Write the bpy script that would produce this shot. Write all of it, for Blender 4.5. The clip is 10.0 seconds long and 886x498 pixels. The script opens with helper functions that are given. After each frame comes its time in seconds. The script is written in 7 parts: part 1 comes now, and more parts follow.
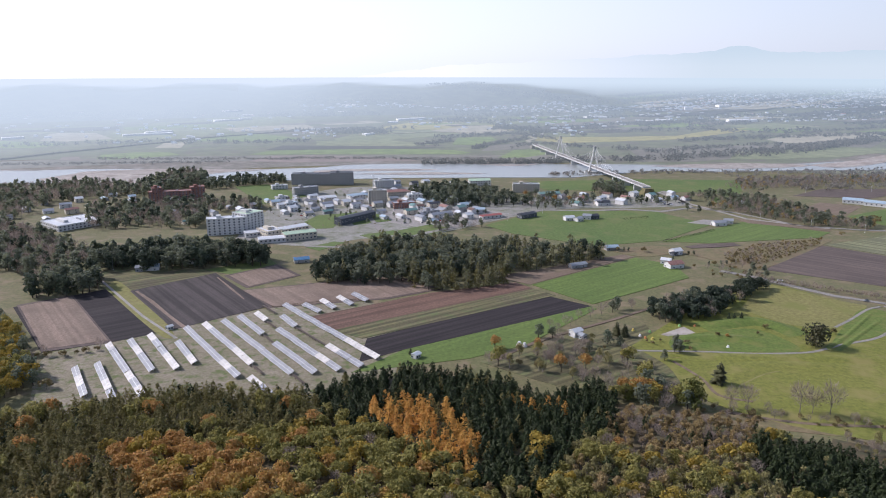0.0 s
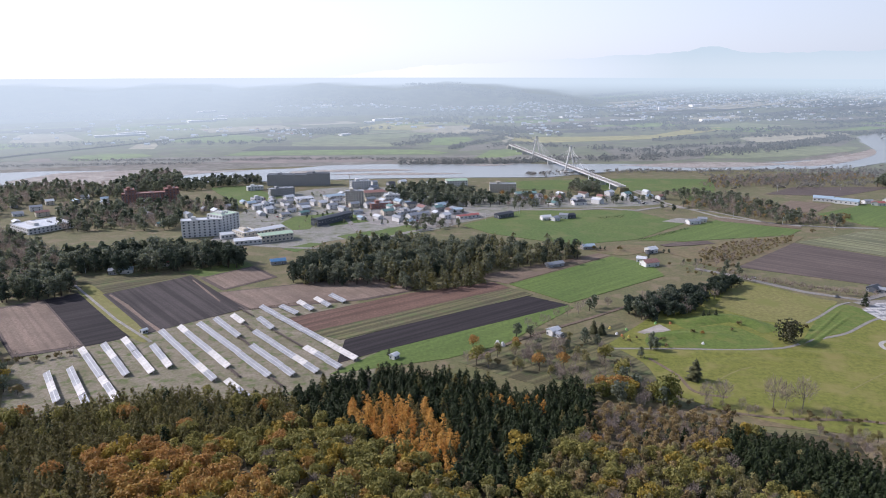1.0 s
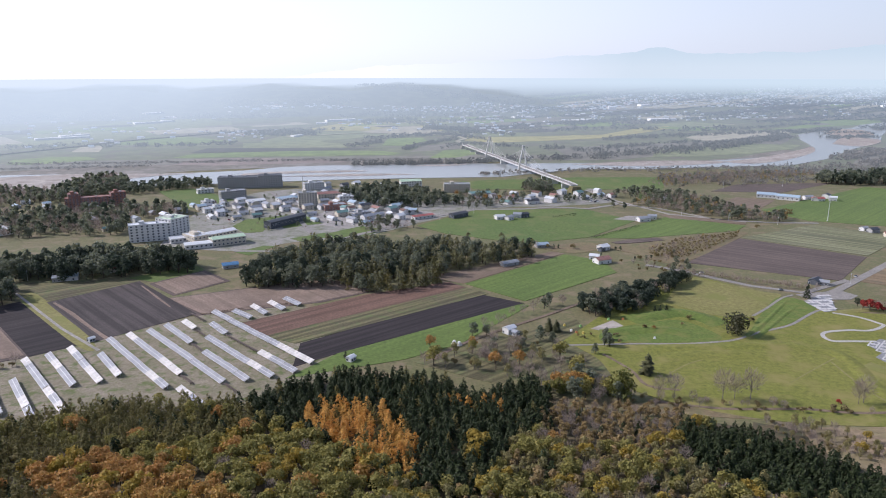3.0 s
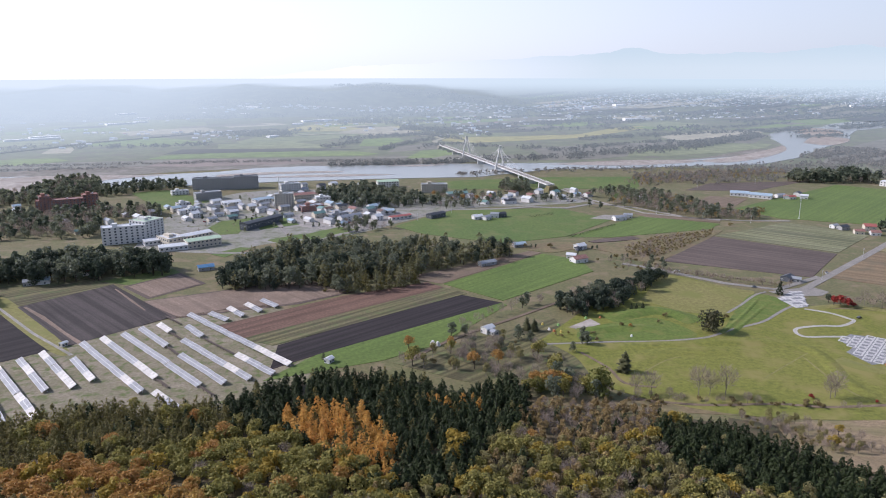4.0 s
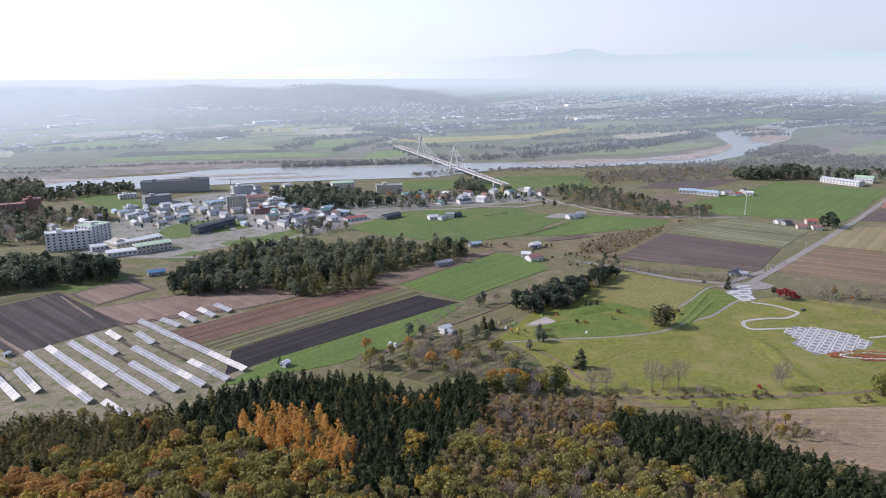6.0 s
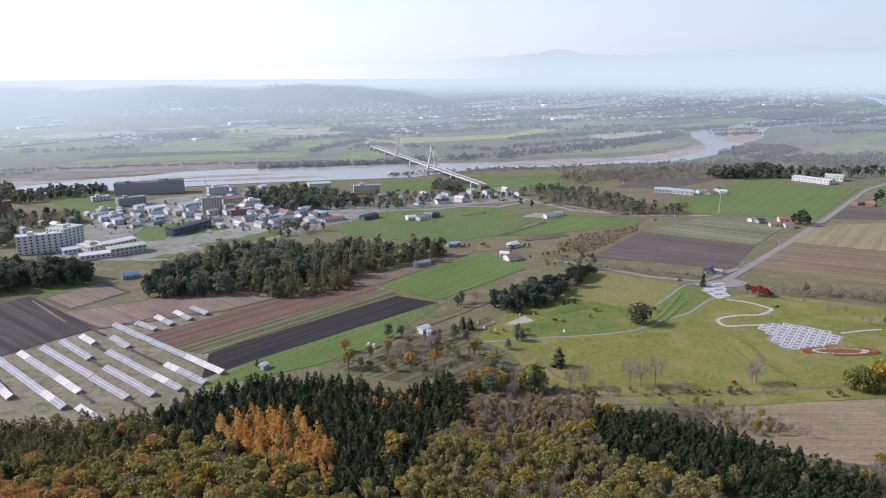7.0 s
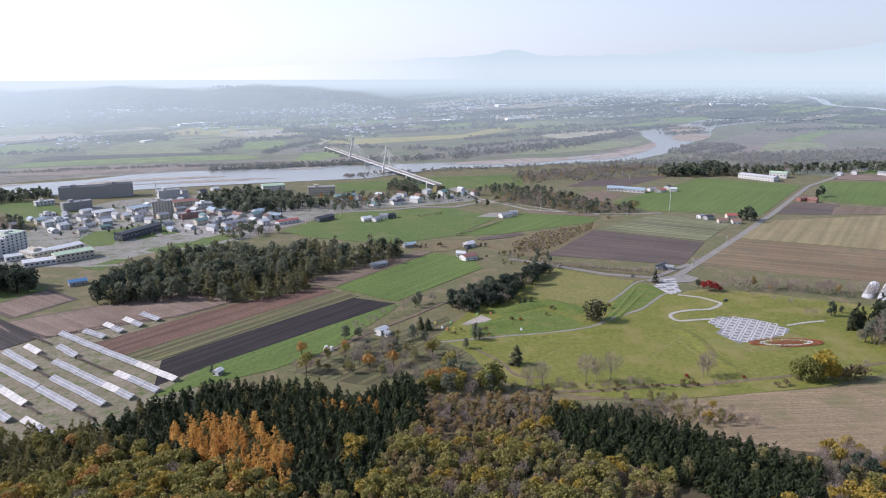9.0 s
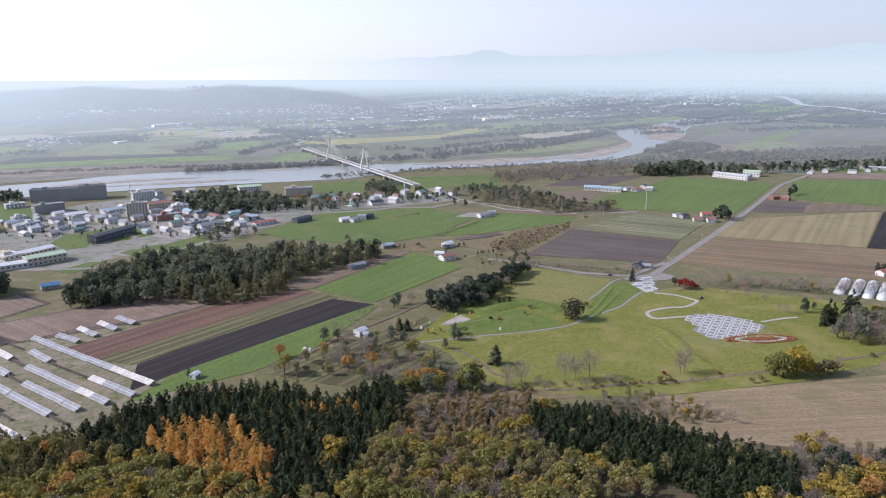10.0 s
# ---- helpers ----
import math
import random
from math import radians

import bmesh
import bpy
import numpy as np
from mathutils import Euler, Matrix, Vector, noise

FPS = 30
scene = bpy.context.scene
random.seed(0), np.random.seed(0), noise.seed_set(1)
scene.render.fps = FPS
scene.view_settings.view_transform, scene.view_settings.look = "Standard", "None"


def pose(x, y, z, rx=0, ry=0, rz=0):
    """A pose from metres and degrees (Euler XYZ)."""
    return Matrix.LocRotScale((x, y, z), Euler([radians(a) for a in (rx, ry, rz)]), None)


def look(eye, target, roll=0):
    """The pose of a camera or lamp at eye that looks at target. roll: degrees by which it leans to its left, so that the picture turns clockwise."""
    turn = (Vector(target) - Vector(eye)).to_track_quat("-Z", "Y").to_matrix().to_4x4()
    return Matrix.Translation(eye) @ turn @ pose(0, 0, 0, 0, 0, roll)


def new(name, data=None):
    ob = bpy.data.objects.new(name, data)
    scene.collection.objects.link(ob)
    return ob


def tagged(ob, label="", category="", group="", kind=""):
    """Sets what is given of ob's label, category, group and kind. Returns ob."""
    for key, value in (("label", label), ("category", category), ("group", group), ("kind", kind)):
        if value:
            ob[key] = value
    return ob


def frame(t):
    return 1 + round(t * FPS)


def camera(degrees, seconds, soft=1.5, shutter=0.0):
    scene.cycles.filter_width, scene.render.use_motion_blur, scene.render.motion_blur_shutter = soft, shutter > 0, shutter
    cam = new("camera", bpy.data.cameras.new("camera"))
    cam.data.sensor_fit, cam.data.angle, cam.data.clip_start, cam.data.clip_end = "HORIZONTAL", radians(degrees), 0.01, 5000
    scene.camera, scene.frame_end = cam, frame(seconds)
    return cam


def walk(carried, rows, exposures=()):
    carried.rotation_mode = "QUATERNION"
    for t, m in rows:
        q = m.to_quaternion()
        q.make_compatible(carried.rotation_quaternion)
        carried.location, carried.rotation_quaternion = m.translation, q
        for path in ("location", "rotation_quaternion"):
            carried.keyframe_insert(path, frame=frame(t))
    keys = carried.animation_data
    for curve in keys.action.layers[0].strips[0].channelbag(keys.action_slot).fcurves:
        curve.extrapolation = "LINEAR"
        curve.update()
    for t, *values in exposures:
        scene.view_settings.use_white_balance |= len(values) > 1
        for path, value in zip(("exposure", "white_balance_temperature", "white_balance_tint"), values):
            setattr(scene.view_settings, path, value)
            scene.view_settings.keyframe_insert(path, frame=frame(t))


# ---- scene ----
import itertools
from mathutils.geometry import delaunay_2d_cdt

# ------------------------------------------------------------------ camera
cam = camera(64.45, 10.0, soft=1.0)
ROWS = [(t, pose(0, 0, 180, 90 - 14.43 + 0.018 * t, 0, ease - 1.848 * t)) for t, ease in
        enumerate((0.10, 0.06, 0.03, -0.01, -0.03, -0.03, -0.03, -0.02, 0.0, 0.03, 0.07))]
walk(cam, ROWS, [(0, 0.11, 6060, 19), (10, 0.18, 6060, 19)])

# ------------------------------------------------------------------ light
SUN_AZ, SUN_EL = -72.0, 35.0
sun_dir = Vector((math.sin(radians(SUN_AZ)) * math.cos(radians(SUN_EL)),
                  math.cos(radians(SUN_AZ)) * math.cos(radians(SUN_EL)), math.sin(radians(SUN_EL))))
world = bpy.data.worlds.new("sky")
scene.world = world
world.use_nodes = True
wt = world.node_tree
sky = wt.nodes.new("ShaderNodeTexSky")
sky.sky_type = "NISHITA"
sky.sun_disc = False
sky.sun_elevation, sky.sun_rotation = radians(SUN_EL), radians(SUN_AZ)
sky.altitude, sky.air_density, sky.dust_density, sky.ozone_density = 100, 1.0, 1.2, 1.5
# thin white haze that thickens towards the horizon
veil = wt.nodes.new("ShaderNodeMix")
veil.data_type = "RGBA"
coord, split, fade = wt.nodes.new("ShaderNodeTexCoord"), wt.nodes.new("ShaderNodeSeparateXYZ"), wt.nodes.new("ShaderNodeMapRange")
fade.interpolation_type = "SMOOTHSTEP"
for sock, val in zip(("From Min", "From Max", "To Min", "To Max"), (0.0, 0.55, 0.78, 0.12)):
    fade.inputs[sock].default_value = val
wt.links.new(coord.outputs["Generated"], split.inputs[0])
glow, around, tone = wt.nodes.new("ShaderNodeVectorMath"), wt.nodes.new("ShaderNodeMapRange"), wt.nodes.new("ShaderNodeMix")
glow.operation, around.interpolation_type, tone.data_type = "DOT_PRODUCT", "SMOOTHSTEP", "RGBA"
glow.inputs[1].default_value = sun_dir
around.inputs["From Min"].default_value, around.inputs["From Max"].default_value = -0.6, 0.75
tone.inputs[6].default_value, tone.inputs[7].default_value = (4.55, 5.2, 5.9, 1), (9.8, 10.3, 11.0, 1)
wt.links.new(coord.outputs["Generated"], glow.inputs[0])
wt.links.new(glow.outputs["Value"], around.inputs["Value"])
wt.links.new(around.outputs[0], tone.inputs[0])
wt.links.new(tone.outputs[2], veil.inputs[7])
wt.links.new(split.outputs["Z"], fade.inputs["Value"])
wt.links.new(fade.outputs[0], veil.inputs[0])
wt.links.new(sky.outputs["Color"], veil.inputs[6])
wt.nodes["Background"].inputs["Strength"].default_value = 0.12
wt.links.new(veil.outputs[2], wt.nodes["Background"].inputs["Color"])

sun = new("sun", bpy.data.lights.new("sun", "SUN"))
sun.data.energy, sun.data.angle, sun.data.color = 4.2, radians(0.6), (1.0, 0.94, 0.86)
sun.matrix_world = look(sun_dir * 900, (0, 0, 0))


# ------------------------------------------------------------------ materials
def nodes_of(name):
    m = bpy.data.materials.new(name)
    m.use_nodes = True
    t = m.node_tree
    return m, t, t.nodes["Principled BSDF"]


def ramp_node(t, stops):
    r = t.nodes.new("ShaderNodeValToRGB")
    e = r.color_ramp.elements
    while len(e) < len(stops):
        e.new(0.5)
    for el, (p, c) in zip(e, stops):
        el.position, el.color = p, (*c, 1)
    return r


def noise_node(t, scale, detail=4, rough=0.55, vec=None):
    n = t.nodes.new("ShaderNodeTexNoise")
    n.inputs["Scale"].default_value, n.inputs["Detail"].default_value = scale, detail
    n.inputs["Roughness"].default_value = rough
    if vec is not None:
        t.links.new(vec, n.inputs["Vector"])
    return n


def mix_node(t, a, b, fac, blend="MIX"):
    m = t.nodes.new("ShaderNodeMix")
    m.data_type, m.blend_type = "RGBA", blend
    for sock, val in ((m.inputs[0], fac), (m.inputs[6], a), (m.inputs[7], b)):
        if hasattr(val, "is_output"):
            t.links.new(val, sock)
        elif isinstance(val, tuple):
            sock.default_value = (*val, 1)
        else:
            sock.default_value = val
    return m.outputs[2]


def position_of(t, turn=0.0, squeeze=(1, 1, 1)):
    """World position, turned so that the azimuth turn becomes the second axis, then squeezed."""
    g = t.nodes.new("ShaderNodeNewGeometry")
    out = g.outputs["Position"]
    for rot, scale in (((0, 0, radians(turn)), (1, 1, 1)), ((0, 0, 0), squeeze)):
        mp = t.nodes.new("ShaderNodeMapping")
        mp.vector_type = "POINT"
        mp.inputs["Rotation"].default_value, mp.inputs["Scale"].default_value = rot, scale
        t.links.new(out, mp.inputs["Vector"])
        out = mp.outputs["Vector"]
    return out


def finish(t, bsdf, color, rough=0.9, spec=0.3, bump=None, bump_dist=0.1):
    t.links.new(color, bsdf.inputs["Base Color"]) if hasattr(color, "is_output") else None
    bsdf.inputs["Roughness"].default_value = rough
    bsdf.inputs["Specular IOR Level"].default_value = spec
    if bump is not None:
        b = t.nodes.new("ShaderNodeBump")
        b.inputs["Strength"].default_value, b.inputs["Distance"].default_value = 0.7, bump_dist
        t.links.new(bump, b.inputs["Height"])
        t.links.new(b.outputs["Normal"], bsdf.inputs["Normal"])


def earth(name, c1, c2, c3=None, big=0.012, small=0.5, rough=0.9, spec=0.3, turn=0.0, rows=0.0, row_dark=0.0, haze_sheen=0.04):
    """Soil, grass or stubble: broad patches, fine grain and, where rows is given, drilled lines that many metres apart."""
    m, t, b = nodes_of(name)
    v = position_of(t)
    n1, n2 = noise_node(t, big, 5, 0.6, v), noise_node(t, small, 6, 0.75, v)
    r = ramp_node(t, [(0.32, c1), (0.68, c2)])
    t.links.new(n1.outputs[0], r.inputs[0])
    col = r.outputs[0]
    g = ramp_node(t, [(0.3, (0.5, 0.5, 0.5)), (0.7, (1.35, 1.35, 1.35))])
    t.links.new(n2.outputs[0], g.inputs[0])
    col = mix_node(t, col, g.outputs[0], 0.8, "MULTIPLY")
    if c3:
        n3 = noise_node(t, big * 3.1, 3, 0.6, v)
        r3 = ramp_node(t, [(0.5, (0, 0, 0)), (0.66, (1, 1, 1))])
        t.links.new(n3.outputs[0], r3.inputs[0])
        col = mix_node(t, col, c3, r3.outputs[0])
    height = n2.outputs[0]
    if rows:
        vr = position_of(t, turn, (1, 0.02, 1))
        w = noise_node(t, 1.0 / rows, 2, 0.5, vr)
        rr = ramp_node(t, [(0.38, (1 - row_dark,) * 3), (0.62, (1 + row_dark * 0.6,) * 3)])
        t.links.new(w.outputs[0], rr.inputs[0])
        col = mix_node(t, col, rr.outputs[0], 1.0, "MULTIPLY")
        height = w.outputs[0]
    finish(t, b, col, rough, spec, height, 0.12)
    # pale bluish sheen at grazing angles, imitating haze over distant ground
    b.inputs["Sheen Weight"].default_value, b.inputs["Sheen Roughness"].default_value = haze_sheen, 0.4
    b.inputs["Sheen Tint"].default_value = (0.9, 0.95, 1.0, 1)
    return m


def paint(name, c, rough=0.6, spec=0.4, wear=0.12, metal=0.0, scale=0.6):
    m, t, b = nodes_of(name)
    v = position_of(t)
    n = noise_node(t, scale, 5, 0.65, v)
    r = ramp_node(t, [(0.3, tuple(x * (1 - wear * 1.6) for x in c)), (0.65, c)])
    t.links.new(n.outputs[0], r.inputs[0])
    finish(t, b, r.outputs[0], rough, spec, n.outputs[0], 0.01)
    b.inputs["Metallic"].default_value = metal
    return m


def foliage(name, ca, cb, cc=None, through_light=0.3, haze_sheen=0.03, vary=1.0):
    """Leaves: each spray has its own tone, each tree its own hue between ca and cb."""
    m, t, b = nodes_of(name)
    g = t.nodes.new("ShaderNodeNewGeometry")
    oi = t.nodes.new("ShaderNodeObjectInfo")
    r1 = ramp_node(t, [(0.0, ca), (1.0, cb)])
    n = noise_node(t, 0.11, 2, 0.5, g.outputs["Position"])
    ad = t.nodes.new("ShaderNodeMath")
    ad.operation = "MULTIPLY_ADD"
    t.links.new(n.outputs[0], ad.inputs[0])
    ad.inputs[1].default_value = 0.7
    t.links.new(oi.outputs["Random"], ad.inputs[2])
    wr = t.nodes.new("ShaderNodeMath")
    wr.operation = "PINGPONG"
    wr.inputs[1].default_value = 1.0
    t.links.new(ad.outputs[0], wr.inputs[0])
    t.links.new(wr.outputs[0], r1.inputs[0])
    r2 = ramp_node(t, [(0.0, (1 - 0.28 * vary,) * 3), (0.8, (1 + 0.1 * vary,) * 3), (1.0, (1 + 0.32 * vary, 1 + 0.3 * vary, 1 + 0.22 * vary))])
    t.links.new(g.outputs["Random Per Island"], r2.inputs[0])
    col = mix_node(t, r1.outputs[0], r2.outputs[0], 1.0, "MULTIPLY")
    if cc:
        r3 = ramp_node(t, [(0.70, (0, 0, 0)), (0.95, (0.7, 0.7, 0.7))])
        t.links.new(g.outputs["Random Per Island"], r3.inputs[0])
        col = mix_node(t, col, cc, r3.outputs[0])
    finish(t, b, col, 0.6, 0.2)
    # blue-tinted sheen puts a haze-like veil on the leaves
    b.inputs["Sheen Weight"].default_value = haze_sheen
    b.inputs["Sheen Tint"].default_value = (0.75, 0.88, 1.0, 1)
    tr = t.nodes.new("ShaderNodeBsdfTranslucent")
    t.links.new(col, tr.inputs["Color"])
    mx = t.nodes.new("ShaderNodeMixShader")
    mx.inputs[0].default_value = through_light
    t.links.new(b.outputs[0], mx.inputs[1])
    t.links.new(tr.outputs[0], mx.inputs[2])
    t.links.new(mx.outputs[0], t.nodes["Material Output"].inputs["Surface"])
    return m


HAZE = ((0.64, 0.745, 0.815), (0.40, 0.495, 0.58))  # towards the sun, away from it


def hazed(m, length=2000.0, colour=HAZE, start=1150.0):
    """Far backdrop haze painted as emission that grows with distance; no air is modelled."""
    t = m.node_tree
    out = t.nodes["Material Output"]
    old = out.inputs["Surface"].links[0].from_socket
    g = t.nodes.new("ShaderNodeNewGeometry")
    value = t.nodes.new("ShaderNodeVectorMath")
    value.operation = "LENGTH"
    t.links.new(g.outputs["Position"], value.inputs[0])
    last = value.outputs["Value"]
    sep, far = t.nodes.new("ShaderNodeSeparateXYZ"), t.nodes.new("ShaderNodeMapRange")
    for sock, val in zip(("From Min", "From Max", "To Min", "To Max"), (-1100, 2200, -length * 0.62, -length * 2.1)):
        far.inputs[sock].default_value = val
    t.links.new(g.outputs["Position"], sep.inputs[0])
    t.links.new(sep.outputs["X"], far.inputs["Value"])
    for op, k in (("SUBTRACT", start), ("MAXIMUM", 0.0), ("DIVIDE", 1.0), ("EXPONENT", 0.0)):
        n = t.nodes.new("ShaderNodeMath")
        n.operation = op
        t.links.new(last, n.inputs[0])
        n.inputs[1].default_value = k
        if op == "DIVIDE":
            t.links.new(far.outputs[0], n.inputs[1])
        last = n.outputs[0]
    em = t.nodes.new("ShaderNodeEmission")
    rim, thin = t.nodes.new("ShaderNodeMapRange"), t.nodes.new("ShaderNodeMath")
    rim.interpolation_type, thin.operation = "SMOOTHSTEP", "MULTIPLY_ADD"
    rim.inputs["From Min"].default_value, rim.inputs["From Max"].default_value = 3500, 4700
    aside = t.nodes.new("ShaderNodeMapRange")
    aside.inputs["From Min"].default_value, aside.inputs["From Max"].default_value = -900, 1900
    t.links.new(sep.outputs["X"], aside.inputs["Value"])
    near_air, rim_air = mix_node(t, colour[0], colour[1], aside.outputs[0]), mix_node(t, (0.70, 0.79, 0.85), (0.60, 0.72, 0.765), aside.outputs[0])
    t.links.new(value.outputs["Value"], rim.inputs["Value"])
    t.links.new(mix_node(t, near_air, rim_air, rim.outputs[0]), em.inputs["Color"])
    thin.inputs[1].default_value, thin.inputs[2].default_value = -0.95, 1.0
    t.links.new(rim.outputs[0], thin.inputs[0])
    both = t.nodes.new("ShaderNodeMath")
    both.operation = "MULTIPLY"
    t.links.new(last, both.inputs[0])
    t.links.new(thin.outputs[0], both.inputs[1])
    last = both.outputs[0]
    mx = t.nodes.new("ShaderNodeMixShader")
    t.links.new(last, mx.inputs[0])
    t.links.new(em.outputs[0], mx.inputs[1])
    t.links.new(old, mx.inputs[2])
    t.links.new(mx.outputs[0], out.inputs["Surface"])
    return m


M = {
    "meadow": earth("rough_meadow", (0.152, 0.132, 0.064), (0.122, 0.128, 0.050), (0.195, 0.152, 0.092), 0.02, 0.4, haze_sheen=0.05),
    "litter": earth("forest_floor", (0.07, 0.055, 0.03), (0.11, 0.085, 0.045), (0.06, 0.06, 0.03), 0.05, 0.8),
    "lawn": earth("lawn_grass", (0.146, 0.162, 0.029), (0.182, 0.184, 0.041), (0.218, 0.195, 0.064), 0.012, 0.3, 0.85, haze_sheen=0.0),
    "lawn_b": earth("dry_lawn_grass", (0.185, 0.178, 0.055), (0.22, 0.20, 0.075), (0.17, 0.175, 0.05), 0.012, 0.3, 0.85, haze_sheen=0.0),
    "lawn_c": earth("lush_lawn_grass", (0.10, 0.148, 0.028), (0.125, 0.165, 0.036), (0.15, 0.165, 0.045), 0.03, 0.4, 0.85, haze_sheen=0.0),
    "green": earth("winter_wheat", (0.092, 0.142, 0.028), (0.120, 0.172, 0.036), None, 0.012, 0.4, 0.85, turn=52, rows=4.0, row_dark=0.12),
    "green_b": earth("green_pasture", (0.088, 0.140, 0.034), (0.116, 0.158, 0.040), (0.132, 0.151, 0.050), 0.01, 0.3, 0.85, haze_sheen=0.02),
    "dark": earth("ploughed_dark_soil", (0.050, 0.041, 0.040), (0.074, 0.061, 0.058), None, 0.02, 0.9, 0.9, haze_sheen=0.02, turn=142, rows=4.2, row_dark=0.35),
    "dark_b": earth("harrowed_dark_soil", (0.024, 0.019, 0.021), (0.034, 0.027, 0.028), None, 0.02, 0.9, 0.9, haze_sheen=0.01, turn=55, rows=3.2, row_dark=0.4),
    "dark_c": earth("brown_ploughed_soil", (0.097, 0.073, 0.063), (0.127, 0.095, 0.081), None, 0.02, 0.9, 0.9, turn=131, rows=4.5, row_dark=0.22),
    "tan": earth("dry_tilled_soil", (0.204, 0.149, 0.116), (0.248, 0.185, 0.143), (0.176, 0.130, 0.099), 0.02, 0.6, turn=142, rows=4.0, row_dark=0.16),
    "tan_b": earth("dry_brown_strip", (0.162, 0.118, 0.084), (0.198, 0.146, 0.106), (0.144, 0.114, 0.072), 0.02, 0.6, turn=55, rows=4.0, row_dark=0.14),
    "red": earth("reddish_soil", (0.122, 0.069, 0.049), (0.152, 0.089, 0.065), None, 0.02, 0.6, turn=55, rows=4.5, row_dark=0.32),
    "olive": earth("stubble_with_weeds", (0.115, 0.101, 0.057), (0.144, 0.132, 0.057), (0.103, 0.121, 0.046), 0.03, 0.6, turn=55, rows=3.4, row_dark=0.42),
    "rows": earth("cabbage_rows", (0.162, 0.168, 0.084), (0.198, 0.198, 0.114), None, 0.02, 0.5, turn=134, rows=5.0, row_dark=0.4),
    "stubble": earth("pale_stubble", (0.237, 0.194, 0.100), (0.281, 0.231, 0.125), (0.206, 0.188, 0.088), 0.01, 0.5, turn=51, rows=9.0, row_dark=0.16),
    "brown": earth("brown_stubble", (0.188, 0.131, 0.075), (0.225, 0.163, 0.095), (0.156, 0.125, 0.077), 0.012, 0.5, turn=129, rows=7.0, row_dark=0.22),
    "vine": earth("vineyard_soil", (0.250, 0.188, 0.112), (0.292, 0.220, 0.140), (0.190, 0.165, 0.08), 0.012, 0.5, turn=104, rows=4.0, row_dark=0.12),
    "scrub": earth("dead_grass_scrub", (0.174, 0.126, 0.074), (0.192, 0.162, 0.078), (0.126, 0.120, 0.054), 0.035, 0.35),
    "array": earth("worn_ground", (0.275, 0.235, 0.18), (0.165, 0.15, 0.088), (0.105, 0.128, 0.042), 0.05, 0.5),
    "village": earth("village_ground", (0.27, 0.255, 0.235), (0.19, 0.185, 0.14), (0.12, 0.13, 0.065), 0.022, 0.3, haze_sheen=0.14),
    "flat": earth("river_flat", (0.195, 0.18, 0.155), (0.155, 0.148, 0.115), (0.25, 0.23, 0.205), 0.008, 0.08, haze_sheen=0.12),
    "asphalt": earth("worn_asphalt", (0.235, 0.22, 0.20), (0.28, 0.26, 0.235), (0.20, 0.188, 0.172), 0.05, 0.8, 0.85),
    "gravel": earth("gravel_yard", (0.27, 0.255, 0.235), (0.34, 0.315, 0.29), (0.22, 0.21, 0.19), 0.03, 0.5),
    "sand": earth("river_gravel", (0.31, 0.275, 0.245), (0.39, 0.355, 0.32), (0.25, 0.22, 0.195), 0.012, 0.1),
}


# ------------------------------------------------------------------ shapes
def mesh_object(name, verts, faces, mats, parent=None, label="", idx=None):
    me = bpy.data.meshes.new(name)
    me.from_pydata([tuple(v) for v in verts], [], [tuple(f) for f in faces])
    for m in mats if isinstance(mats, (list, tuple)) else (mats,):
        me.materials.append(m)
    if idx is not None:
        me.polygons.foreach_set("material_index", idx)
    me.update()
    ob = new(name, me)
    if parent:
        ob.parent = parent
    if label:
        ob["label"] = label
    return ob


def hill(x, y):
    e = 385 - 0.12 * abs(x) - 0.10 * max(x, 0)
    d = max(0.0, e - max(y, -200))
    return 0.19 * d * d / (d + 60)


def rise(r):
    return 0.0 if r < 3000 else 122 * ((r - 3000) / 1900) ** 1.6


def plateau(x, y):
    """The low wooded tableland beyond the river."""
    r, a = math.hypot(x, y), math.degrees(math.atan2(x, y))
    u = min(1.0, max(0.0, (r - 2800 - 90 * math.sin(a * 0.35)) / 900))
    w = min(1.0, max(0.0, (16.5 - a) / 10)) * min(1.0, max(0.0, (a + 75) / 20))
    return (93 + 9 * math.sin(a * 0.6) + 5 * math.sin(a * 1.7 + r * 0.004)) * u * u * (3 - 2 * u) * w * w * (3 - 2 * w)


def ground_z(x, y):
    return hill(x, y) + max(rise(math.hypot(x, y)), plateau(x, y))


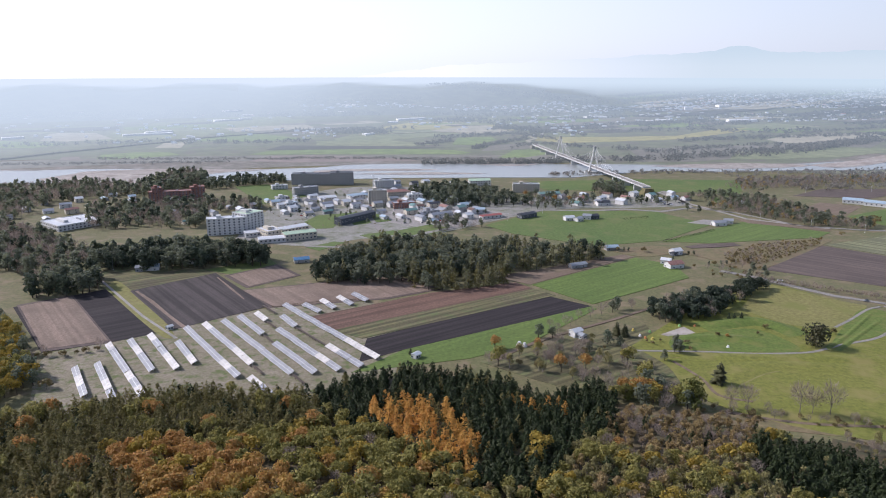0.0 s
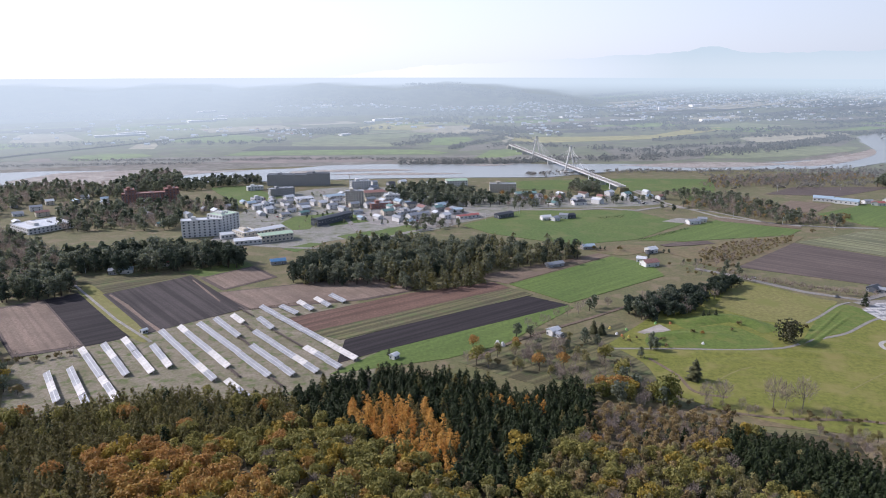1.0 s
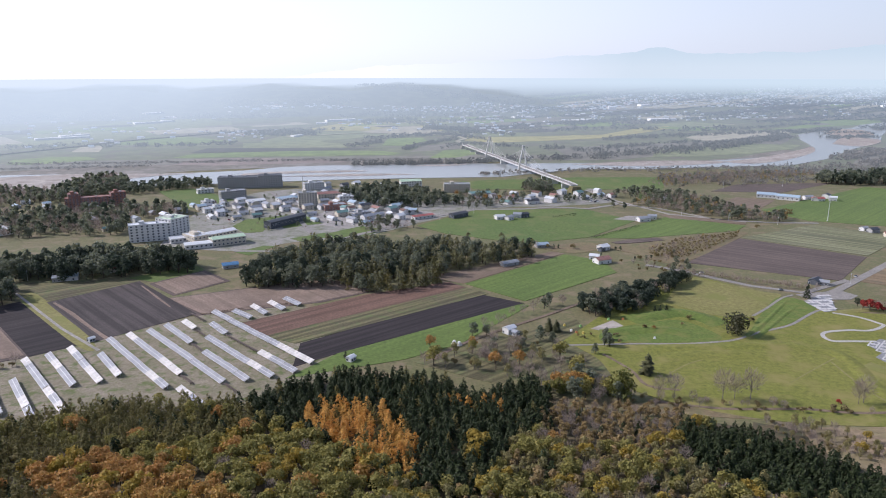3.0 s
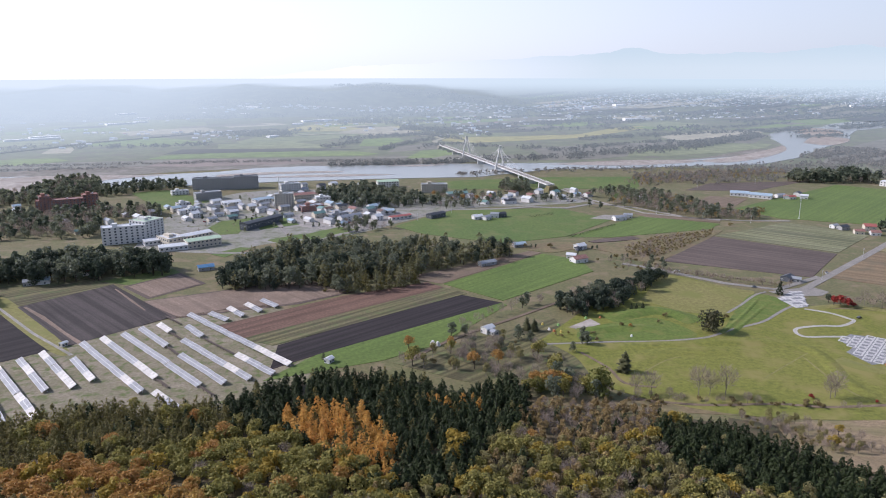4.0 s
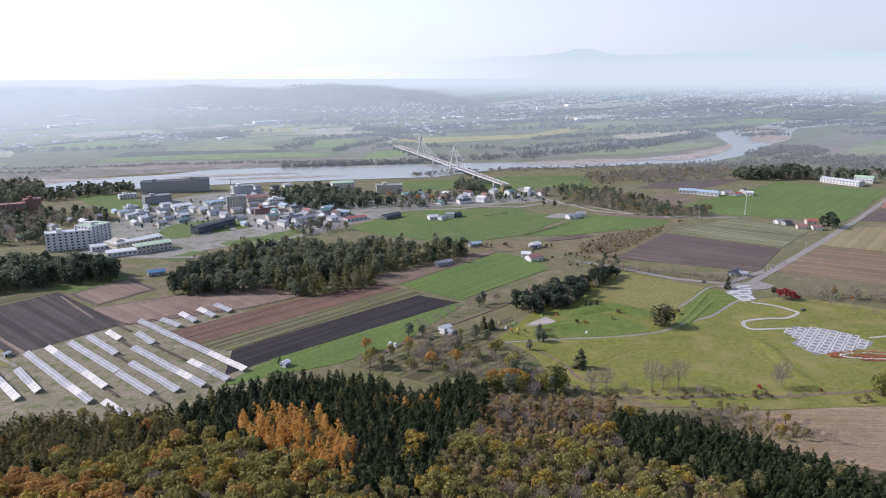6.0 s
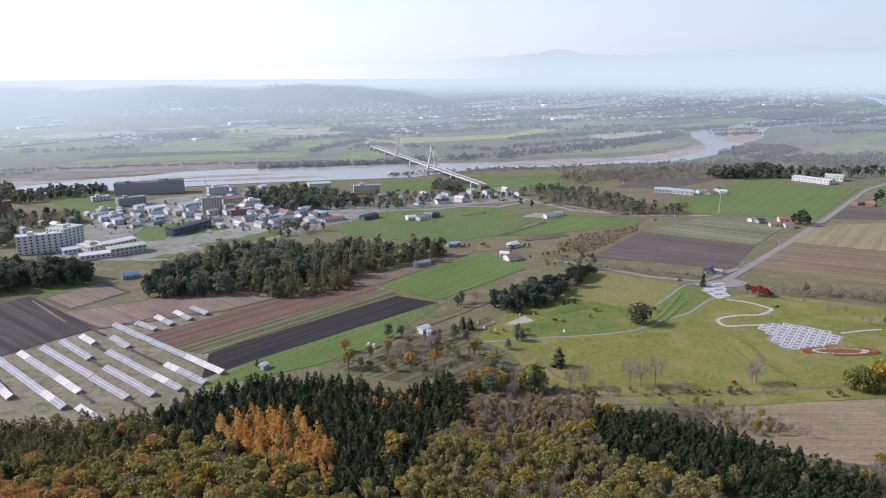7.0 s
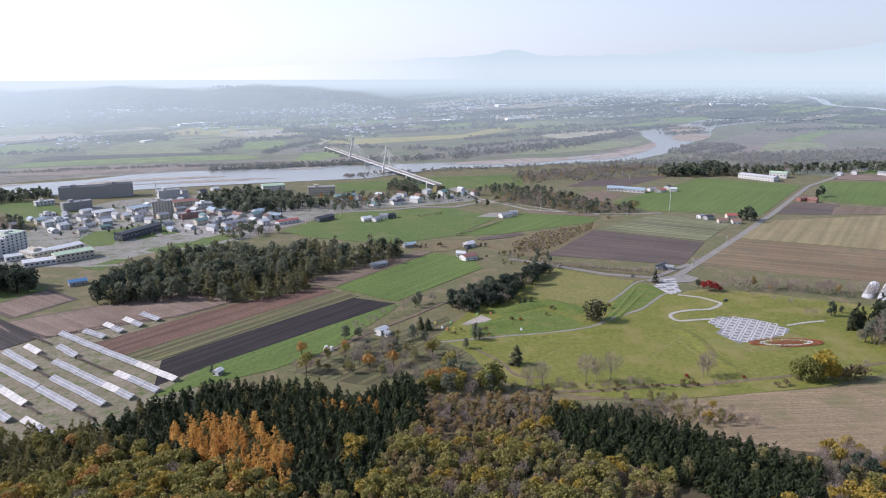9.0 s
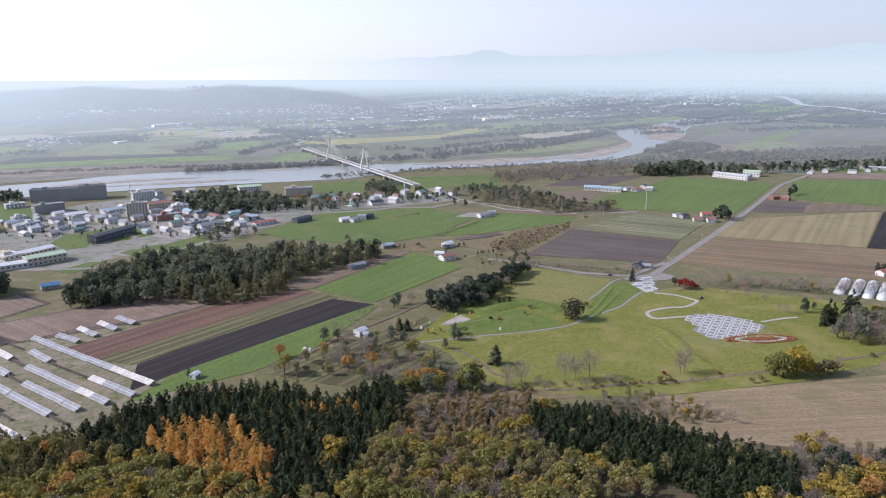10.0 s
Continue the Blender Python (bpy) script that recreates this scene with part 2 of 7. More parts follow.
def slab(name, pts, mat, label, top=0.25, category="field", skirt=0.6, kind="structure"):
    """A flat bed with a real edge: an outline cut to short steps, so that it follows the ground."""
    n = len(pts)
    if sum(pts[i][0] * pts[(i + 1) % n][1] - pts[(i + 1) % n][0] * pts[i][1] for i in range(n)) < 0:
        pts = pts[::-1]
    v = [(x, y, hill(x, y) + top) for x, y in pts] + [(x, y, hill(x, y) - skirt) for x, y in pts]
    f = [tuple(range(n))] + [(i, n + i, n + (i + 1) % n, (i + 1) % n) for i in range(n)]
    if max(hill(x, y) for x, y in pts) > 0.03:
        edge = []
        for a, b in zip(pts, pts[1:] + pts[:1]):
            m = max(1, int(math.dist(a, b) / 8))
            edge += [Vector((a[0] + (b[0] - a[0]) * k / m, a[1] + (b[1] - a[1]) * k / m)) for k in range(m)]
        n = len(edge)
        grid = [Vector((x, y)) for x in np.arange(min(p[0] for p in pts) + 4, max(p[0] for p in pts), 8) for y in np.arange(min(p[1] for p in pts) + 4, max(p[1] for p in pts), 8)]
        grid = [q for q in grid if inside(q, pts)]
        vv, ee, ff, *rest = delaunay_2d_cdt(edge + grid, [(k, (k + 1) % n) for k in range(n)], [], 1, 0.01)
        v = [(q.x, q.y, hill(q.x, q.y) + top) for q in vv]
        f = [tuple(q) for q in ff]
        o = len(v)
        v += [(q.x, q.y, hill(q.x, q.y) + dz) for q in edge for dz in (top, -skirt)]
        f += [(o + 2 * k, o + 2 * k + 1, o + (2 * k + 3) % (2 * n), o + (2 * k + 2) % (2 * n)) for k in range(n)]
    ob = mesh_object(name, v, f, mat)
    return tagged(ob, label, category, kind=kind)


def ribbon(name, pts, width, mat, label, top=0.35, category="road", kind="structure"):
    """A road or path along a line, with square shoulders."""
    v, f = [], []
    for i, (x, y) in enumerate(pts):
        a, b = Vector(pts[max(i - 1, 0)]), Vector(pts[min(i + 1, len(pts) - 1)])
        d = (b - a).normalized()
        w = width[i] / 2 if isinstance(width, (list, tuple)) else width / 2
        z = ground_z(x, y) + top
        for s, dz in ((-1, -0.7), (-1, 0), (1, 0), (1, -0.7)):
            v.append((x - d.y * w * s, y + d.x * w * s, z + dz))
    for i in range(len(pts) - 1):
        for k in range(3):
            a = i * 4 + k
            f.append((a, a + 1, a + 5, a + 4))
    return tagged(mesh_object(name, v, f, mat), label, category, kind=kind)


def smooth_line(pts, n=6):
    """A rounded line through the given corners."""
    out = []
    P = [Vector(p) for p in pts]
    for i in range(len(P) - 1):
        a, b, c, d = P[max(i - 1, 0)], P[i], P[i + 1], P[min(i + 2, len(P) - 1)]
        for k in range(n):
            u = k / n
            out.append(0.5 * (2 * b + (c - a) * u + (2 * a - 5 * b + 4 * c - d) * u * u + (3 * b - a - 3 * c + d) * u ** 3))
    return [tuple(q) for q in out] + [tuple(P[-1])]


def inside(p, poly):
    x, y, c = p[0], p[1], False
    for i in range(len(poly)):
        (x1, y1), (x2, y2) = poly[i - 1], poly[i]
        if (y1 > y) != (y2 > y) and x < (x2 - x1) * (y - y1) / (y2 - y1) + x1:
            c = not c
    return c


# ------------------------------------------------------------------ ground, one sheet to the far plain
def make_ground():
    radii = [0, 40, 80, 110, 140, 160, 180] + list(range(190, 440, 10)) + [450, 470, 520, 600, 700, 900, 1200, 1400]
    return polar("ground", radii, 240, [M["meadow"], M["litter"]])


def steep(x, y):
    """Where the tableland's wooded flank is."""
    return plateau(x * 1.012, y * 1.012) - plateau(x * 0.988, y * 0.988) > 4.5


def polar(name, radii, n, mats):
    v, f, idx = [], [], []
    for r in radii:
        for k in range(n):
            a = 2 * math.pi * k / n
            x, y = r * math.sin(a), r * math.cos(a)
            v.append((x, y, ground_z(x, y)))
    for i in range(len(radii) - 1):
        for k in range(n):
            a, b = i * n + k, i * n + (k + 1) % n
            f.append((a, b, b + n, a + n) if radii[i] else (a, b + n, a + n))
            x, y = v[a + n][0], v[a + n][1]
            idx.append(1 if hill(x, y) > 1.5 or steep(x, y) else 0)
    return mesh_object(name, v, f, mats, idx=idx)


tagged(make_ground(), "rough autumn meadow plain and wooded hillside floor", "ground", kind="structure")

# haze over plain and tableland is put into their materials as glow
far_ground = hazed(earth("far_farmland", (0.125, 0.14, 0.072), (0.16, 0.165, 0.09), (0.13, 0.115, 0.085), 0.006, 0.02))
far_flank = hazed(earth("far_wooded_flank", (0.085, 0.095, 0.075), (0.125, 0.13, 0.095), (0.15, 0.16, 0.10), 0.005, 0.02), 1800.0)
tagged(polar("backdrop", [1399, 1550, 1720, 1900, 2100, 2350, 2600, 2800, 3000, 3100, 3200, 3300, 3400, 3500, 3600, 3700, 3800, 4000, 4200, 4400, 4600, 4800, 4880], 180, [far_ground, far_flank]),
       "farmland plain with painted haze thickening towards the horizon", "backdrop", kind="structure")

# ------------------------------------------------------------------ fields
FIELDS = [
    ("dark", [(-262, 558), (-207, 611), (-137, 519), (-192, 469)], "dark ploughed field beside the solar rows", 0.30),
    ("dark_b", [(-335, 517), (-283, 564), (-201, 462), (-227, 444), (-263, 427)], "freshly ploughed dark field", 0.22),
    ("tan", [(-331, 519), (-302, 542), (-229, 448), (-265, 433)], "dry tan tilled field", 0.36),
    ("tan", [(-192, 603), (-159, 636), (-133, 604), (-166, 571)], "small dry tan field by the wood", 0.32),
    ("tan", [(-168, 559), (-47, 602), (-7, 563), (-49, 540), (-132, 518)], "long dry tan field behind the solar rows", 0.30),
    ("red", [(-105, 493), (-10, 554), (62, 583), (75, 565), (-80, 467)], "reddish brown bare field", 0.26),
    ("olive", [(-80, 467), (75, 565), (91, 547), (-56, 452)], "olive stubble strip", 0.34),
    ("dark_b", [(-53, 452), (82, 547), (115, 520), (-27, 432), (-54, 412)], "black freshly harrowed strip", 0.30),
    ("green", [(-57, 396), (-27, 432), (112, 522), (118, 514), (55, 441), (16, 418)], "bright green winter wheat strip", 0.24),
    ("green", [(75, 576), (187, 664), (217, 639), (217, 597), (117, 525)], "bright green wheat field", 0.32),
    ("tan_b", [(40, 600), (77, 618), (177, 677), (188, 669), (74, 577)], "brown bare strip beside the wheat", 0.25),
    ("green_b", [(48, 812), (130, 899), (272, 896), (316, 814), (234, 735), (157, 712), (77, 768)], "wide green pasture below the village", 0.28),
    ("green", [(234, 732), (361, 831), (436, 774), (410, 750), (281, 724)], "vivid green wheat field", 0.24),
    ("rows", [(398, 716), (517, 771), (581, 704), (485, 630)], "pale green vegetable rows", 0.30),
    ("dark_c", [(295, 623), (396, 714), (481, 626), (404, 553)], "dark brown ploughed field", 0.26),
    ("scrub", [(259, 683), (319, 721), (417, 746), (395, 714), (296, 627), (266, 638)], "russet dead grass and scrub", 0.22),
    ("stubble", [(527, 634), (610, 700), (834, 679), (645, 537)], "pale stubble field with wheel lines", 0.30),
    ("brown", [(419, 549), (522, 630), (643, 535), (686, 501), (589, 425), (526, 461)], "brown stubble field", 0.26),
    ("dark_b", [(646, 536), (836, 678), (916, 663), (702, 500)], "dark bare field", 0.28),
    ("tan_b", [(778, 748), (850, 724), (836, 682), (730, 705)], "pinkish bare strip", 0.26),
    ("dark_c", [(666, 731), (752, 793), (799, 759), (731, 705)], "dark ploughed strip by the farm", 0.24),
    ("green", [(930, 930), (1177, 861), (936, 678), (853, 727), (795, 794)], "wide green wheat field", 0.22),
    ("tan", [(1043, 1000), (1235, 905), (1159, 847), (981, 947)], "tan bare strip", 0.30),
    ("green", [(1102, 1045), (1300, 954), (1242, 911), (1051, 1005)], "green strip by the far farm", 0.24),
    ("green", [(504, 863), (768, 1026), (874, 911), (644, 730), (526, 794)], "broad green wheat field", 0.28),
    ("tan_b", [(467, 903), (519, 959), (561, 928), (503, 867)], "brown bare plot", 0.22),
    ("dark_c", [(506, 1009), (577, 1068), (747, 1069), (606, 988)], "dark bare field by the river road", 0.24),
    ("green_b", [(140, 1145), (345, 1169), (487, 1153), (449, 1048), (326, 1040), (152, 1063)], "green riverside meadow", 0.24),
    ("green_b", [(386, 1031), (444, 1049), (436, 1007), (376, 957)], "small green plot", 0.3),
    ("green_b", [(-328, 1091), (-282, 1113), (-197, 1005), (-249, 945)], "green meadow by the hotels", 0.24),
    ("green_b", [(-126, 869), (-87, 883), (-64, 836), (-107, 813)], "green lot in the village", 0.24),
    ("array", [(-250, 397), (-256, 427), (-224, 446), (-194, 468), (-133, 517), (-65, 530), (-40, 497), (-29, 397), (-45, 352), (-170, 327), (-217, 339)], "bare worn ground of the solar park", 0.12),
    ("vine", [(214, 306), (279, 302), (345, 293), (382, 290), (445, 284), (317, 192), (264, 210), (234, 230), (214, 253), (206, 279)], "brown vineyard with faint rows", 0.3),
    ("olive", [(-370, 583), (-307, 619), (-164, 648), (-147, 619), (-206, 608), (-264, 559)], "weedy grass margin", 0.14),
    ("green_b", [(-221, 622), (-169, 658), (-158, 641), (-191, 606)], "grass verge by the small tan field", 0.18),
    ("lawn", [(125, 439), (242, 569), (277, 582), (328, 512), (340, 483), (411, 457), (455, 423), (494, 385), (538, 350), (462, 295), (396, 303), (356, 303), (310, 300), (211, 314), (147, 359), (139, 408)], "sunlit park lawn with worn patches", 0.20),
    ("lawn_b", [(228, 513), (270, 572), (282, 571), (321, 529), (328, 518), (286, 480), (275, 472), (249, 481)], "drier upper park lawn", 0.27),
    ("village", [(-227, 741), (-233, 864), (-215, 983), (-154, 1082), (-20, 1081), (54, 1019), (142, 995), (261, 1000), (335, 988), (327, 937), (240, 917), (145, 908), (72, 847), (8, 783), (-41, 752), (-87, 745), (-144, 711)], "grey lots and grass of the village", 0.10),
    ("flat", [(-811, 1069), (-725, 1141), (-617, 1203), (-918, 1287), (-888, 1409), (-562, 1445), (-262, 1455), (19, 1464), (203, 1436), (191, 1349), (-26, 1357), (-282, 1325), (-458, 1251), (-586, 1141), (-690, 1085), (-758, 996)], "bare gravel flats along the far bank", 0.08),
    ("flat", [(542, 1357), (732, 1394), (936, 1540), (885, 1432), (691, 1315), (519, 1299)], "bare gravel flat inside the bend", 0.08),
    ("lawn_c", [(260, 442), (294, 484), (326, 515), (342, 493), (318, 469), (294, 454)], "bright grass terrace of the park", 0.30),
    ("lawn_c", [(150, 436), (158, 454), (193, 467), (221, 470), (235, 444), (232, 430), (203, 428), (175, 431)], "bright green mound lawn of the park", 0.28),
    ("scrub", [(139, 345), (189, 337), (256, 322), (287, 326), (276, 312), (234, 310), (181, 322), (134, 333), (94, 348), (83, 359)], "dead grass below the park lane", 0.16),
    ("olive", [(22, 413), (62, 438), (124, 468), (146, 483), (146, 436), (143, 398), (133, 358), (96, 357), (55, 386)], "bare scrubby ground beside the lane", 0.15),
    ("green_b", [(-169, 830), (-160, 867), (-112, 890), (-88, 882), (-99, 854), (-127, 839), (-129, 796), (-148, 792)], "green lot beside the dark hall", 0.24),
    ("green_b", [(-94, 760), (-59, 785), (-48, 771), (-77, 741)], "grass strip beside the village road", 0.26),
    ("green_b", [(-54, 783), (-17, 816), (11, 796), (-17, 761), (-46, 755)], "grass lot at the village edge", 0.26),
    ("green_b", [(-143, 705), (-118, 731), (-105, 727), (-127, 692)], "grass beside the halls", 0.26),
    ("gravel", [(-99, 858), (-48, 932), (40, 917), (82, 880), (36, 820), (-17, 792), (-70, 831)], "grey gravel lots of the village", 0.16),
]
FIELDS += [
    ("lawn_b", [(-285, 564), (-281, 583), (-195, 471), (-200, 460)], "yellow grass verge between the dark fields", 0.26),
    ("dark_c", [(250, 709), (270, 719), (307, 725), (310, 712), (278, 705), (254, 702)], "grey heap of spoil beside the wheat", 0.5),
    ("tan_b", [(359, 850), (448, 796), (439, 780), (364, 824)], "brown track strip along the hedge", 0.3),
    ("scrub", [(171, 688), (211, 711), (250, 701), (280, 677), (273, 644), (237, 681), (199, 668)], "russet grass along the farm lane", 0.24),
    ("gravel", [(291, 825), (317, 844), (332, 839), (316, 813)], "grey yard of the farm in the pasture", 0.33),
]
for mat, pts, label, top in FIELDS:
    if mat in ("scrub", "lawn", "lawn_b", "lawn_c", "village", "flat", "vine", "array"):
        pts = smooth_line(pts + pts[:1], 5)[:-1]
    if mat == "tan":
        c = sum((Vector(p) for p in pts), Vector((0, 0))) / len(pts)
        slab("field_margin", [tuple(Vector(p) + (Vector(p) - c).normalized() * 5) for p in pts], M["dark_c"], "dark earth margin round the tilled field", top - 0.12)
    slab("field", pts, M[mat], label, top)

# ------------------------------------------------------------------ river
m_water, t_, b_ = nodes_of("river_water")
n_ = noise_node(t_, 0.05, 4, 0.6, position_of(t_, 0, (1, 0.35, 1)))
b_.inputs["Base Color"].default_value = (0.27, 0.29, 0.28, 1)
finish(t_, b_, (0, 0, 0), 0.26, 0.5, n_.outputs[0], 0.05)
RIVER_NEAR = [(-866, 1019), (-714, 1124), (-596, 1124), (-420, 1141), (-247, 1153), (-80, 1178), (63, 1184), (216, 1184), (374, 1265)] + [(501, 1253), (645, 1270), (789, 1272), (926, 1362), (1021, 1454), (1134, 1559), (1256, 1652), (1359, 1781), (1458, 1975), (1481, 2037), (1649, 2103), (1852, 2119), (2007, 2120)]
RIVER_FAR = [(-845, 1235), (-803, 1264), (-741, 1264), (-679, 1282), (-583, 1287), (-505, 1286), (-379, 1283), (-318, 1286), (-238, 1305), (-180, 1345), (-94, 1360), (70, 1360), (180, 1362)] + [(535, 1340), (690, 1361), (867, 1424), (1043, 1601), (1180, 1882), (1325, 2018), (1462, 2063), (1605, 2211), (1737, 2299), (2030, 2327), (2163, 2288)]
slab("water", RIVER_NEAR + RIVER_FAR[::-1], m_water, "broad shallow grey river", 0.56, "water")

slab("water", [(1114, 1768), (1271, 1966), (1413, 2059), (1593, 2132), (1771, 2187), (2044, 2228), (2258, 2274), (2525, 2298), (2410, 2191), (2146, 2159), (1945, 2119), (1726, 2075), (1505, 1956), (1326, 1755), (1136, 1601), (1058, 1534), (1033, 1567)], m_water, "river reach beyond the gravel bend", 0.58, "water")

# ------------------------------------------------------------------ roads
ribbon("road", [(340, 500), (387, 530), (523, 629), (666, 735), (875, 898), (1042, 993), (1209, 1072)], 7, M["asphalt"], "straight grey asphalt farm road")
ribbon("road", [(411, 554), (352, 524), (318, 546), (274, 601), (253, 619)], 6, M["asphalt"], "grey park road along the field")
ribbon("road", [(446, 793), (373, 848), (333, 955), (321, 1041)], 5, M["gravel"], "pale farm road to the bridge")


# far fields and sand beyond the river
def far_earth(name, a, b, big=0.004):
    # field colour with the distance haze glow mixed over it
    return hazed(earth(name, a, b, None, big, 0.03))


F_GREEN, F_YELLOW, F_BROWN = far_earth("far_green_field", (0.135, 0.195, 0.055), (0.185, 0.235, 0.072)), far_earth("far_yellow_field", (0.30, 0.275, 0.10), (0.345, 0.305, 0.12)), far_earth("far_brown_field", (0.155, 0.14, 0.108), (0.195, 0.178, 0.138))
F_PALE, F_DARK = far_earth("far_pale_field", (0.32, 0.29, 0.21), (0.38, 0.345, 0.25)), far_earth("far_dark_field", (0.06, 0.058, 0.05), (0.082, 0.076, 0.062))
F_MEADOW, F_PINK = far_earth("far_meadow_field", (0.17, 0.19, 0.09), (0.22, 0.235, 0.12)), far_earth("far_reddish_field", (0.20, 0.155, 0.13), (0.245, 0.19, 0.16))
FAR_COUNT = itertools.count()


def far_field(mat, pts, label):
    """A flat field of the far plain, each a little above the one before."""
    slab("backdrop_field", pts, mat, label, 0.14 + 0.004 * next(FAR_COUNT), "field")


far_field(F_BROWN, [(-919, 1383), (-735, 1446), (-523, 1486), (-173, 1504), (189, 1502), (425, 1474), (412, 1427), (65, 1429), (-275, 1413), (-492, 1394), (-681, 1335), (-849, 1274)], "brown dead grass along the far bank")
far_field(F_BROWN, [(421, 1624), (880, 1744), (1196, 1977), (1145, 1833), (910, 1544), (630, 1452), (402, 1408)], "brown scrub flat inside the river bend")
far_field(F_BROWN, [(1105, 1488), (1372, 1695), (1664, 1901), (1919, 1859), (1365, 1311), (1138, 1288), (899, 1255)], "brown scrub flat beyond the river bend")
far_field(F_BROWN, [(1201, 1386), (1769, 1341), (1639, 1240), (1143, 1281)], "far brown plot")
far_field(F_GREEN, [(-711, 1435), (-736, 1512), (-681, 1554), (-606, 1554), (-569, 1512), (-615, 1454), (-672, 1426)], "bright green strip beyond the river")
far_field(F_GREEN, [(-420, 1513), (-390, 1588), (-292, 1610), (-112, 1622), (18, 1599), (61, 1555), (41, 1524), (-105, 1523), (-276, 1523), (-384, 1513)], "long bright green strip beyond the river")
far_field(F_PINK, [(-390, 1399), (-367, 1493), (-273, 1503), (-174, 1483), (-77, 1445), (-52, 1409), (-208, 1391), (-318, 1382)], "reddish dead grass along the far bank")
far_field(F_PINK, [(-777, 1416), (-800, 1472), (-765, 1472), (-731, 1416)], "small reddish plot beyond the river")
far_field(F_GREEN, [(-643, 1802), (-613, 1992), (-502, 1992), (-366, 1862), (-415, 1817), (-523, 1788)], "green field beside the railway bank")
far_field(F_MEADOW, [(-916, 1802), (-964, 2102), (-993, 2574), (-791, 2727), (-503, 2575), (-444, 2315), (-607, 2142), (-684, 1877), (-778, 1817)], "wide pale green field of the far plain")
far_field(F_PALE, [(-1032, 1802), (-1125, 2027), (-996, 2027), (-871, 1861), (-952, 1788)], "pale bare field of the far plain")
far_field(F_GREEN, [(-1036, 1644), (-1137, 1719), (-1132, 1802), (-980, 1760), (-917, 1720), (-957, 1644)], "green field at the plain's edge")
far_field(F_PALE, [(-674, 1645), (-693, 1747), (-647, 1774), (-614, 1645)], "pale grey plot below the railway")
far_field(F_MEADOW, [(-292, 1862), (-236, 2028), (-144, 2103), (24, 2143), (55, 2029), (-70, 1894), (-153, 1803), (-268, 1803)], "green field between farms")
far_field(F_YELLOW, [(-219, 2183), (-127, 2413), (87, 2492), (263, 2227), (190, 2104), (24, 2143), (-147, 2143)], "yellowish field before the tree clumps")
far_field(F_GREEN, [(19, 1721), (36, 1894), (128, 1910), (137, 1833), (74, 1708)], "green plot among bank scrub")
far_field(F_GREEN, [(110, 1455), (159, 1600), (239, 1623), (232, 1534), (169, 1464)], "green plot at the far end of the bridge")
far_field(F_BROWN, [(81, 1577), (115, 1709), (201, 1748), (219, 1647), (146, 1600)], "brown scrub plot by the bridge road")
far_field(F_YELLOW, [(232, 1809), (253, 1915), (338, 1912), (467, 1917), (642, 1949), (825, 2159), (951, 2227), (1003, 2215), (812, 2029), (610, 1849), (437, 1792), (311, 1761)], "long yellow green field along the river road")
far_field(F_PALE, [(842, 1848), (945, 1957), (1111, 2025), (1226, 2020), (1234, 1974), (1122, 1877), (1021, 1825), (881, 1754), (837, 1764)], "pale yellow stubble field on the river bend")
far_field(F_GREEN, [(1122, 2044), (1289, 2125), (1466, 2271), (1736, 2462), (1888, 2498), (1705, 2246), (1496, 2181), (1312, 2095)], "green field on the river bend")
far_field(F_MEADOW, [(637, 1552), (734, 1608), (925, 1680), (1030, 1625), (970, 1554), (826, 1472), (683, 1436), (584, 1437)], "dull green flat inside the river bend")
far_field(F_BROWN, [(376, 1394), (450, 1524), (637, 1552), (584, 1437), (498, 1395)], "brown scrub flat along the river bend")
far_field(F_PINK, [(1091, 1354), (1187, 1451), (1278, 1470), (1168, 1358)], "reddish flat beyond the bend")
far_field(F_MEADOW, [(1152, 1340), (1321, 1501), (1397, 1512), (1446, 1444), (1364, 1360), (1226, 1323)], "yellow green meadow beyond the bend")
far_field(F_GREEN, [(1379, 1530), (1613, 1689), (1764, 1769), (1849, 1710), (1591, 1467), (1480, 1478)], "dark green field beyond the bend")
far_field(F_BROWN, [(1429, 1487), (1738, 1723), (2020, 1674), (1796, 1365)], "wide brown field beyond the bend")
far_field(F_PALE, [(953, 2279), (1112, 2353), (1204, 2275), (1023, 2161)], "far pale field by the town")
far_field(F_PALE, [(-40, 2106), (119, 2369), (202, 2089), (97, 1967)], "far pale field below the tableland")
far_field(F_BROWN, [(343, 2367), (560, 2665), (776, 2489), (648, 2200), (418, 2162)], "brown field of the far plain")
far_field(F_BROWN, [(-596, 2102), (-408, 2270), (-259, 2226), (-323, 2065), (-486, 1992)], "grey brown field of the far plain")
far_field(F_DARK, [(321, 2101), (444, 2114), (595, 2212), (534, 2052), (357, 2015)], "dark ploughed field of the far plain")
far_field(F_MEADOW, [(315, 2063), (444, 2033), (402, 1914), (303, 1937)], "green field by the far farms")
far_field(F_MEADOW, [(-326, 1803), (-155, 1832), (-22, 1721), (-114, 1646), (-302, 1670)], "green field left of the far farm")
far_field(F_DARK, [(-405, 1599), (-388, 1695), (-116, 1683), (18, 1646), (-112, 1622)], "dark scrub strip before the green field")
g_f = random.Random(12)
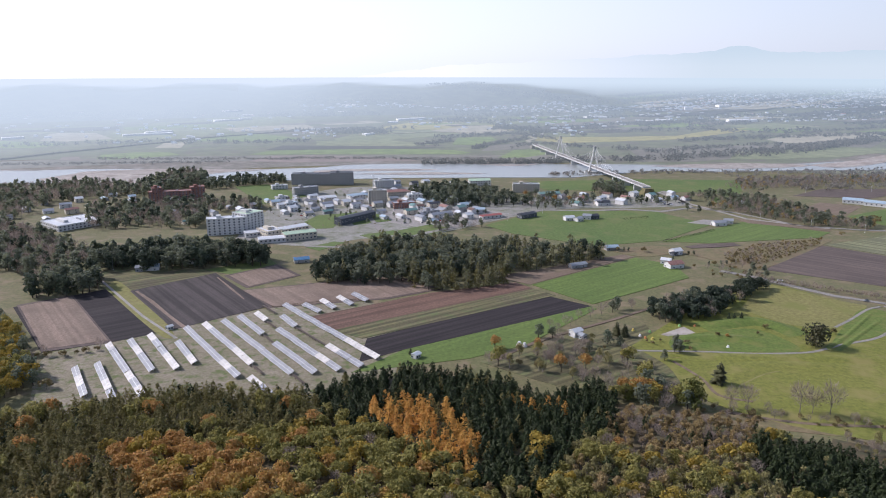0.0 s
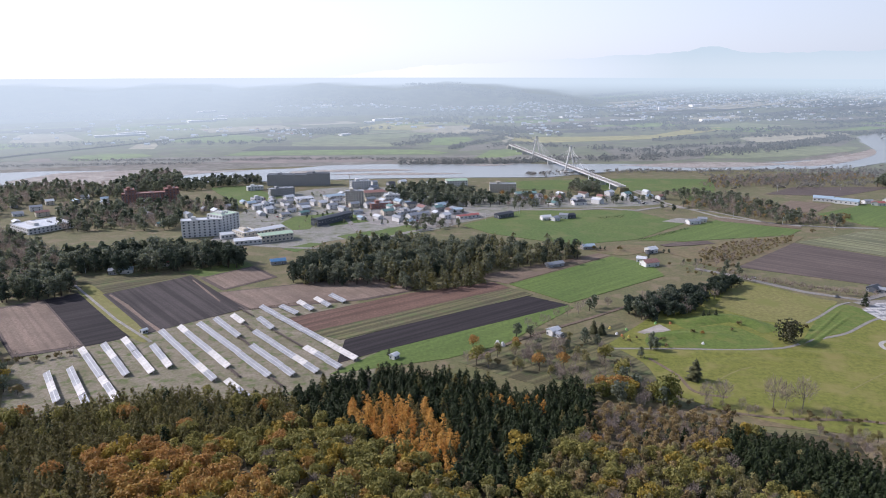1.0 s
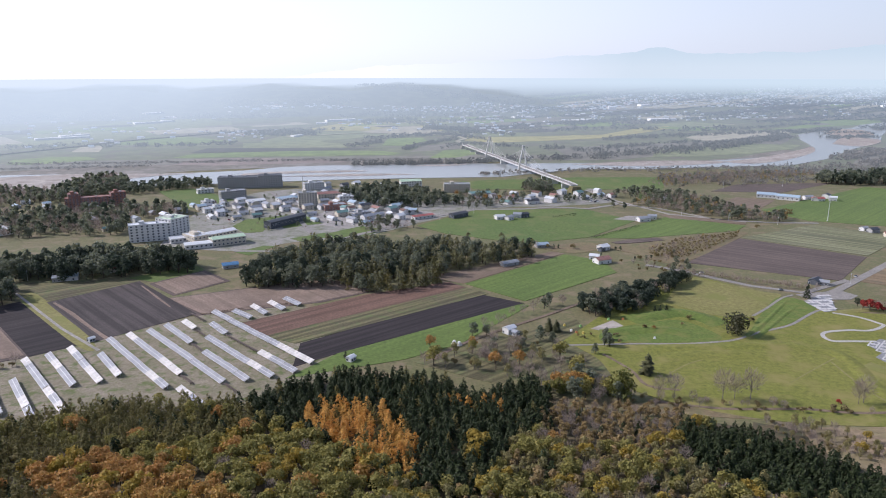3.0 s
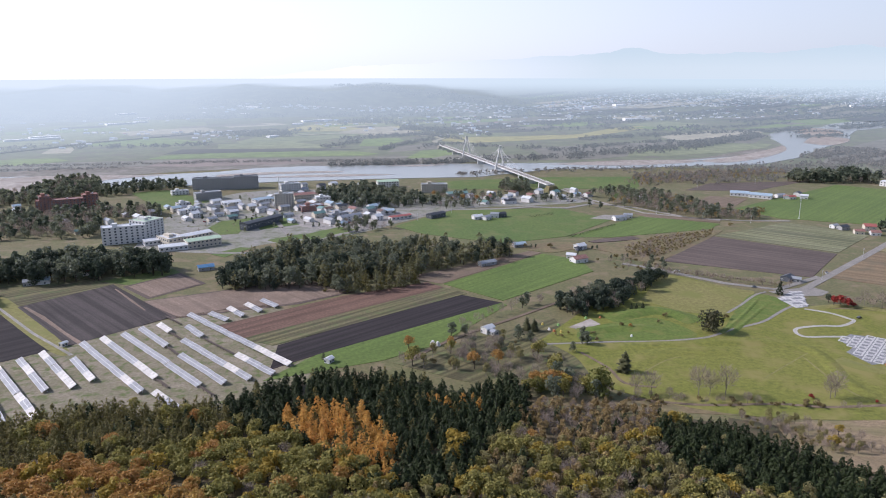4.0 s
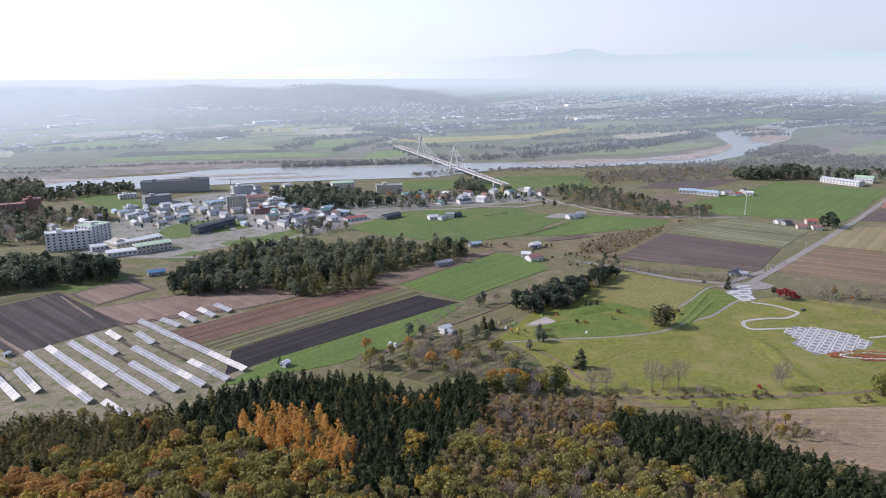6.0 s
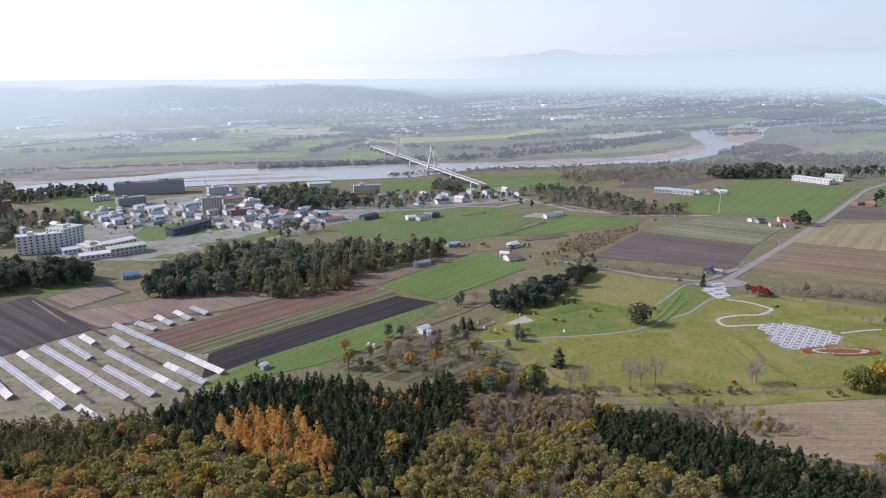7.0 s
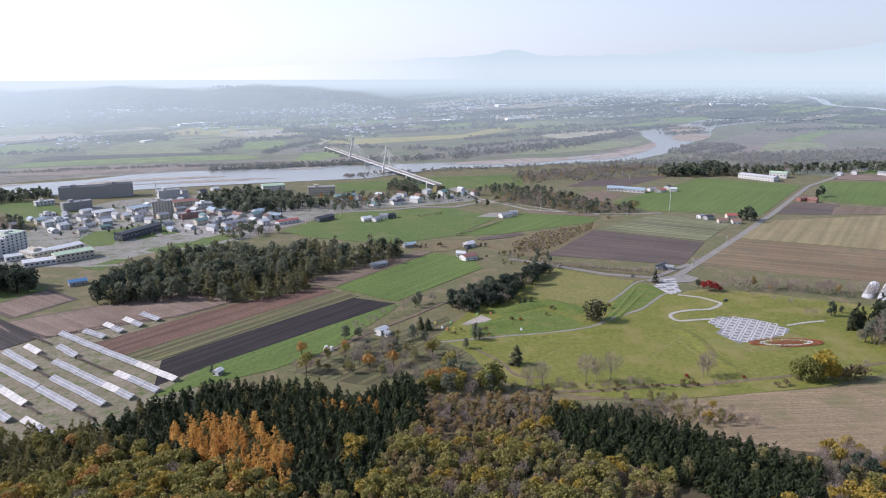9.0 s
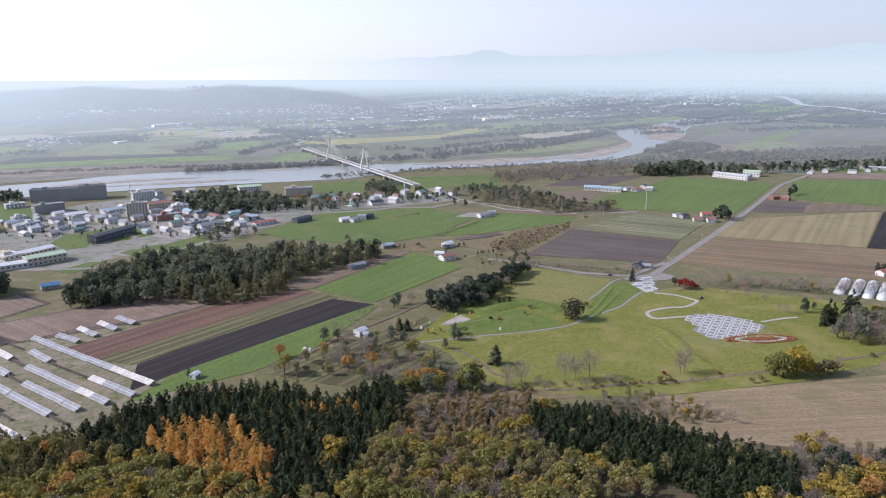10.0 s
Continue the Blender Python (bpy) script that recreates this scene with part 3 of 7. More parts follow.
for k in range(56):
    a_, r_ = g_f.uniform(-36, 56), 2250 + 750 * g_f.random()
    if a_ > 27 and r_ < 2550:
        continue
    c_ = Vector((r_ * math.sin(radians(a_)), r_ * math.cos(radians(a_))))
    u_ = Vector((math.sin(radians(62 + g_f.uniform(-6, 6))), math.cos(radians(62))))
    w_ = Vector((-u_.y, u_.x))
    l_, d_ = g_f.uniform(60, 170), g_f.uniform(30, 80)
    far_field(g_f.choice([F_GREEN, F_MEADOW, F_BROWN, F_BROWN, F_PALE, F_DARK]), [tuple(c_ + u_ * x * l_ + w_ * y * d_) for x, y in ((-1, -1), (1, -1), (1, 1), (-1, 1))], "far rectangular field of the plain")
SANDS = [
    [(-682, 1158), (-651, 1222), (-639, 1253), (-573, 1275), (-506, 1290), (-378, 1279), (-316, 1280), (-371, 1254), (-411, 1222), (-433, 1158), (-521, 1095)],
    [(-231, 1265), (-152, 1287), (-38, 1287), (-22, 1272), (-148, 1258), (-227, 1243)],
    [(-164, 1223), (-46, 1244), (73, 1230), (-45, 1216)],
    [(69, 1349), (178, 1350), (122, 1329)],
    [(380, 1330), (545, 1366), (686, 1352), (669, 1318), (516, 1291)],
    [(693, 1342), (819, 1410), (976, 1534), (1037, 1589), (976, 1485), (845, 1365), (736, 1307)],
    [(1126, 1644), (1262, 1797), (1315, 1754), (1279, 1679), (1158, 1582)],
    [(1286, 1922), (1398, 2050), (1469, 2017), (1397, 1865), (1286, 1810)],
]
for pts in SANDS:
    slab("sandbar", smooth_line(pts + pts[:1], 4)[:-1], M["sand"], "pale gravel bar in the river", 0.75, "sandbar")

# ------------------------------------------------------------------ mountains on the horizon
def mountains():
    v, f = [], []
    n = 900
    for k in range(n + 1):
        a = -60 + 130 * k / n
        e = min(1.12, max(-0.8, 0.13 + (0.05 if a > -0.7 else 0.13) * (a + 0.7))) + 0.42 * math.exp(-((a - 21.8) / 1.7) ** 2) + 0.44 * math.exp(-((a - 36.6) / 3.4) ** 2) + 0.25 * math.exp(-((a - 50) / 6) ** 2) + 0.5 * math.exp(-((a - 47.8) / 2.6) ** 2)
        e += 0.04 * math.sin(a * 0.9) + 0.035 * math.sin(a * 1.7 + 1) + 0.02 * math.sin(a * 3.9) + 0.03 * abs(math.sin(a * 2.3 + 0.4)) + 0.028 * abs(math.sin(a * 5.1)) + 0.016 * abs(math.sin(a * 11.7 + 2)) - 0.05
        s, c = math.sin(radians(a)), math.cos(radians(a))
        h = max(112, 180 + 4930 * math.tan(radians(e)))
        v += [(4930 * s, 4930 * c, 60), (4930 * s, 4930 * c, h), (4960 * s, 4960 * c, h - 4)]
    for k in range(n):
        a = k * 3
        f += [(a, a + 3, a + 4, a + 1), (a + 1, a + 4, a + 5, a + 2)]
    # haze over the range is emission colour, paler sunward and at the foot
    m = hazed(earth("hazy_mountain_glow", (0.2, 0.22, 0.25), (0.25, 0.27, 0.3), None, 0.002, 0.01), 1150, HAZE, 1000)
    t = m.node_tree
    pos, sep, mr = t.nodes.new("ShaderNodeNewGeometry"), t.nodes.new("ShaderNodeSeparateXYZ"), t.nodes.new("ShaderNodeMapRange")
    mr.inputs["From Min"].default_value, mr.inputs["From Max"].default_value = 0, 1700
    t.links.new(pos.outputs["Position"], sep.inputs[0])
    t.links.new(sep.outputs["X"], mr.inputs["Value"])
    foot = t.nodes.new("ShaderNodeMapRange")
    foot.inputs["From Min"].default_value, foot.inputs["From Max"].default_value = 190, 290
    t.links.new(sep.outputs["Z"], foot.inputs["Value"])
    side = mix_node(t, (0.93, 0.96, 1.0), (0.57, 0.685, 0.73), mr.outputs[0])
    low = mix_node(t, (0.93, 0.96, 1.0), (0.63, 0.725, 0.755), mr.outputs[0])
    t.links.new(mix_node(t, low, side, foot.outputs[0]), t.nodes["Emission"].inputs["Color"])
    tagged(mesh_object("backdrop_mountains", v, f, m), "pale blue mountain range in painted haze", "mountains", kind="structure")


mountains()

# ------------------------------------------------------------------ trees


def stem(base, tip, r0, r1, n=5):
    """A tapered round limb."""
    a, b = np.array(base, float), np.array(tip, float)
    d = (b - a) / max(np.linalg.norm(b - a), 1e-6)
    u = np.cross(d, (0.3, 0.9, 0.2))
    u /= np.linalg.norm(u)
    w = np.cross(d, u)
    an = np.arange(n) * 2 * np.pi / n
    ring = np.cos(an)[:, None] * u + np.sin(an)[:, None] * w
    V = np.vstack([a + ring * r0, b + ring * r1])
    F = []
    for i in range(n):
        j = (i + 1) % n
        F += [(i, j, n + j), (i, n + j, n + i)]
    return V, np.array(F)


def merge(parts):
    V, F, o = [], [], 0
    for v, f in parts:
        V.append(v)
        F.append(f + o)
        o += len(v)
    return np.vstack(V), np.vstack(F)


def sprays(P, N, size, rng, lean=0.6):
    """Leaf sprays: small bent diamonds at the points P, facing roughly along N."""
    n = len(P)
    N = N + rng.normal(0, lean, (n, 3))
    N /= np.linalg.norm(N, axis=1)[:, None]
    A = np.cross(N, rng.normal(0, 1, (n, 3)))
    A /= np.linalg.norm(A, axis=1)[:, None]
    B = np.cross(N, A)
    s = size * rng.uniform(0.6, 1.25, n)[:, None]
    V = np.stack([P - A * s, P - B * s * 0.75 + N * s * 0.15, P + A * s, P + B * s * 0.75 + N * s * 0.15], 1).reshape(-1, 3)
    i = np.arange(n)[:, None] * 4
    F = np.vstack([i + np.array([[0, 1, 2]]), i + np.array([[0, 2, 3]])])
    return V, F


def broadleaf(rng, h=12.0, r=4.6, n=460, size=0.6, lobes=10, low=0.22, lean=0.6):
    """A spreading tree: trunk, limbs and a crown of lobes with gaps."""
    C, R = [], []
    for k in range(lobes):
        a, q = rng.uniform(0, 6.28), math.sqrt(rng.uniform(0.02, 1)) * r * 0.68
        z = h * rng.uniform(low + 0.1, 0.58) + (1 - (q / r) ** 2) * h * 0.2
        C.append((q * math.cos(a), q * math.sin(a), z))
        R.append(rng.uniform(0.34, 0.5) * r)
    C, R = np.array(C), np.array(R)
    C[0] = (0, 0, h * 0.74)
    k = rng.integers(0, lobes, n)
    D = rng.normal(0, 1, (n, 3))
    D[:, 2] = D[:, 2] * 0.9 + 0.35
    D /= np.linalg.norm(D, axis=1)[:, None]
    P = C[k] + D * (R[k] * rng.uniform(0.78, 1.08, n))[:, None]
    P[:, 2] = np.clip(P[:, 2], h * 0.06, h)
    crown = sprays(P, D, size, rng, lean)
    wood = [stem((0, 0, -1.0), (0, 0, h * 0.45), 0.026 * h, 0.016 * h, 6)]
    for c in C[:6]:
        wood.append(stem((0, 0, h * 0.25), c, 0.011 * h, 0.004 * h, 4))
    return crown, merge(wood)


def conifer(rng, h=18.0, r=3.1, whorls=19, arms=8, bare=0.1, droop=0.32, thin=0.5, power=0.66):
    """A spruce or larch: whorls of hanging boughs, shorter towards the tip."""
    V, F, o = [], [], 0
    for i in range(whorls):
        q = i / (whorls - 1)
        z = h * (bare + (1 - bare) * q * 0.97)
        L = r * (1 - q) ** power + 0.15
        m = max(4, int(arms * (1.1 - 0.5 * q)))
        a0 = rng.uniform(0, 6.28)
        for k in range(m):
            a = a0 + k * 6.283 / m + rng.normal(0, 0.16)
            l = L * rng.uniform(0.45, 1.3)
            c, s = math.cos(a), math.sin(a)
            zz = z + rng.normal(0, 0.18)
            w = l * thin
            tip = np.array([c * l, s * l, zz - l * droop])
            mid = np.array([c * l * 0.55, s * l * 0.55, zz - l * droop * 0.25 + 0.12])
            V += [np.array([0, 0, zz + 0.35]), mid + np.array([-s, c, 0]) * w * 0.55 - (0, 0, 0.35 * w), tip, mid + np.array([s, -c, 0]) * w * 0.55 - (0, 0, 0.35 * w), mid]
            F += [(o, o + 1, o + 4), (o + 1, o + 2, o + 4), (o + 2, o + 3, o + 4), (o + 3, o, o + 4)]
            o += 5
    V += [np.array([0, 0, h * 1.03]), np.array([0.3, 0, h * 0.93]), np.array([-0.15, 0.26, h * 0.93]), np.array([-0.15, -0.26, h * 0.93])]
    F += [(o, o + 1, o + 2), (o, o + 2, o + 3), (o, o + 3, o + 1)]
    return (np.array(V), np.array(F)), stem((0, 0, -1.0), (0, 0, h * 0.95), 0.016 * h, 0.02, 5)


def feather(rng, h=12.0, r=2.9, n=280, size=0.6, power=0.6, boughs=34, lift=0.25, lean=0.3, slim=0.5):
    """A soft conical tree: many boughs, each a tuft of small sprays, shorter towards the tip."""
    q = 1 - rng.uniform(0.03, 0.97, boughs) ** 0.7
    q[:3] = (0.95, 0.9, 0.85)
    a = rng.uniform(0, 6.283, boughs)
    L = r * (1 - q) ** power * rng.uniform(0.6, 1.12, boughs)
    k = rng.integers(0, boughs, n)
    s = rng.uniform(0.1, 1.05, n) ** 0.55
    z = h * (0.04 + 0.96 * q[k]) + L[k] * s * (lift - 0.35) + rng.normal(0, 0.3, n)
    P = np.stack([np.cos(a[k]) * L[k] * s, np.sin(a[k]) * L[k] * s, z], 1)
    P[:, :2] += rng.normal(0, 0.2, (n, 2)) * (0.3 + L[k] / r)[:, None]
    A = np.stack([np.cos(a[k]), np.sin(a[k]), lift - 0.75 + rng.normal(0, 0.15, n)], 1) + rng.normal(0, lean, (n, 3))
    A /= np.linalg.norm(A, axis=1)[:, None]
    B = np.cross(A, rng.normal(0, 0.5, (n, 3)) + np.array([0, 0, 1.0]))
    B /= np.linalg.norm(B, axis=1)[:, None]
    z = (size * (0.45 + 0.55 * (L[k] / r) ** 0.6) * rng.uniform(0.6, 1.25, n))[:, None]
    V = np.stack([P - A * z, P - B * z * slim, P + A * z, P + B * z * slim], 1).reshape(-1, 3)
    i = np.arange(n)[:, None] * 4
    F = np.vstack([i + np.array([[0, 1, 2]]), i + np.array([[0, 2, 3]])])
    return (V, F), stem((0, 0, -1.0), (0, 0, h * 0.93), 0.016 * h, 0.02, 5)


def bare_tree(rng, h=10.0, r=3.2, n=420):
    """Leafless: a forked stem with a cloud of fine upright twigs."""
    wood = [stem((0, 0, -1.0), (0, 0, h * 0.62), 0.017 * h, 0.006 * h, 5)]
    for i in range(9):
        a, q = rng.uniform(0, 6.28), rng.uniform(0.4, 0.9) * r
        wood.append(stem((0, 0, h * rng.uniform(0.2, 0.5)), (q * math.cos(a), q * math.sin(a), h * rng.uniform(0.6, 0.92)), 0.006 * h, 0.002 * h, 3))
    D = rng.normal(0, 1, (n, 3))
    D /= np.linalg.norm(D, axis=1)[:, None]
    u = rng.uniform(0.1, 1, n)[:, None] ** 0.45
    P = D * u * np.array([r, r, h * 0.36]) + np.array([0, 0, h * 0.6])
    d = D * np.array([0.7, 0.7, 0.5]) + rng.normal(0, 0.35, (n, 3)) + np.array([0, 0, 0.75])
    s = np.cross(d, rng.normal(0, 1, (n, 3)))
    s = s / np.linalg.norm(s, axis=1)[:, None] * 0.07
    V = np.stack([P - s, P + s, P + d * rng.uniform(0.8, 1.5, n)[:, None]], 1).reshape(-1, 3)
    return (V, np.arange(n * 3).reshape(-1, 3)), merge(wood)


bark = paint("bark", (0.10, 0.08, 0.065), 0.9, 0.2, 0.3, scale=2.0)
pale_bark = paint("birch_bark", (0.27, 0.235, 0.21), 0.8, 0.2, 0.3, scale=2.0)
# name, maker, colours, label
# pine, bare, dull and larch_dull get extra bluish sheen to imitate haze
KINDS = {
    "spruce": ("spruce_tree", lambda g: feather(g, 10.2, 3.2, 300, 0.86, 0.58, 70, 0.15, 0.22, 0.45), foliage("spruce_needles", (0.022, 0.034, 0.013), (0.040, 0.055, 0.020), None, 0.2, 0.0, 0.6), bark, "tall dark green spruce in the plantation"),
    "lone_spruce": ("spruce_tree", lambda g: feather(g, 10.6, 3.3, 520, 0.78, 0.8, 90, 0.15, 0.22, 0.45), foliage("lone_spruce_needles", (0.030, 0.042, 0.020), (0.050, 0.062, 0.028), None, 0.2, 0.05, 0.6), bark, "tall dense dark green spruce beside the lawn"),
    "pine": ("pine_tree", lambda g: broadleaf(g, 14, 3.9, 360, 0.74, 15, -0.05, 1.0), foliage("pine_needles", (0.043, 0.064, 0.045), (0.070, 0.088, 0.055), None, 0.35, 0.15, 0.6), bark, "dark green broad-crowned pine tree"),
    "larch_olive": ("larch_tree", lambda g: feather(g, 11.2, 3.2, 280, 0.76, 0.62, 60, 0.4, 0.35, 0.45), foliage("larch_needles_olive", (0.135, 0.142, 0.053), (0.230, 0.184, 0.066), None, 0.45, 0.03, 0.8), bark, "olive brown larch turning in autumn"),
    "larch_orange": ("larch_tree", lambda g: feather(g, 11.0, 3.3, 440, 0.64, 0.52, 70, 0.45, 0.35, 0.5), foliage("larch_needles_orange", (0.50, 0.225, 0.05), (0.62, 0.38, 0.10), None, 0.45, 0.03, 0.7), bark, "golden orange larch in full autumn colour"),
    "oak_green": ("oak_tree", lambda g: broadleaf(g, 12, 4.8, 410, 0.6, 12), foliage("oak_leaves_green", (0.140, 0.150, 0.048), (0.262, 0.242, 0.072), (0.36, 0.29, 0.085), 0.35), bark, "green oak just turning yellow"),
    "oak_yellow": ("oak_tree", lambda g: broadleaf(g, 12, 4.6, 400, 0.6, 11), foliage("oak_leaves_yellow", (0.29, 0.235, 0.045), (0.39, 0.28, 0.055), (0.24, 0.22, 0.055), 0.35), bark, "yellow green oak in autumn leaf"),
    "oak_orange": ("oak_tree", lambda g: broadleaf(g, 12, 4.8, 410, 0.58, 12), foliage("oak_leaves_orange", (0.42, 0.225, 0.075), (0.46, 0.30, 0.085), (0.36, 0.17, 0.075), 0.35), bark, "russet orange oak in autumn leaf"),
    "thicket": ("alder_tree", lambda g: broadleaf(g, 10.5, 2.6, 290, 0.43, 10, 0.08, 0.9), foliage("alder_leaves", (0.190, 0.198, 0.085), (0.295, 0.262, 0.118), (0.34, 0.29, 0.12), 0.4, 0.03, 0.8), pale_bark, "slender olive green alder with thin leaves"),
    "brown_thicket": ("alder_tree", lambda g: broadleaf(g, 10.5, 2.5, 250, 0.5, 9, 0.08, 0.9), foliage("brown_alder_leaves", (0.27, 0.205, 0.115), (0.36, 0.265, 0.13), (0.38, 0.31, 0.11), 0.4), pale_bark, "slender brown alder losing its leaves"),
    "bare": ("birch_tree", lambda g: bare_tree(g, 10, 3.0), foliage("bare_twigs", (0.24, 0.195, 0.165), (0.31, 0.25, 0.21), None, 0.3, 0.12), pale_bark, "leafless grey birch with fine twigs"),
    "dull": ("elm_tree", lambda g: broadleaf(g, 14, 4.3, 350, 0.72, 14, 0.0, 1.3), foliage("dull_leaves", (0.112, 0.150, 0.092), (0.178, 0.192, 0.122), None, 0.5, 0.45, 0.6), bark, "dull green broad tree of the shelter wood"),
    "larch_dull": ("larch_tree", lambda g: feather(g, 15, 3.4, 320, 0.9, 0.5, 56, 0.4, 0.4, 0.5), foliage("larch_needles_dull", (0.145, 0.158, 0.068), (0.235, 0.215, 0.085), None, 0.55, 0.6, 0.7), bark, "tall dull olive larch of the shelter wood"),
    "full_pine": ("pine_tree", lambda g: conifer(g, 13, 5.0, 17, 12, 0.05, 0.22, 0.5, 0.5), foliage("old_pine_needles", (0.05, 0.062, 0.03), (0.085, 0.085, 0.04), None, 0.15), bark, "broad old dark green pine on the lawn"),
    "dark_oak": ("oak_tree", lambda g: broadleaf(g, 11.5, 5.6, 900, 0.6, 22, -0.05), foliage("dark_oak_leaves", (0.058, 0.066, 0.036), (0.09, 0.088, 0.045), (0.13, 0.11, 0.055), 0.2), bark, "wide dark oak standing alone on the lawn"),
    "round_green": ("oak_tree", lambda g: broadleaf(g, 12.5, 5.3, 950, 0.58, 21, -0.06), foliage("round_oak_leaves", (0.12, 0.145, 0.042), (0.185, 0.19, 0.052), (0.24, 0.215, 0.06), 0.3), bark, "full round green oak at the park edge"),
    "round_yellow": ("oak_tree", lambda g: broadleaf(g, 13, 5.2, 1000, 0.58, 22, -0.06), foliage("round_yellow_leaves", (0.33, 0.26, 0.035), (0.42, 0.31, 0.05), (0.27, 0.25, 0.05), 0.35), bark, "full round golden oak at the vineyard edge"),
    "red": ("maple_tree", lambda g: broadleaf(g, 7, 3.4, 260, 0.6, 7), foliage("maple_leaves", (0.28, 0.03, 0.035), (0.36, 0.06, 0.045), None, 0.35), bark, "scarlet maple beside the park gate"),
    "shrub": ("shrub", lambda g: broadleaf(g, 4.0, 2.6, 110, 0.55, 5), foliage("shrub_leaves", (0.18, 0.135, 0.075), (0.23, 0.18, 0.085), (0.15, 0.155, 0.05), 0.25), bark, "low brownish autumn shrub"),
}
PROTO = {}
for key, (name, maker, leaf, wood, label) in KINDS.items():
    g = np.random.default_rng(sum(map(ord, key)))
    PROTO[key] = [maker(g) for _ in range(5)]


def tri_mesh(name, V, F, mats, idx=None):
    me = bpy.data.meshes.new(name)
    me.vertices.add(len(V))
    me.vertices.foreach_set("co", np.asarray(V, np.float32).ravel())
    me.loops.add(len(F) * 3)
    me.loops.foreach_set("vertex_index", np.asarray(F, np.int32).ravel())
    me.polygons.add(len(F))
    me.polygons.foreach_set("loop_start", np.arange(len(F), dtype=np.int32) * 3)
    for m in mats:
        me.materials.append(m)
    if idx is not None:
        me.polygons.foreach_set("material_index", np.asarray(idx, np.int32))
    me.update(calc_edges=True)
    me.validate()
    return me


TREES = []  # kind, x, y, size


def wood(pts, spacing, kinds, size=(0.8, 1.15), seed=1, keep=1.0, avoid=()):
    """Fills an outline with trees on a jittered grid; kinds maps a kind to its share."""
    g = np.random.default_rng(seed)
    xs, ys = [p[0] for p in pts], [p[1] for p in pts]
    names, shares = list(kinds), np.array(list(kinds.values()), float)
    y = min(ys)
    while y < max(ys) + spacing:
        x = min(xs)
        while x < max(xs) + spacing:
            p = (x + g.uniform(-0.45, 0.45) * spacing, y + g.uniform(-0.45, 0.45) * spacing)
            u, k = g.uniform(), g.choice(len(names), p=shares / shares.sum())
            if u < keep and inside(p, pts) and not any(inside(p, q) for q in avoid):
                TREES.append((names[k], *p, g.uniform(*size)))
            x += spacing
        y += spacing * 0.9


def tree_line(pts, spacing, kinds, size=(0.8, 1.15), seed=1, spread=2.0):
    g = np.random.default_rng(seed)
    for a, b in zip(pts, pts[1:]):
        n = max(1, int(math.dist(a, b) / spacing))
        for i in range(n):
            u = (i + g.uniform(0, 0.8)) / n
            TREES.append((kinds[g.integers(len(kinds))], a[0] + (b[0] - a[0]) * u + g.normal(0, spread), a[1] + (b[1] - a[1]) * u + g.normal(0, spread), g.uniform(*size)))


# the wooded hillside under the eye
Z_ORANGE = [(-42, 332), (-26, 351), (2, 337), (17, 289), (15, 256), (-6, 256), (-22, 293)]
Z_SPRUCE = [(-77, 360), (-54, 381), (-22, 394), (32, 385), (54, 353), (87, 377), (96, 354), (85, 318), (58, 286), (39, 239), (-1, 241), (-16, 285), (-51, 317)]
Z_SPRUCE2 = [(145, 301), (174, 300), (204, 256), (219, 211), (206, 178), (171, 180), (161, 216), (138, 246), (135, 270)]
Z_LARCH = [(-265, 303), (-232, 336), (-200, 343), (-145, 366), (-77, 360), (-51, 317), (-81, 299), (-128, 298), (-158, 288), (-119, 241), (-87, 192), (-179, 195)]
Z_OAK = [(-158, 288), (-128, 298), (-81, 299), (-51, 317), (-16, 285), (16, 237), (12, 190), (-87, 192), (-119, 241)]
Z_OAKR = [(-158, 288), (-119, 293), (-73, 267), (-45, 218), (-29, 190), (-87, 192), (-119, 241)]
Z_MIX = [(-1, 244), (40, 241), (58, 288), (86, 325), (119, 322), (152, 313), (185, 288), (195, 264), (152, 201), (12, 191)]
Z_YEL = [(175, 184), (212, 184), (263, 187), (288, 177), (212.0, 125.1), (126, 157)]
wood(Z_ORANGE, 6.2, {"larch_orange": 9, "larch_olive": 1.5, "spruce": 0.6}, (0.84, 1.1), 2)
wood(Z_SPRUCE, 4.9, {"spruce": 14, "larch_olive": 0.8}, (0.84, 1.08), 3, avoid=(Z_ORANGE,))
wood(Z_SPRUCE2, 5.1, {"spruce": 14, "thicket": 0.5}, (0.82, 1.1), 4)
wood(Z_LARCH, 5.2, {"larch_olive": 12, "spruce": 0.8, "oak_orange": 0.12, "oak_green": 0.5}, (0.75, 1.15), 5)
wood(Z_OAKR, 7.4, {"oak_orange": 7, "oak_yellow": 3, "oak_green": 2}, (0.75, 1.1), 6)
wood(Z_OAK, 7.2, {"oak_green": 9, "oak_yellow": 2.6, "oak_orange": 1.2, "bare": 1.2}, (0.7, 1.1), 7, avoid=(Z_OAKR,))
Z_PINK = [(78, 317), (92, 342), (124, 337), (160, 326), (145, 290), (105, 280), (75, 284)]
wood(Z_PINK, 4.2, {"bare": 2.5, "brown_thicket": 9, "shrub": 2, "oak_orange": 0.4, "spruce": 0.3}, (0.5, 0.85), 12, avoid=(Z_SPRUCE2,))
wood(Z_MIX, 5.0, {"thicket": 9, "brown_thicket": 3, "oak_green": 4.5, "oak_yellow": 0.8, "bare": 1.0, "spruce": 0.6}, (0.6, 1.0), 8, avoid=(Z_SPRUCE2, Z_PINK))
wood([(220, 211), (252, 221), (267, 200), (285, 193), (261, 175), (218, 189)], 5.5, {"bare": 4, "thicket": 4, "oak_yellow": 1.5, "spruce": 0.6, "pine": 0.8}, (0.6, 1.0), 13, avoid=(Z_SPRUCE2,))
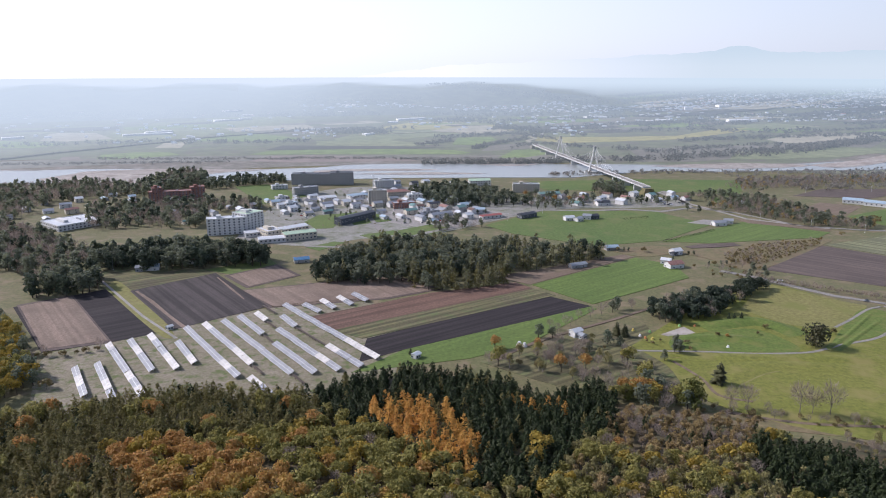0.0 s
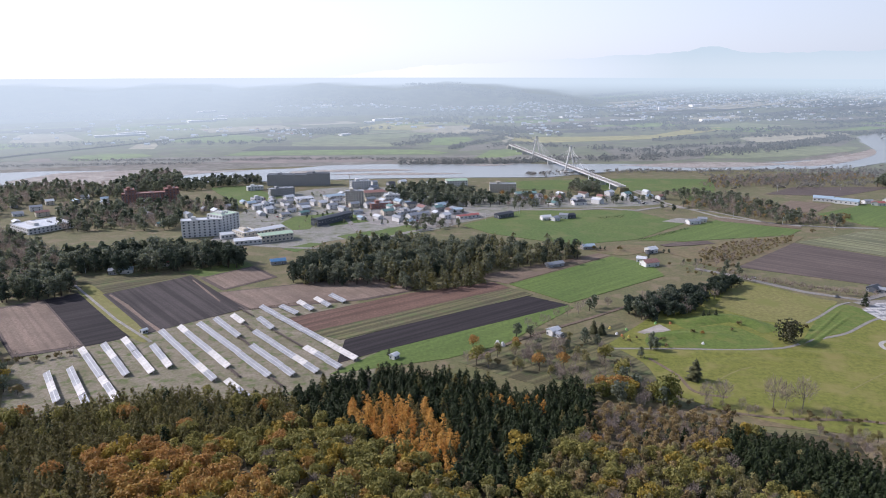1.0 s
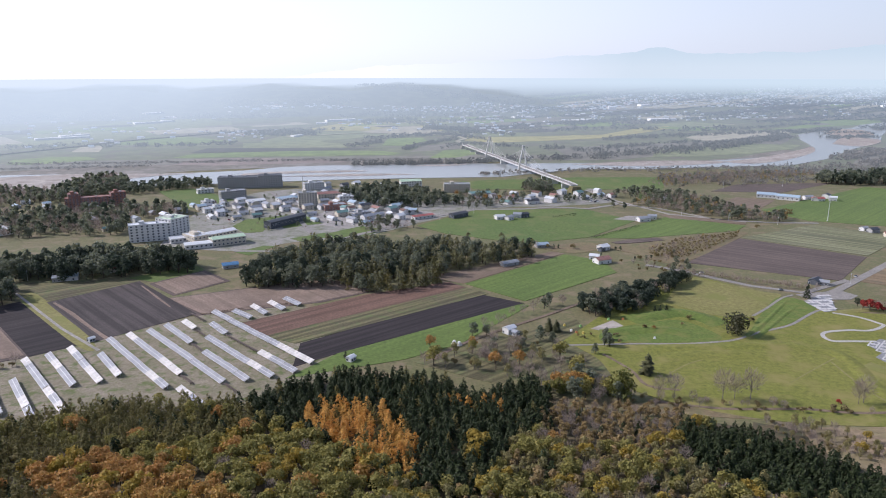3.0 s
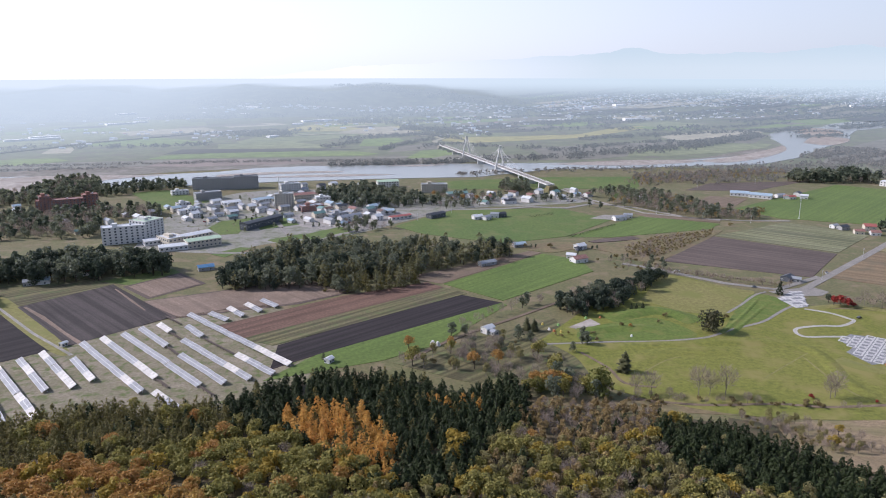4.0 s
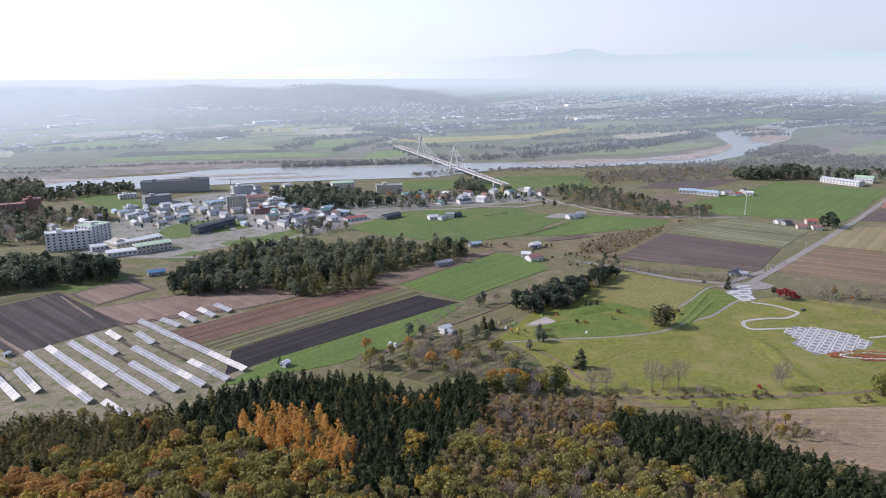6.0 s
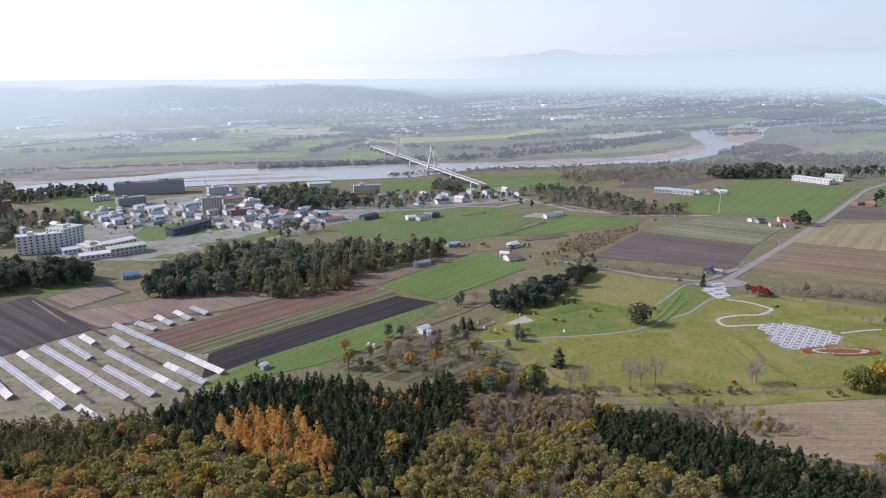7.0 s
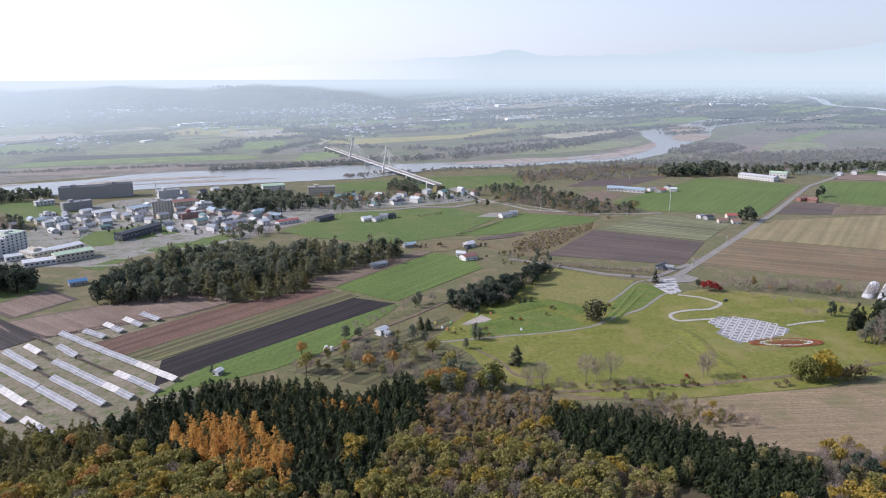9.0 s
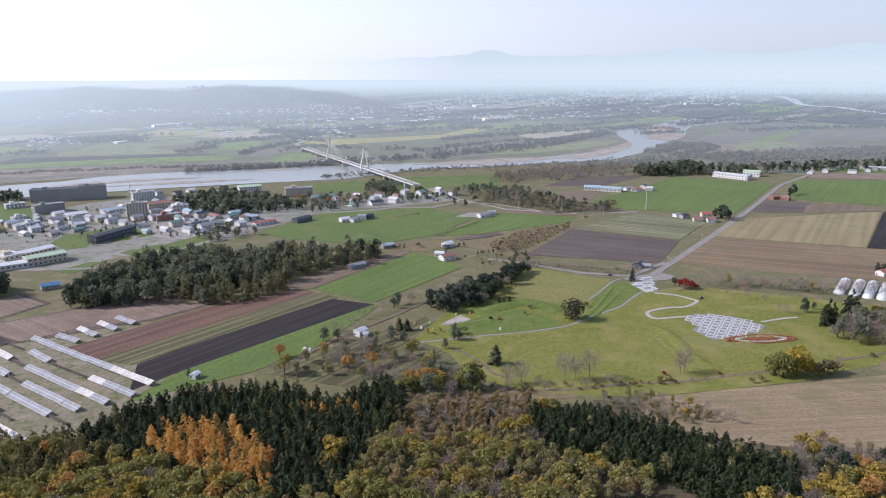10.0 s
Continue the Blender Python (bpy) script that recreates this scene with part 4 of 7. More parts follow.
wood(Z_YEL, 5.6, {"oak_yellow": 5, "thicket": 4, "bare": 2, "oak_green": 2, "oak_orange": 1}, (0.6, 1.0), 9, avoid=(Z_SPRUCE2,))
wood([(-403, 481), (-325, 487), (-279, 437), (-236, 376), (-244, 354), (-295, 340)], 7.0, {"oak_yellow": 4, "oak_green": 3, "dull": 2}, (0.8, 1.1), 10)

for key, (x_, y_), s_ in (("larch_orange", (36.7, 346.1), 0.8), ("larch_orange", (41.6, 343.4), 0.9), ("larch_orange", (46.3, 337.4), 0.95), ("larch_orange", (54.8, 339.4), 1.0), ("larch_orange", (60.6, 341.6), 0.9),
                         ("larch_orange", (63.0, 334.7), 0.9), ("larch_orange", (-37.0, 340.0), 0.9), ("larch_orange", (-31.8, 348.9), 0.9), ("oak_yellow", (42.7, 279.7), 1.2), ("oak_yellow", (40.2, 270.6), 0.9)):
    TREES.append((key, x_, y_, s_))

# woods on the plain
Z_PINES = [(-113, 583), (-117, 615), (-99, 637), (-78, 637), (-63, 600)]
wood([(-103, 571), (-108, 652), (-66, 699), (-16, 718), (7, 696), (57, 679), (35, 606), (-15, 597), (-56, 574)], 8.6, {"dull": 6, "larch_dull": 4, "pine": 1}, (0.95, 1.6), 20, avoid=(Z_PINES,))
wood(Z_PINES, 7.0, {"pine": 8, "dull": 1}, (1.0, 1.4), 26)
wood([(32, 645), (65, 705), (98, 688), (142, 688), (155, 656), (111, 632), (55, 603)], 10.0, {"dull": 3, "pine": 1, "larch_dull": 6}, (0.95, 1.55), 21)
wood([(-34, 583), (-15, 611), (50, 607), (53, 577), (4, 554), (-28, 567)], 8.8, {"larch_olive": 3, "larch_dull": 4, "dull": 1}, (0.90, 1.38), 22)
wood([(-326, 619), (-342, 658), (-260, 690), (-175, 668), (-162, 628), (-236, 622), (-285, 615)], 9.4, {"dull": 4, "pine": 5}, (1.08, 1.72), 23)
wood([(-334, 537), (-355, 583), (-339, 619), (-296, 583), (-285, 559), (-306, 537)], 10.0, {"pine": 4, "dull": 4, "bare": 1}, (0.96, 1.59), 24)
wood([(152, 497), (159, 514), (222, 542), (274, 576), (275, 567), (230, 525), (198, 490), (165, 480)], 5.8, {"pine": 8, "red": 0.3, "bare": 1.6, "dull": 0.8}, (0.55, 1.2), 25)

# more belts and village trees
wood([(-483, 1121), (-468, 1209), (-432, 1226), (-394, 1174), (-383, 1080), (-403, 1030), (-431, 994)], 9.9, {"dull": 5, "bare": 2, "pine": 1}, (0.92, 1.39), 30)
wood([(-407, 1108), (-347, 1172), (-261, 1175), (-250, 1123), (-323, 1085), (-358, 1049)], 9.9, {"dull": 4, "pine": 4}, (0.69, 1.03), 31)
wood([(-476, 919), (-368, 936), (-313, 952), (-252, 942), (-236, 890), (-304, 882), (-278, 791), (-349, 792), (-410, 782)], 9.9, {"dull": 4, "bare": 5, "pine": 1}, (0.79, 1.32), 32)
wood([(-503, 638), (-568, 726), (-522, 809), (-424, 739), (-358, 679), (-338, 638), (-375, 601)], 8.5, {"dull": 3, "pine": 0.8, "bare": 7}, (0.92, 1.46), 33)
wood([(-667, 825), (-681, 1069), (-578, 1124), (-461, 1096), (-433, 1019), (-486, 987), (-540, 952), (-522, 809)], 10.0, {"dull": 4, "bare": 6, "pine": 0.5}, (0.79, 1.25), 34)
wood([(-52, 1036), (14, 1097), (47, 1049), (93, 1003), (113, 930), (11, 922), (-34, 970)], 11.0, {"dull": 6, "pine": 3}, (0.86, 1.27), 35)
wood([(85, 995), (162, 1016), (213, 974), (185, 918), (114, 905)], 12.1, {"dull": 5, "bare": 2, "oak_orange": 0.6}, (0.63, 1.03), 36)
wood([(217, 1042), (250, 1103), (276, 1087), (271, 1023), (235, 999)], 9.9, {"dull": 4, "bare": 3}, (0.92, 1.33), 37)
wood([(-24, 817), (16, 849), (44, 800), (-7, 774)], 9.9, {"dull": 5, "bare": 3}, (0.57, 0.97), 38)
wood([(348, 916), (406, 966), (455, 978), (475, 847), (510, 811), (494, 785), (446, 793), (379, 862)], 8.8, {"bare": 5, "dull": 4, "brown_thicket": 2}, (0.75, 1.15), 39)
wood([(441, 1096), (503, 1178), (629, 1194), (785, 1191), (761, 1136), (574, 1087), (449, 1048)], 9.0, {"bare": 8, "brown_thicket": 2, "dull": 0.7}, (0.5, 0.8), 40)
wood([(702, 1054), (745, 1111), (890, 1115), (844, 1043), (749, 1040)], 12.0, {"pine": 6, "dull": 3}, (1.12, 1.62), 41)
wood([(730, 1097), (877, 1064), (1114, 1050), (1358, 1022), (1287, 967), (1054, 1004), (862, 1016), (716, 1057)], 14.4, {"pine": 4, "dull": 5, "bare": 2}, (0.98, 1.47), 42)
wood([(340, 1002), (402, 1023), (445, 975), (381, 947), (336, 963)], 12.0, {"dull": 4, "bare": 4, "pine": 1}, (0.70, 1.18), 43)
wood([(245, 969), (311, 992), (333, 955), (267, 930)], 13.2, {"dull": 4, "pine": 2}, (0.46, 0.85), 44)
wood([(273, 671), (323, 715), (412, 743), (394, 717), (302, 639), (274, 643)], 3.9, {"shrub": 8, "bare": 2, "brown_thicket": 0.6}, (0.3, 0.6), 45, 0.9)
wood([(228, 629), (263, 645), (298, 618), (278, 585), (243, 595)], 8, {"shrub": 4, "bare": 3, "dull": 1}, (0.6, 1.0), 46, 0.7)
wood([(512, 841), (532, 861), (543, 852), (522, 824)], 6, {"shrub": 1}, (0.6, 1.0), 47)
wood([(360, 471), (392, 488), (475, 449), (527, 412), (568, 380), (556, 371), (514, 402), (454, 440), (383, 472)], 7.0, {"bare": 9, "brown_thicket": 0.8}, (0.8, 1.35), 48, 0.72)
wood([(399, 348), (426, 368), (447, 367), (468, 348), (462, 327), (419, 325), (400, 334)], 7, {"bare": 6, "dull": 2, "thicket": 2}, (1.0, 1.5), 49)
wood([(447, 367), (479, 376), (506, 361), (485, 344), (452, 353)], 8, {"oak_yellow": 4, "dull": 3, "oak_green": 2}, (0.7, 1.0), 50)
wood([(140, 353), (191, 341), (251, 326), (251, 320), (186, 331), (137, 341)], 5, {"shrub": 6, "bare": 4}, (0.4, 0.9), 51, 0.85)
wood([(22, 410), (61, 432), (102, 443), (115, 431), (129, 400), (111, 362), (86, 373), (56, 394)], 6.8, {"shrub": 1.5, "bare": 8, "thicket": 4, "oak_green": 1.2, "oak_orange": 0.9}, (0.7, 1.2), 52, 0.5)
wood([(85, 366), (122, 375), (133, 358), (145, 345), (112, 343)], 7.5, {"oak_green": 3, "dull": 3, "bare": 3, "oak_orange": 1}, (0.8, 1.2), 53, 0.8)
wood([(129, 439), (147, 458), (175, 442), (179, 431), (144, 424)], 9, {"shrub": 4, "dull": 2}, (0.5, 0.8), 54, 0.5)
wood([(-233, 880), (-196, 996), (-127, 1063), (46, 1035), (85, 910), (9, 824), (-94, 811), (-156, 779)], 15, {"dull": 5, "shrub": 3, "bare": 2, "pine": 1}, (0.3, 0.6), 60, 0.55)
wood([(194, 321), (219, 308), (240, 282), (244, 257), (214, 267), (196, 290)], 4.5, {"bare": 4, "shrub": 4, "thicket": 3, "oak_yellow": 0.4}, (0.4, 0.75), 61, 0.9, avoid=(Z_SPRUCE2,))
tree_line([(62, 445), (84, 474), (125, 506), (153, 522)], 8, ["bare", "bare", "dull"], (0.7, 1.0), 55, 2.5)
tree_line([(270, 586), (302, 568), (340, 539), (365, 527)], 3.6, ["bare"], (0.5, 0.75), 56, 1.2)
tree_line([(-264, 420), (-250, 419), (-240, 422), (-225, 430)], 4, ["shrub", "shrub", "bare"], (0.7, 1.1), 57, 2)
SINGLE = [
    ("dark_oak", (248.7, 440.1), 1.5), ("shrub", (271.6, 461.2), 1.1), ("full_pine", (161.8, 381.3), 1.1),
    ("round_green", (136.0, 352.3), 1.5), ("round_green", (131.2, 356.8), 0.85), ("oak_orange", (111.9, 366.0), 1.0), ("round_green", (102.1, 361.5), 0.8), ("oak_yellow", (117.7, 360.4), 1.0), ("oak_yellow", (115.4, 363.9), 0.9),
    ("full_pine", (119.7, 459.3), 0.8), ("full_pine", (124.7, 456.2), 0.75), ("dull", (117.7, 438.7), 0.6), ("dull", (139.9, 414.9), 0.6), ("dull", (95.1, 429.1), 0.6),
    ("oak_orange", (33.5, 434.2), 0.9), ("oak_orange", (61.8, 431.5), 0.8), ("dull", (109.8, 442.2), 0.9), ("oak_orange", (109.0, 361.9), 1.2), ("dull", (74.9, 425.5), 0.8),
    ("lone_spruce", (209.2, 488.0), 0.62), ("lone_spruce", (213.6, 488.6), 0.6), ("lone_spruce", (218.3, 487.8), 0.66),
    ("shrub", (229.5, 471.6), 0.9), ("shrub", (218.7, 459.7), 0.7), ("oak_orange", (194.5, 452.9), 0.35), ("shrub", (188.9, 456.1), 0.9),
    ("bare", (191.7, 345.4), 1.80), ("bare", (198.1, 344.4), 1.50), ("bare", (206.8, 343.0), 1.88), ("bare", (156.7, 351.1), 1.35), ("bare", (165.4, 349.7), 1.50),
    ("bare", (266.7, 332.5), 1.65), ("bare", (263.2, 331.6), 1.35), ("red", (252.2, 332.6), 0.5), ("red", (285.2, 322.8), 0.35),
    ("round_green", (315.4, 311.0), 1.15), ("round_green", (319.9, 308.6), 1.4), ("round_yellow", (329.0, 307.3), 1.6), ("round_yellow", (334.9, 305.3), 1.1), ("bare", (334.3, 302.1), 0.6),
    ("shrub", (342.7, 302.7), 2.25), ("shrub", (348.0, 302.7), 2.40), ("shrub", (353.3, 302.6), 1.95), ("bare", (332.6, 303.5), 0.6), ("shrub", (397.2, 314.8), 0.8), ("bare", (364.4, 310.6), 0.8),
    ("lone_spruce", (421.2, 372.1), 1.89), ("lone_spruce", (415.2, 370.3), 1.55), ("lone_spruce", (425.3, 371.9), 1.62), ("lone_spruce", (445.8, 375.4), 2.29), ("lone_spruce", (438.5, 372.6), 1.89), ("lone_spruce", (447.3, 372.3), 1.89), ("pine", (424.3, 397.3), 0.95), ("pine", (436.6, 400.1), 0.5),
    ("red", (371.2, 478.9), 1.2), ("red", (377.8, 480.1), 1.3), ("red", (380.3, 475.9), 1.1), ("red", (383.8, 473.0), 0.7), ("pine", (372.5, 487.0), 0.6), ("lone_spruce", (345.9, 510.8), 1.15),
    ("bare", (397.8, 452.0), 0.6), ("bare", (405.7, 436.8), 0.7), ("bare", (412.4, 425.5), 0.7), ("bare", (409.0, 398.3), 0.8), ("bare", (406.6, 403.2), 0.7),
    ("bare", (261.7, 318.8), 0.5), ("bare", (269.3, 316.3), 0.5), ("shrub", (295.0, 306.1), 1.0), ("shrub", (302.0, 307.0), 1.0),
    ("pine", (600.5, 707.0), 1.4), ("pine", (601.9, 699.3), 1.35), ("pine", (607.9, 711.8), 1.4), ("pine", (601.5, 717.7), 1.0), ("pine", (602.9, 695.4), 1.0), ("pine", (824.9, 818.9), 1.3), ("pine", (811.8, 813.0), 1.1), ("bare", (838.3, 824.9), 1.0),
    ("pine", (327.1, 886.6), 0.8), ("dull", (315.5, 896.6), 0.9), ("pine", (575.2, 463.6), 0.8), ("pine", (581.2, 461.7), 0.7), ("lone_spruce", (-21.6, 424.3), 0.5),
    ("oak_orange", (425.7, 463.7), 0.4), ("shrub", (-229.9, 373.2), 1.6), ("dull", (-254.3, 386.9), 0.9), ("dull", (-247.7, 390.0), 1.0), ("shrub", (441.4, 760.4), 1.1), ("bare", (164.3, 693.9), 0.8),
]
SINGLE += [(("shrub", "dull", "pine")[k % 3], p, (1.3, 0.4, 0.35)[k % 3]) for k, p in enumerate([(176, 691), (182, 689), (187, 690), (202, 687), (220, 654), (249, 637), (254, 636), (261, 638), (267, 641), (273, 644), (248, 675), (243, 676), (290, 653), (296, 656)])]
for key, (x_, y_), s_ in SINGLE:
    TREES.append((key, x_, y_, s_))


# ------------------------------------------------------------------ built things
def box(x0, x1, y0, y1, z0, z1):
    v = [(x, y, z) for z in (z0, z1) for x, y in ((x0, y0), (x1, y0), (x1, y1), (x0, y1))]
    f = [(3, 2, 1, 0), (4, 5, 6, 7), (0, 1, 5, 4), (1, 2, 6, 5), (2, 3, 7, 6), (3, 0, 4, 7)]
    return v, f


def join(*shapes):
    V, F = [], []
    for v, f in shapes:
        o = len(V)
        V += v
        F += [tuple(i + o for i in q) for q in f]
    return V, F


def part(name, shape, mat, parent, label=""):
    return mesh_object(name, shape[0], shape[1], mat, parent, label)


def bar(a, b, r, n=6):
    v, f = stem(a, b, r, r, n)
    return [tuple(map(float, q)) for q in v], [tuple(map(int, q)) for q in f]


white_wall = paint("white_render", (0.66, 0.655, 0.64), 0.8, 0.3, 0.12)
cream_wall = paint("cream_siding", (0.58, 0.53, 0.44), 0.8, 0.3, 0.15)
grey_wall = paint("grey_concrete", (0.36, 0.36, 0.36), 0.85, 0.3, 0.2)
brick_wall = paint("red_brown_cladding", (0.30, 0.15, 0.12), 0.8, 0.3, 0.2)
dark_wall = paint("dark_cladding", (0.10, 0.11, 0.13), 0.7, 0.3, 0.2)
glass = paint("window_glass", (0.05, 0.065, 0.085), 0.12, 0.6, 0.3)
ROOFS = {
    "grey": paint("grey_metal_roof", (0.30, 0.32, 0.35), 0.5, 0.5, 0.2),
    "white": paint("white_metal_roof", (0.60, 0.62, 0.64), 0.5, 0.5, 0.12),
    "blue": paint("blue_metal_roof", (0.10, 0.24, 0.42), 0.5, 0.5, 0.2),
    "red": paint("red_metal_roof", (0.40, 0.13, 0.11), 0.5, 0.5, 0.2),
    "green": paint("green_metal_roof", (0.15, 0.27, 0.25), 0.5, 0.5, 0.2),
    "brown": paint("brown_metal_roof", (0.17, 0.10, 0.075), 0.5, 0.5, 0.2),
    "dark": paint("dark_slate_roof", (0.06, 0.065, 0.075), 0.5, 0.5, 0.2),
    "pale_blue": paint("pale_blue_metal_roof", (0.36, 0.46, 0.54), 0.5, 0.5, 0.15),
    "pale_green": paint("pale_green_metal_roof", (0.45, 0.58, 0.42), 0.5, 0.5, 0.15),
    "rust": paint("rusty_metal_roof", (0.33, 0.18, 0.15), 0.6, 0.4, 0.3),
}
WINDOW = {}


def window_mesh(w, h):
    if (w, h) not in WINDOW:
        V = [(x * (w / 2 + e), y, z * (h / 2 + e)) for e, y in ((0.12, 0.02), (0.12, -0.12), (0, -0.12), (0, -0.05)) for x, z in ((-1, -1), (1, -1), (1, 1), (-1, 1))]
        F = [(r * 4 + k, r * 4 + (k + 1) % 4, r * 4 + 4 + (k + 1) % 4, r * 4 + 4 + k) for r in range(3) for k in range(4)] + [(12, 13, 14, 15)]
        me = bpy.data.meshes.new("window")
        me.from_pydata(V, [], F)
        me.materials.append(white_wall)
        me.materials.append(glass)
        me.polygons.foreach_set("material_index", [0] * 12 + [1])
        WINDOW[(w, h)] = me
    return WINDOW[(w, h)]


def put_window(parent, x, y, z, turn, w=1.4, h=1.3):
    o = new("window", window_mesh(w, h))
    o.parent = parent
    o.matrix_local = pose(x, y, z, 0, 0, turn)
    return o


def house(at, turn, w, d, h, roof, wall, label, pitch=0.45, name="house", category="house"):
    """A small gabled house: wall with gables, two roof slabs with eaves, windows and a door."""
    e = new(name)
    e.matrix_world = pose(at[0], at[1], ground_z(*at) - 0.05, 0, 0, turn)
    tagged(e, label, category)
    k = pitch * d / 2
    x, y = w / 2, d / 2
    v = [(-x, -y, 0), (x, -y, 0), (x, y, 0), (-x, y, 0), (-x, -y, h), (x, -y, h), (x, y, h), (-x, y, h), (-x, 0, h + k), (x, 0, h + k)]
    f = [(0, 1, 5, 4), (2, 3, 7, 6), (1, 2, 6, 9, 5), (3, 0, 4, 8, 7), (3, 2, 1, 0)]
    part("wall", (v, f), wall, e)
    o, th = 0.5, 0.22
    for s in (-1, 1):
        q = [(-x - o, s * (y + o), h - o * pitch + 0.04), (x + o, s * (y + o), h - o * pitch + 0.04), (x + o, 0, h + k + 0.04), (-x - o, 0, h + k + 0.04)]
        q += [(a, b, c + th) for a, b, c in q]
        fs = [(0, 1, 2, 3), (7, 6, 5, 4), (4, 5, 1, 0), (5, 6, 2, 1), (6, 7, 3, 2), (7, 4, 0, 3)]
        part("roof", (q, fs), roof, e)
    n = 2
    for s, tn in ((-1, 0),):
        for fl in range(max(1, int(h / 2.8))):
            for i in range(min(n, 3)):
                put_window(e, -x + (i + 0.5) * w / n, s * (y + 0.02), 1.5 + fl * 2.7, tn)
    for s, tn in ((-1, -90), (1, 90)):
        put_window(e, s * (x + 0.02), 0.3 * d, 1.5, tn)
    part("door", box(x + 0.0, x + 0.1, -0.5, 0.5, 0.05, 2.1), dark_wall, e)
    return e


def block(a, b, depth, h, wall, label, floors=0, roof=None, name="building", bay=3.4, category="building", rooftop=True, gable=0.0, back_windows=True):
    """A large building from the two ends of its front foot: wall, parapet or low roof, rooftop plant and rows of windows."""
    a, b = Vector(a), Vector(b)
    L = (b - a).length
    c = (a + b) / 2
    e = new(name)
    e.matrix_world = pose(c.x, c.y, ground_z(c.x, c.y) - 0.1, 0, 0, math.degrees(math.atan2(b.y - a.y, b.x - a.x)))
    tagged(e, label, category)
    x = L / 2
    part("wall", box(-x, x, 0, depth, 0, h), wall, e)
    rm = roof or ROOFS["grey"]
    if gable:
        v = [(-x - 0.4, -0.5, h), (x + 0.4, -0.5, h), (x + 0.4, depth + 0.5, h), (-x - 0.4, depth + 0.5, h), (-x - 0.4, depth / 2, h + gable), (x + 0.4, depth / 2, h + gable)]
        part("roof", (v, [(0, 1, 5, 4), (2, 3, 4, 5), (0, 4, 3), (1, 2, 5), (3, 2, 1, 0)]), rm, e)
    else:
        part("roof", box(-x + 0.3, x - 0.3, 0.3, depth - 0.3, h, h + 0.15), rm, e)
        for q in (box(-x - 0.1, x + 0.1, -0.1, 0.3, h, h + 0.7), box(-x - 0.1, x + 0.1, depth - 0.3, depth + 0.1, h, h + 0.7),
                  box(-x - 0.1, -x + 0.3, 0.3, depth - 0.3, h, h + 0.7), box(x - 0.3, x + 0.1, 0.3, depth - 0.3, h, h + 0.7)):
            part("parapet", q, wall, e)
        if rooftop:
            part("plant_room", box(-x * 0.5, -x * 0.5 + min(5, L / 3), depth * 0.3, depth * 0.75, h + 0.15, h + 3.2), wall, e)
            part("vent", box(x * 0.3, x * 0.3 + 1.6, depth * 0.4, depth * 0.6, h + 0.15, h + 1.6), ROOFS["grey"], e)
    n = max(1, int(L / bay))
    for fl in range(floors):
        z = (fl + 0.55) * h / floors
        for i in range(n):
            put_window(e, -x + (i + 0.5) * L / n, -0.02, z, 0, 1.9, 1.5)
        m = max(1, int(depth / bay))
        for i in range(m):
            for s, tn in ((-1, -90), (1, 90)):
                put_window(e, s * (x + 0.02), (i + 0.5) * depth / m, z, tn, 1.9, 1.5)
    return e


# village and hotels
block((-261.8, 756.0), (-221.1, 768.9), 14, 18.5, white_wall, "white six-storey hotel with rows of dark windows", 6, ROOFS["white"], "hotel", 5.0, "hotel")
block((-221.7, 771.6), (-208.0, 792.8), 24, 21, white_wall, "taller white wing of the hotel", 7, ROOFS["pale_green"], "hotel", 4.5, "hotel")
block((-404.6, 948.8), (-351.8, 965.9), 15, 15, brick_wall, "long red-brown brick hotel", 5, ROOFS["rust"], "hotel", 4.0, "hotel")
block((-400.5, 951.7), (-389.3, 957.1), 18, 20, brick_wall, "red-brown tower of the brick hotel", 6, ROOFS["rust"], "hotel", 4.0, "hotel")
block((-354.6, 974.0), (-338.1, 982.9), 15, 18, brick_wall, "red-brown end block of the brick hotel", 5, ROOFS["rust"], "hotel", 4.0, "hotel")
block((-242.5, 1106.6), (-180.7, 1106.9), 18, 17, grey_wall, "long grey riverside hotel", 6, ROOFS["dark"], "hotel", 3.6, "hotel")
block((-180.7, 1106.9), (-144.4, 1111.6), 18, 19, grey_wall, "stepped grey riverside hotel wing", 6, ROOFS["dark"], "hotel", 3.6, "hotel")
block((-217.2, 1008.5), (-185.4, 1025.3), 14, 11, grey_wall, "grey four-storey apartment block", 4, ROOFS["grey"], "apartment_block", 3.2)
block((-102.5, 940.7), (-78.0, 944.6), 16, 19, cream_wall, "beige seven-storey hotel tower", 7, ROOFS["grey"], "hotel", 3.4, "hotel")
block((-105.9, 1069.2), (-77.7, 1079.8), 14, 12, white_wall, "white hotel near the river", 4, ROOFS["grey"], "hotel", 3.4, "hotel")
block((40.1, 1086.9), (72.8, 1092.5), 16, 10, white_wall, "pale hall with a light green roof", 3, ROOFS["pale_green"], "hall", 4, gable=2.5)
block((102.5, 1035.3), (141.6, 1034.0), 15, 13, cream_wall, "beige hotel behind the trees", 4, ROOFS["grey"], "hotel", 3.4, "hotel")
block((-191.5, 742.1), (-177.4, 754.4), 26, 8, cream_wall, "low beige block beside the hotel", 2, ROOFS["white"], "building", 4)
block((-179.2, 752.2), (-153.4, 775.9), 14, 8, cream_wall, "long hall with a pale metal roof", 2, ROOFS["white"], "hall", 4, gable=1.6)
block((-169.3, 729.1), (-138.9, 745.6), 15, 8, cream_wall, "two-storey hall with a pale green roof", 2, ROOFS["pale_green"], "hall", 4, gable=1.8)
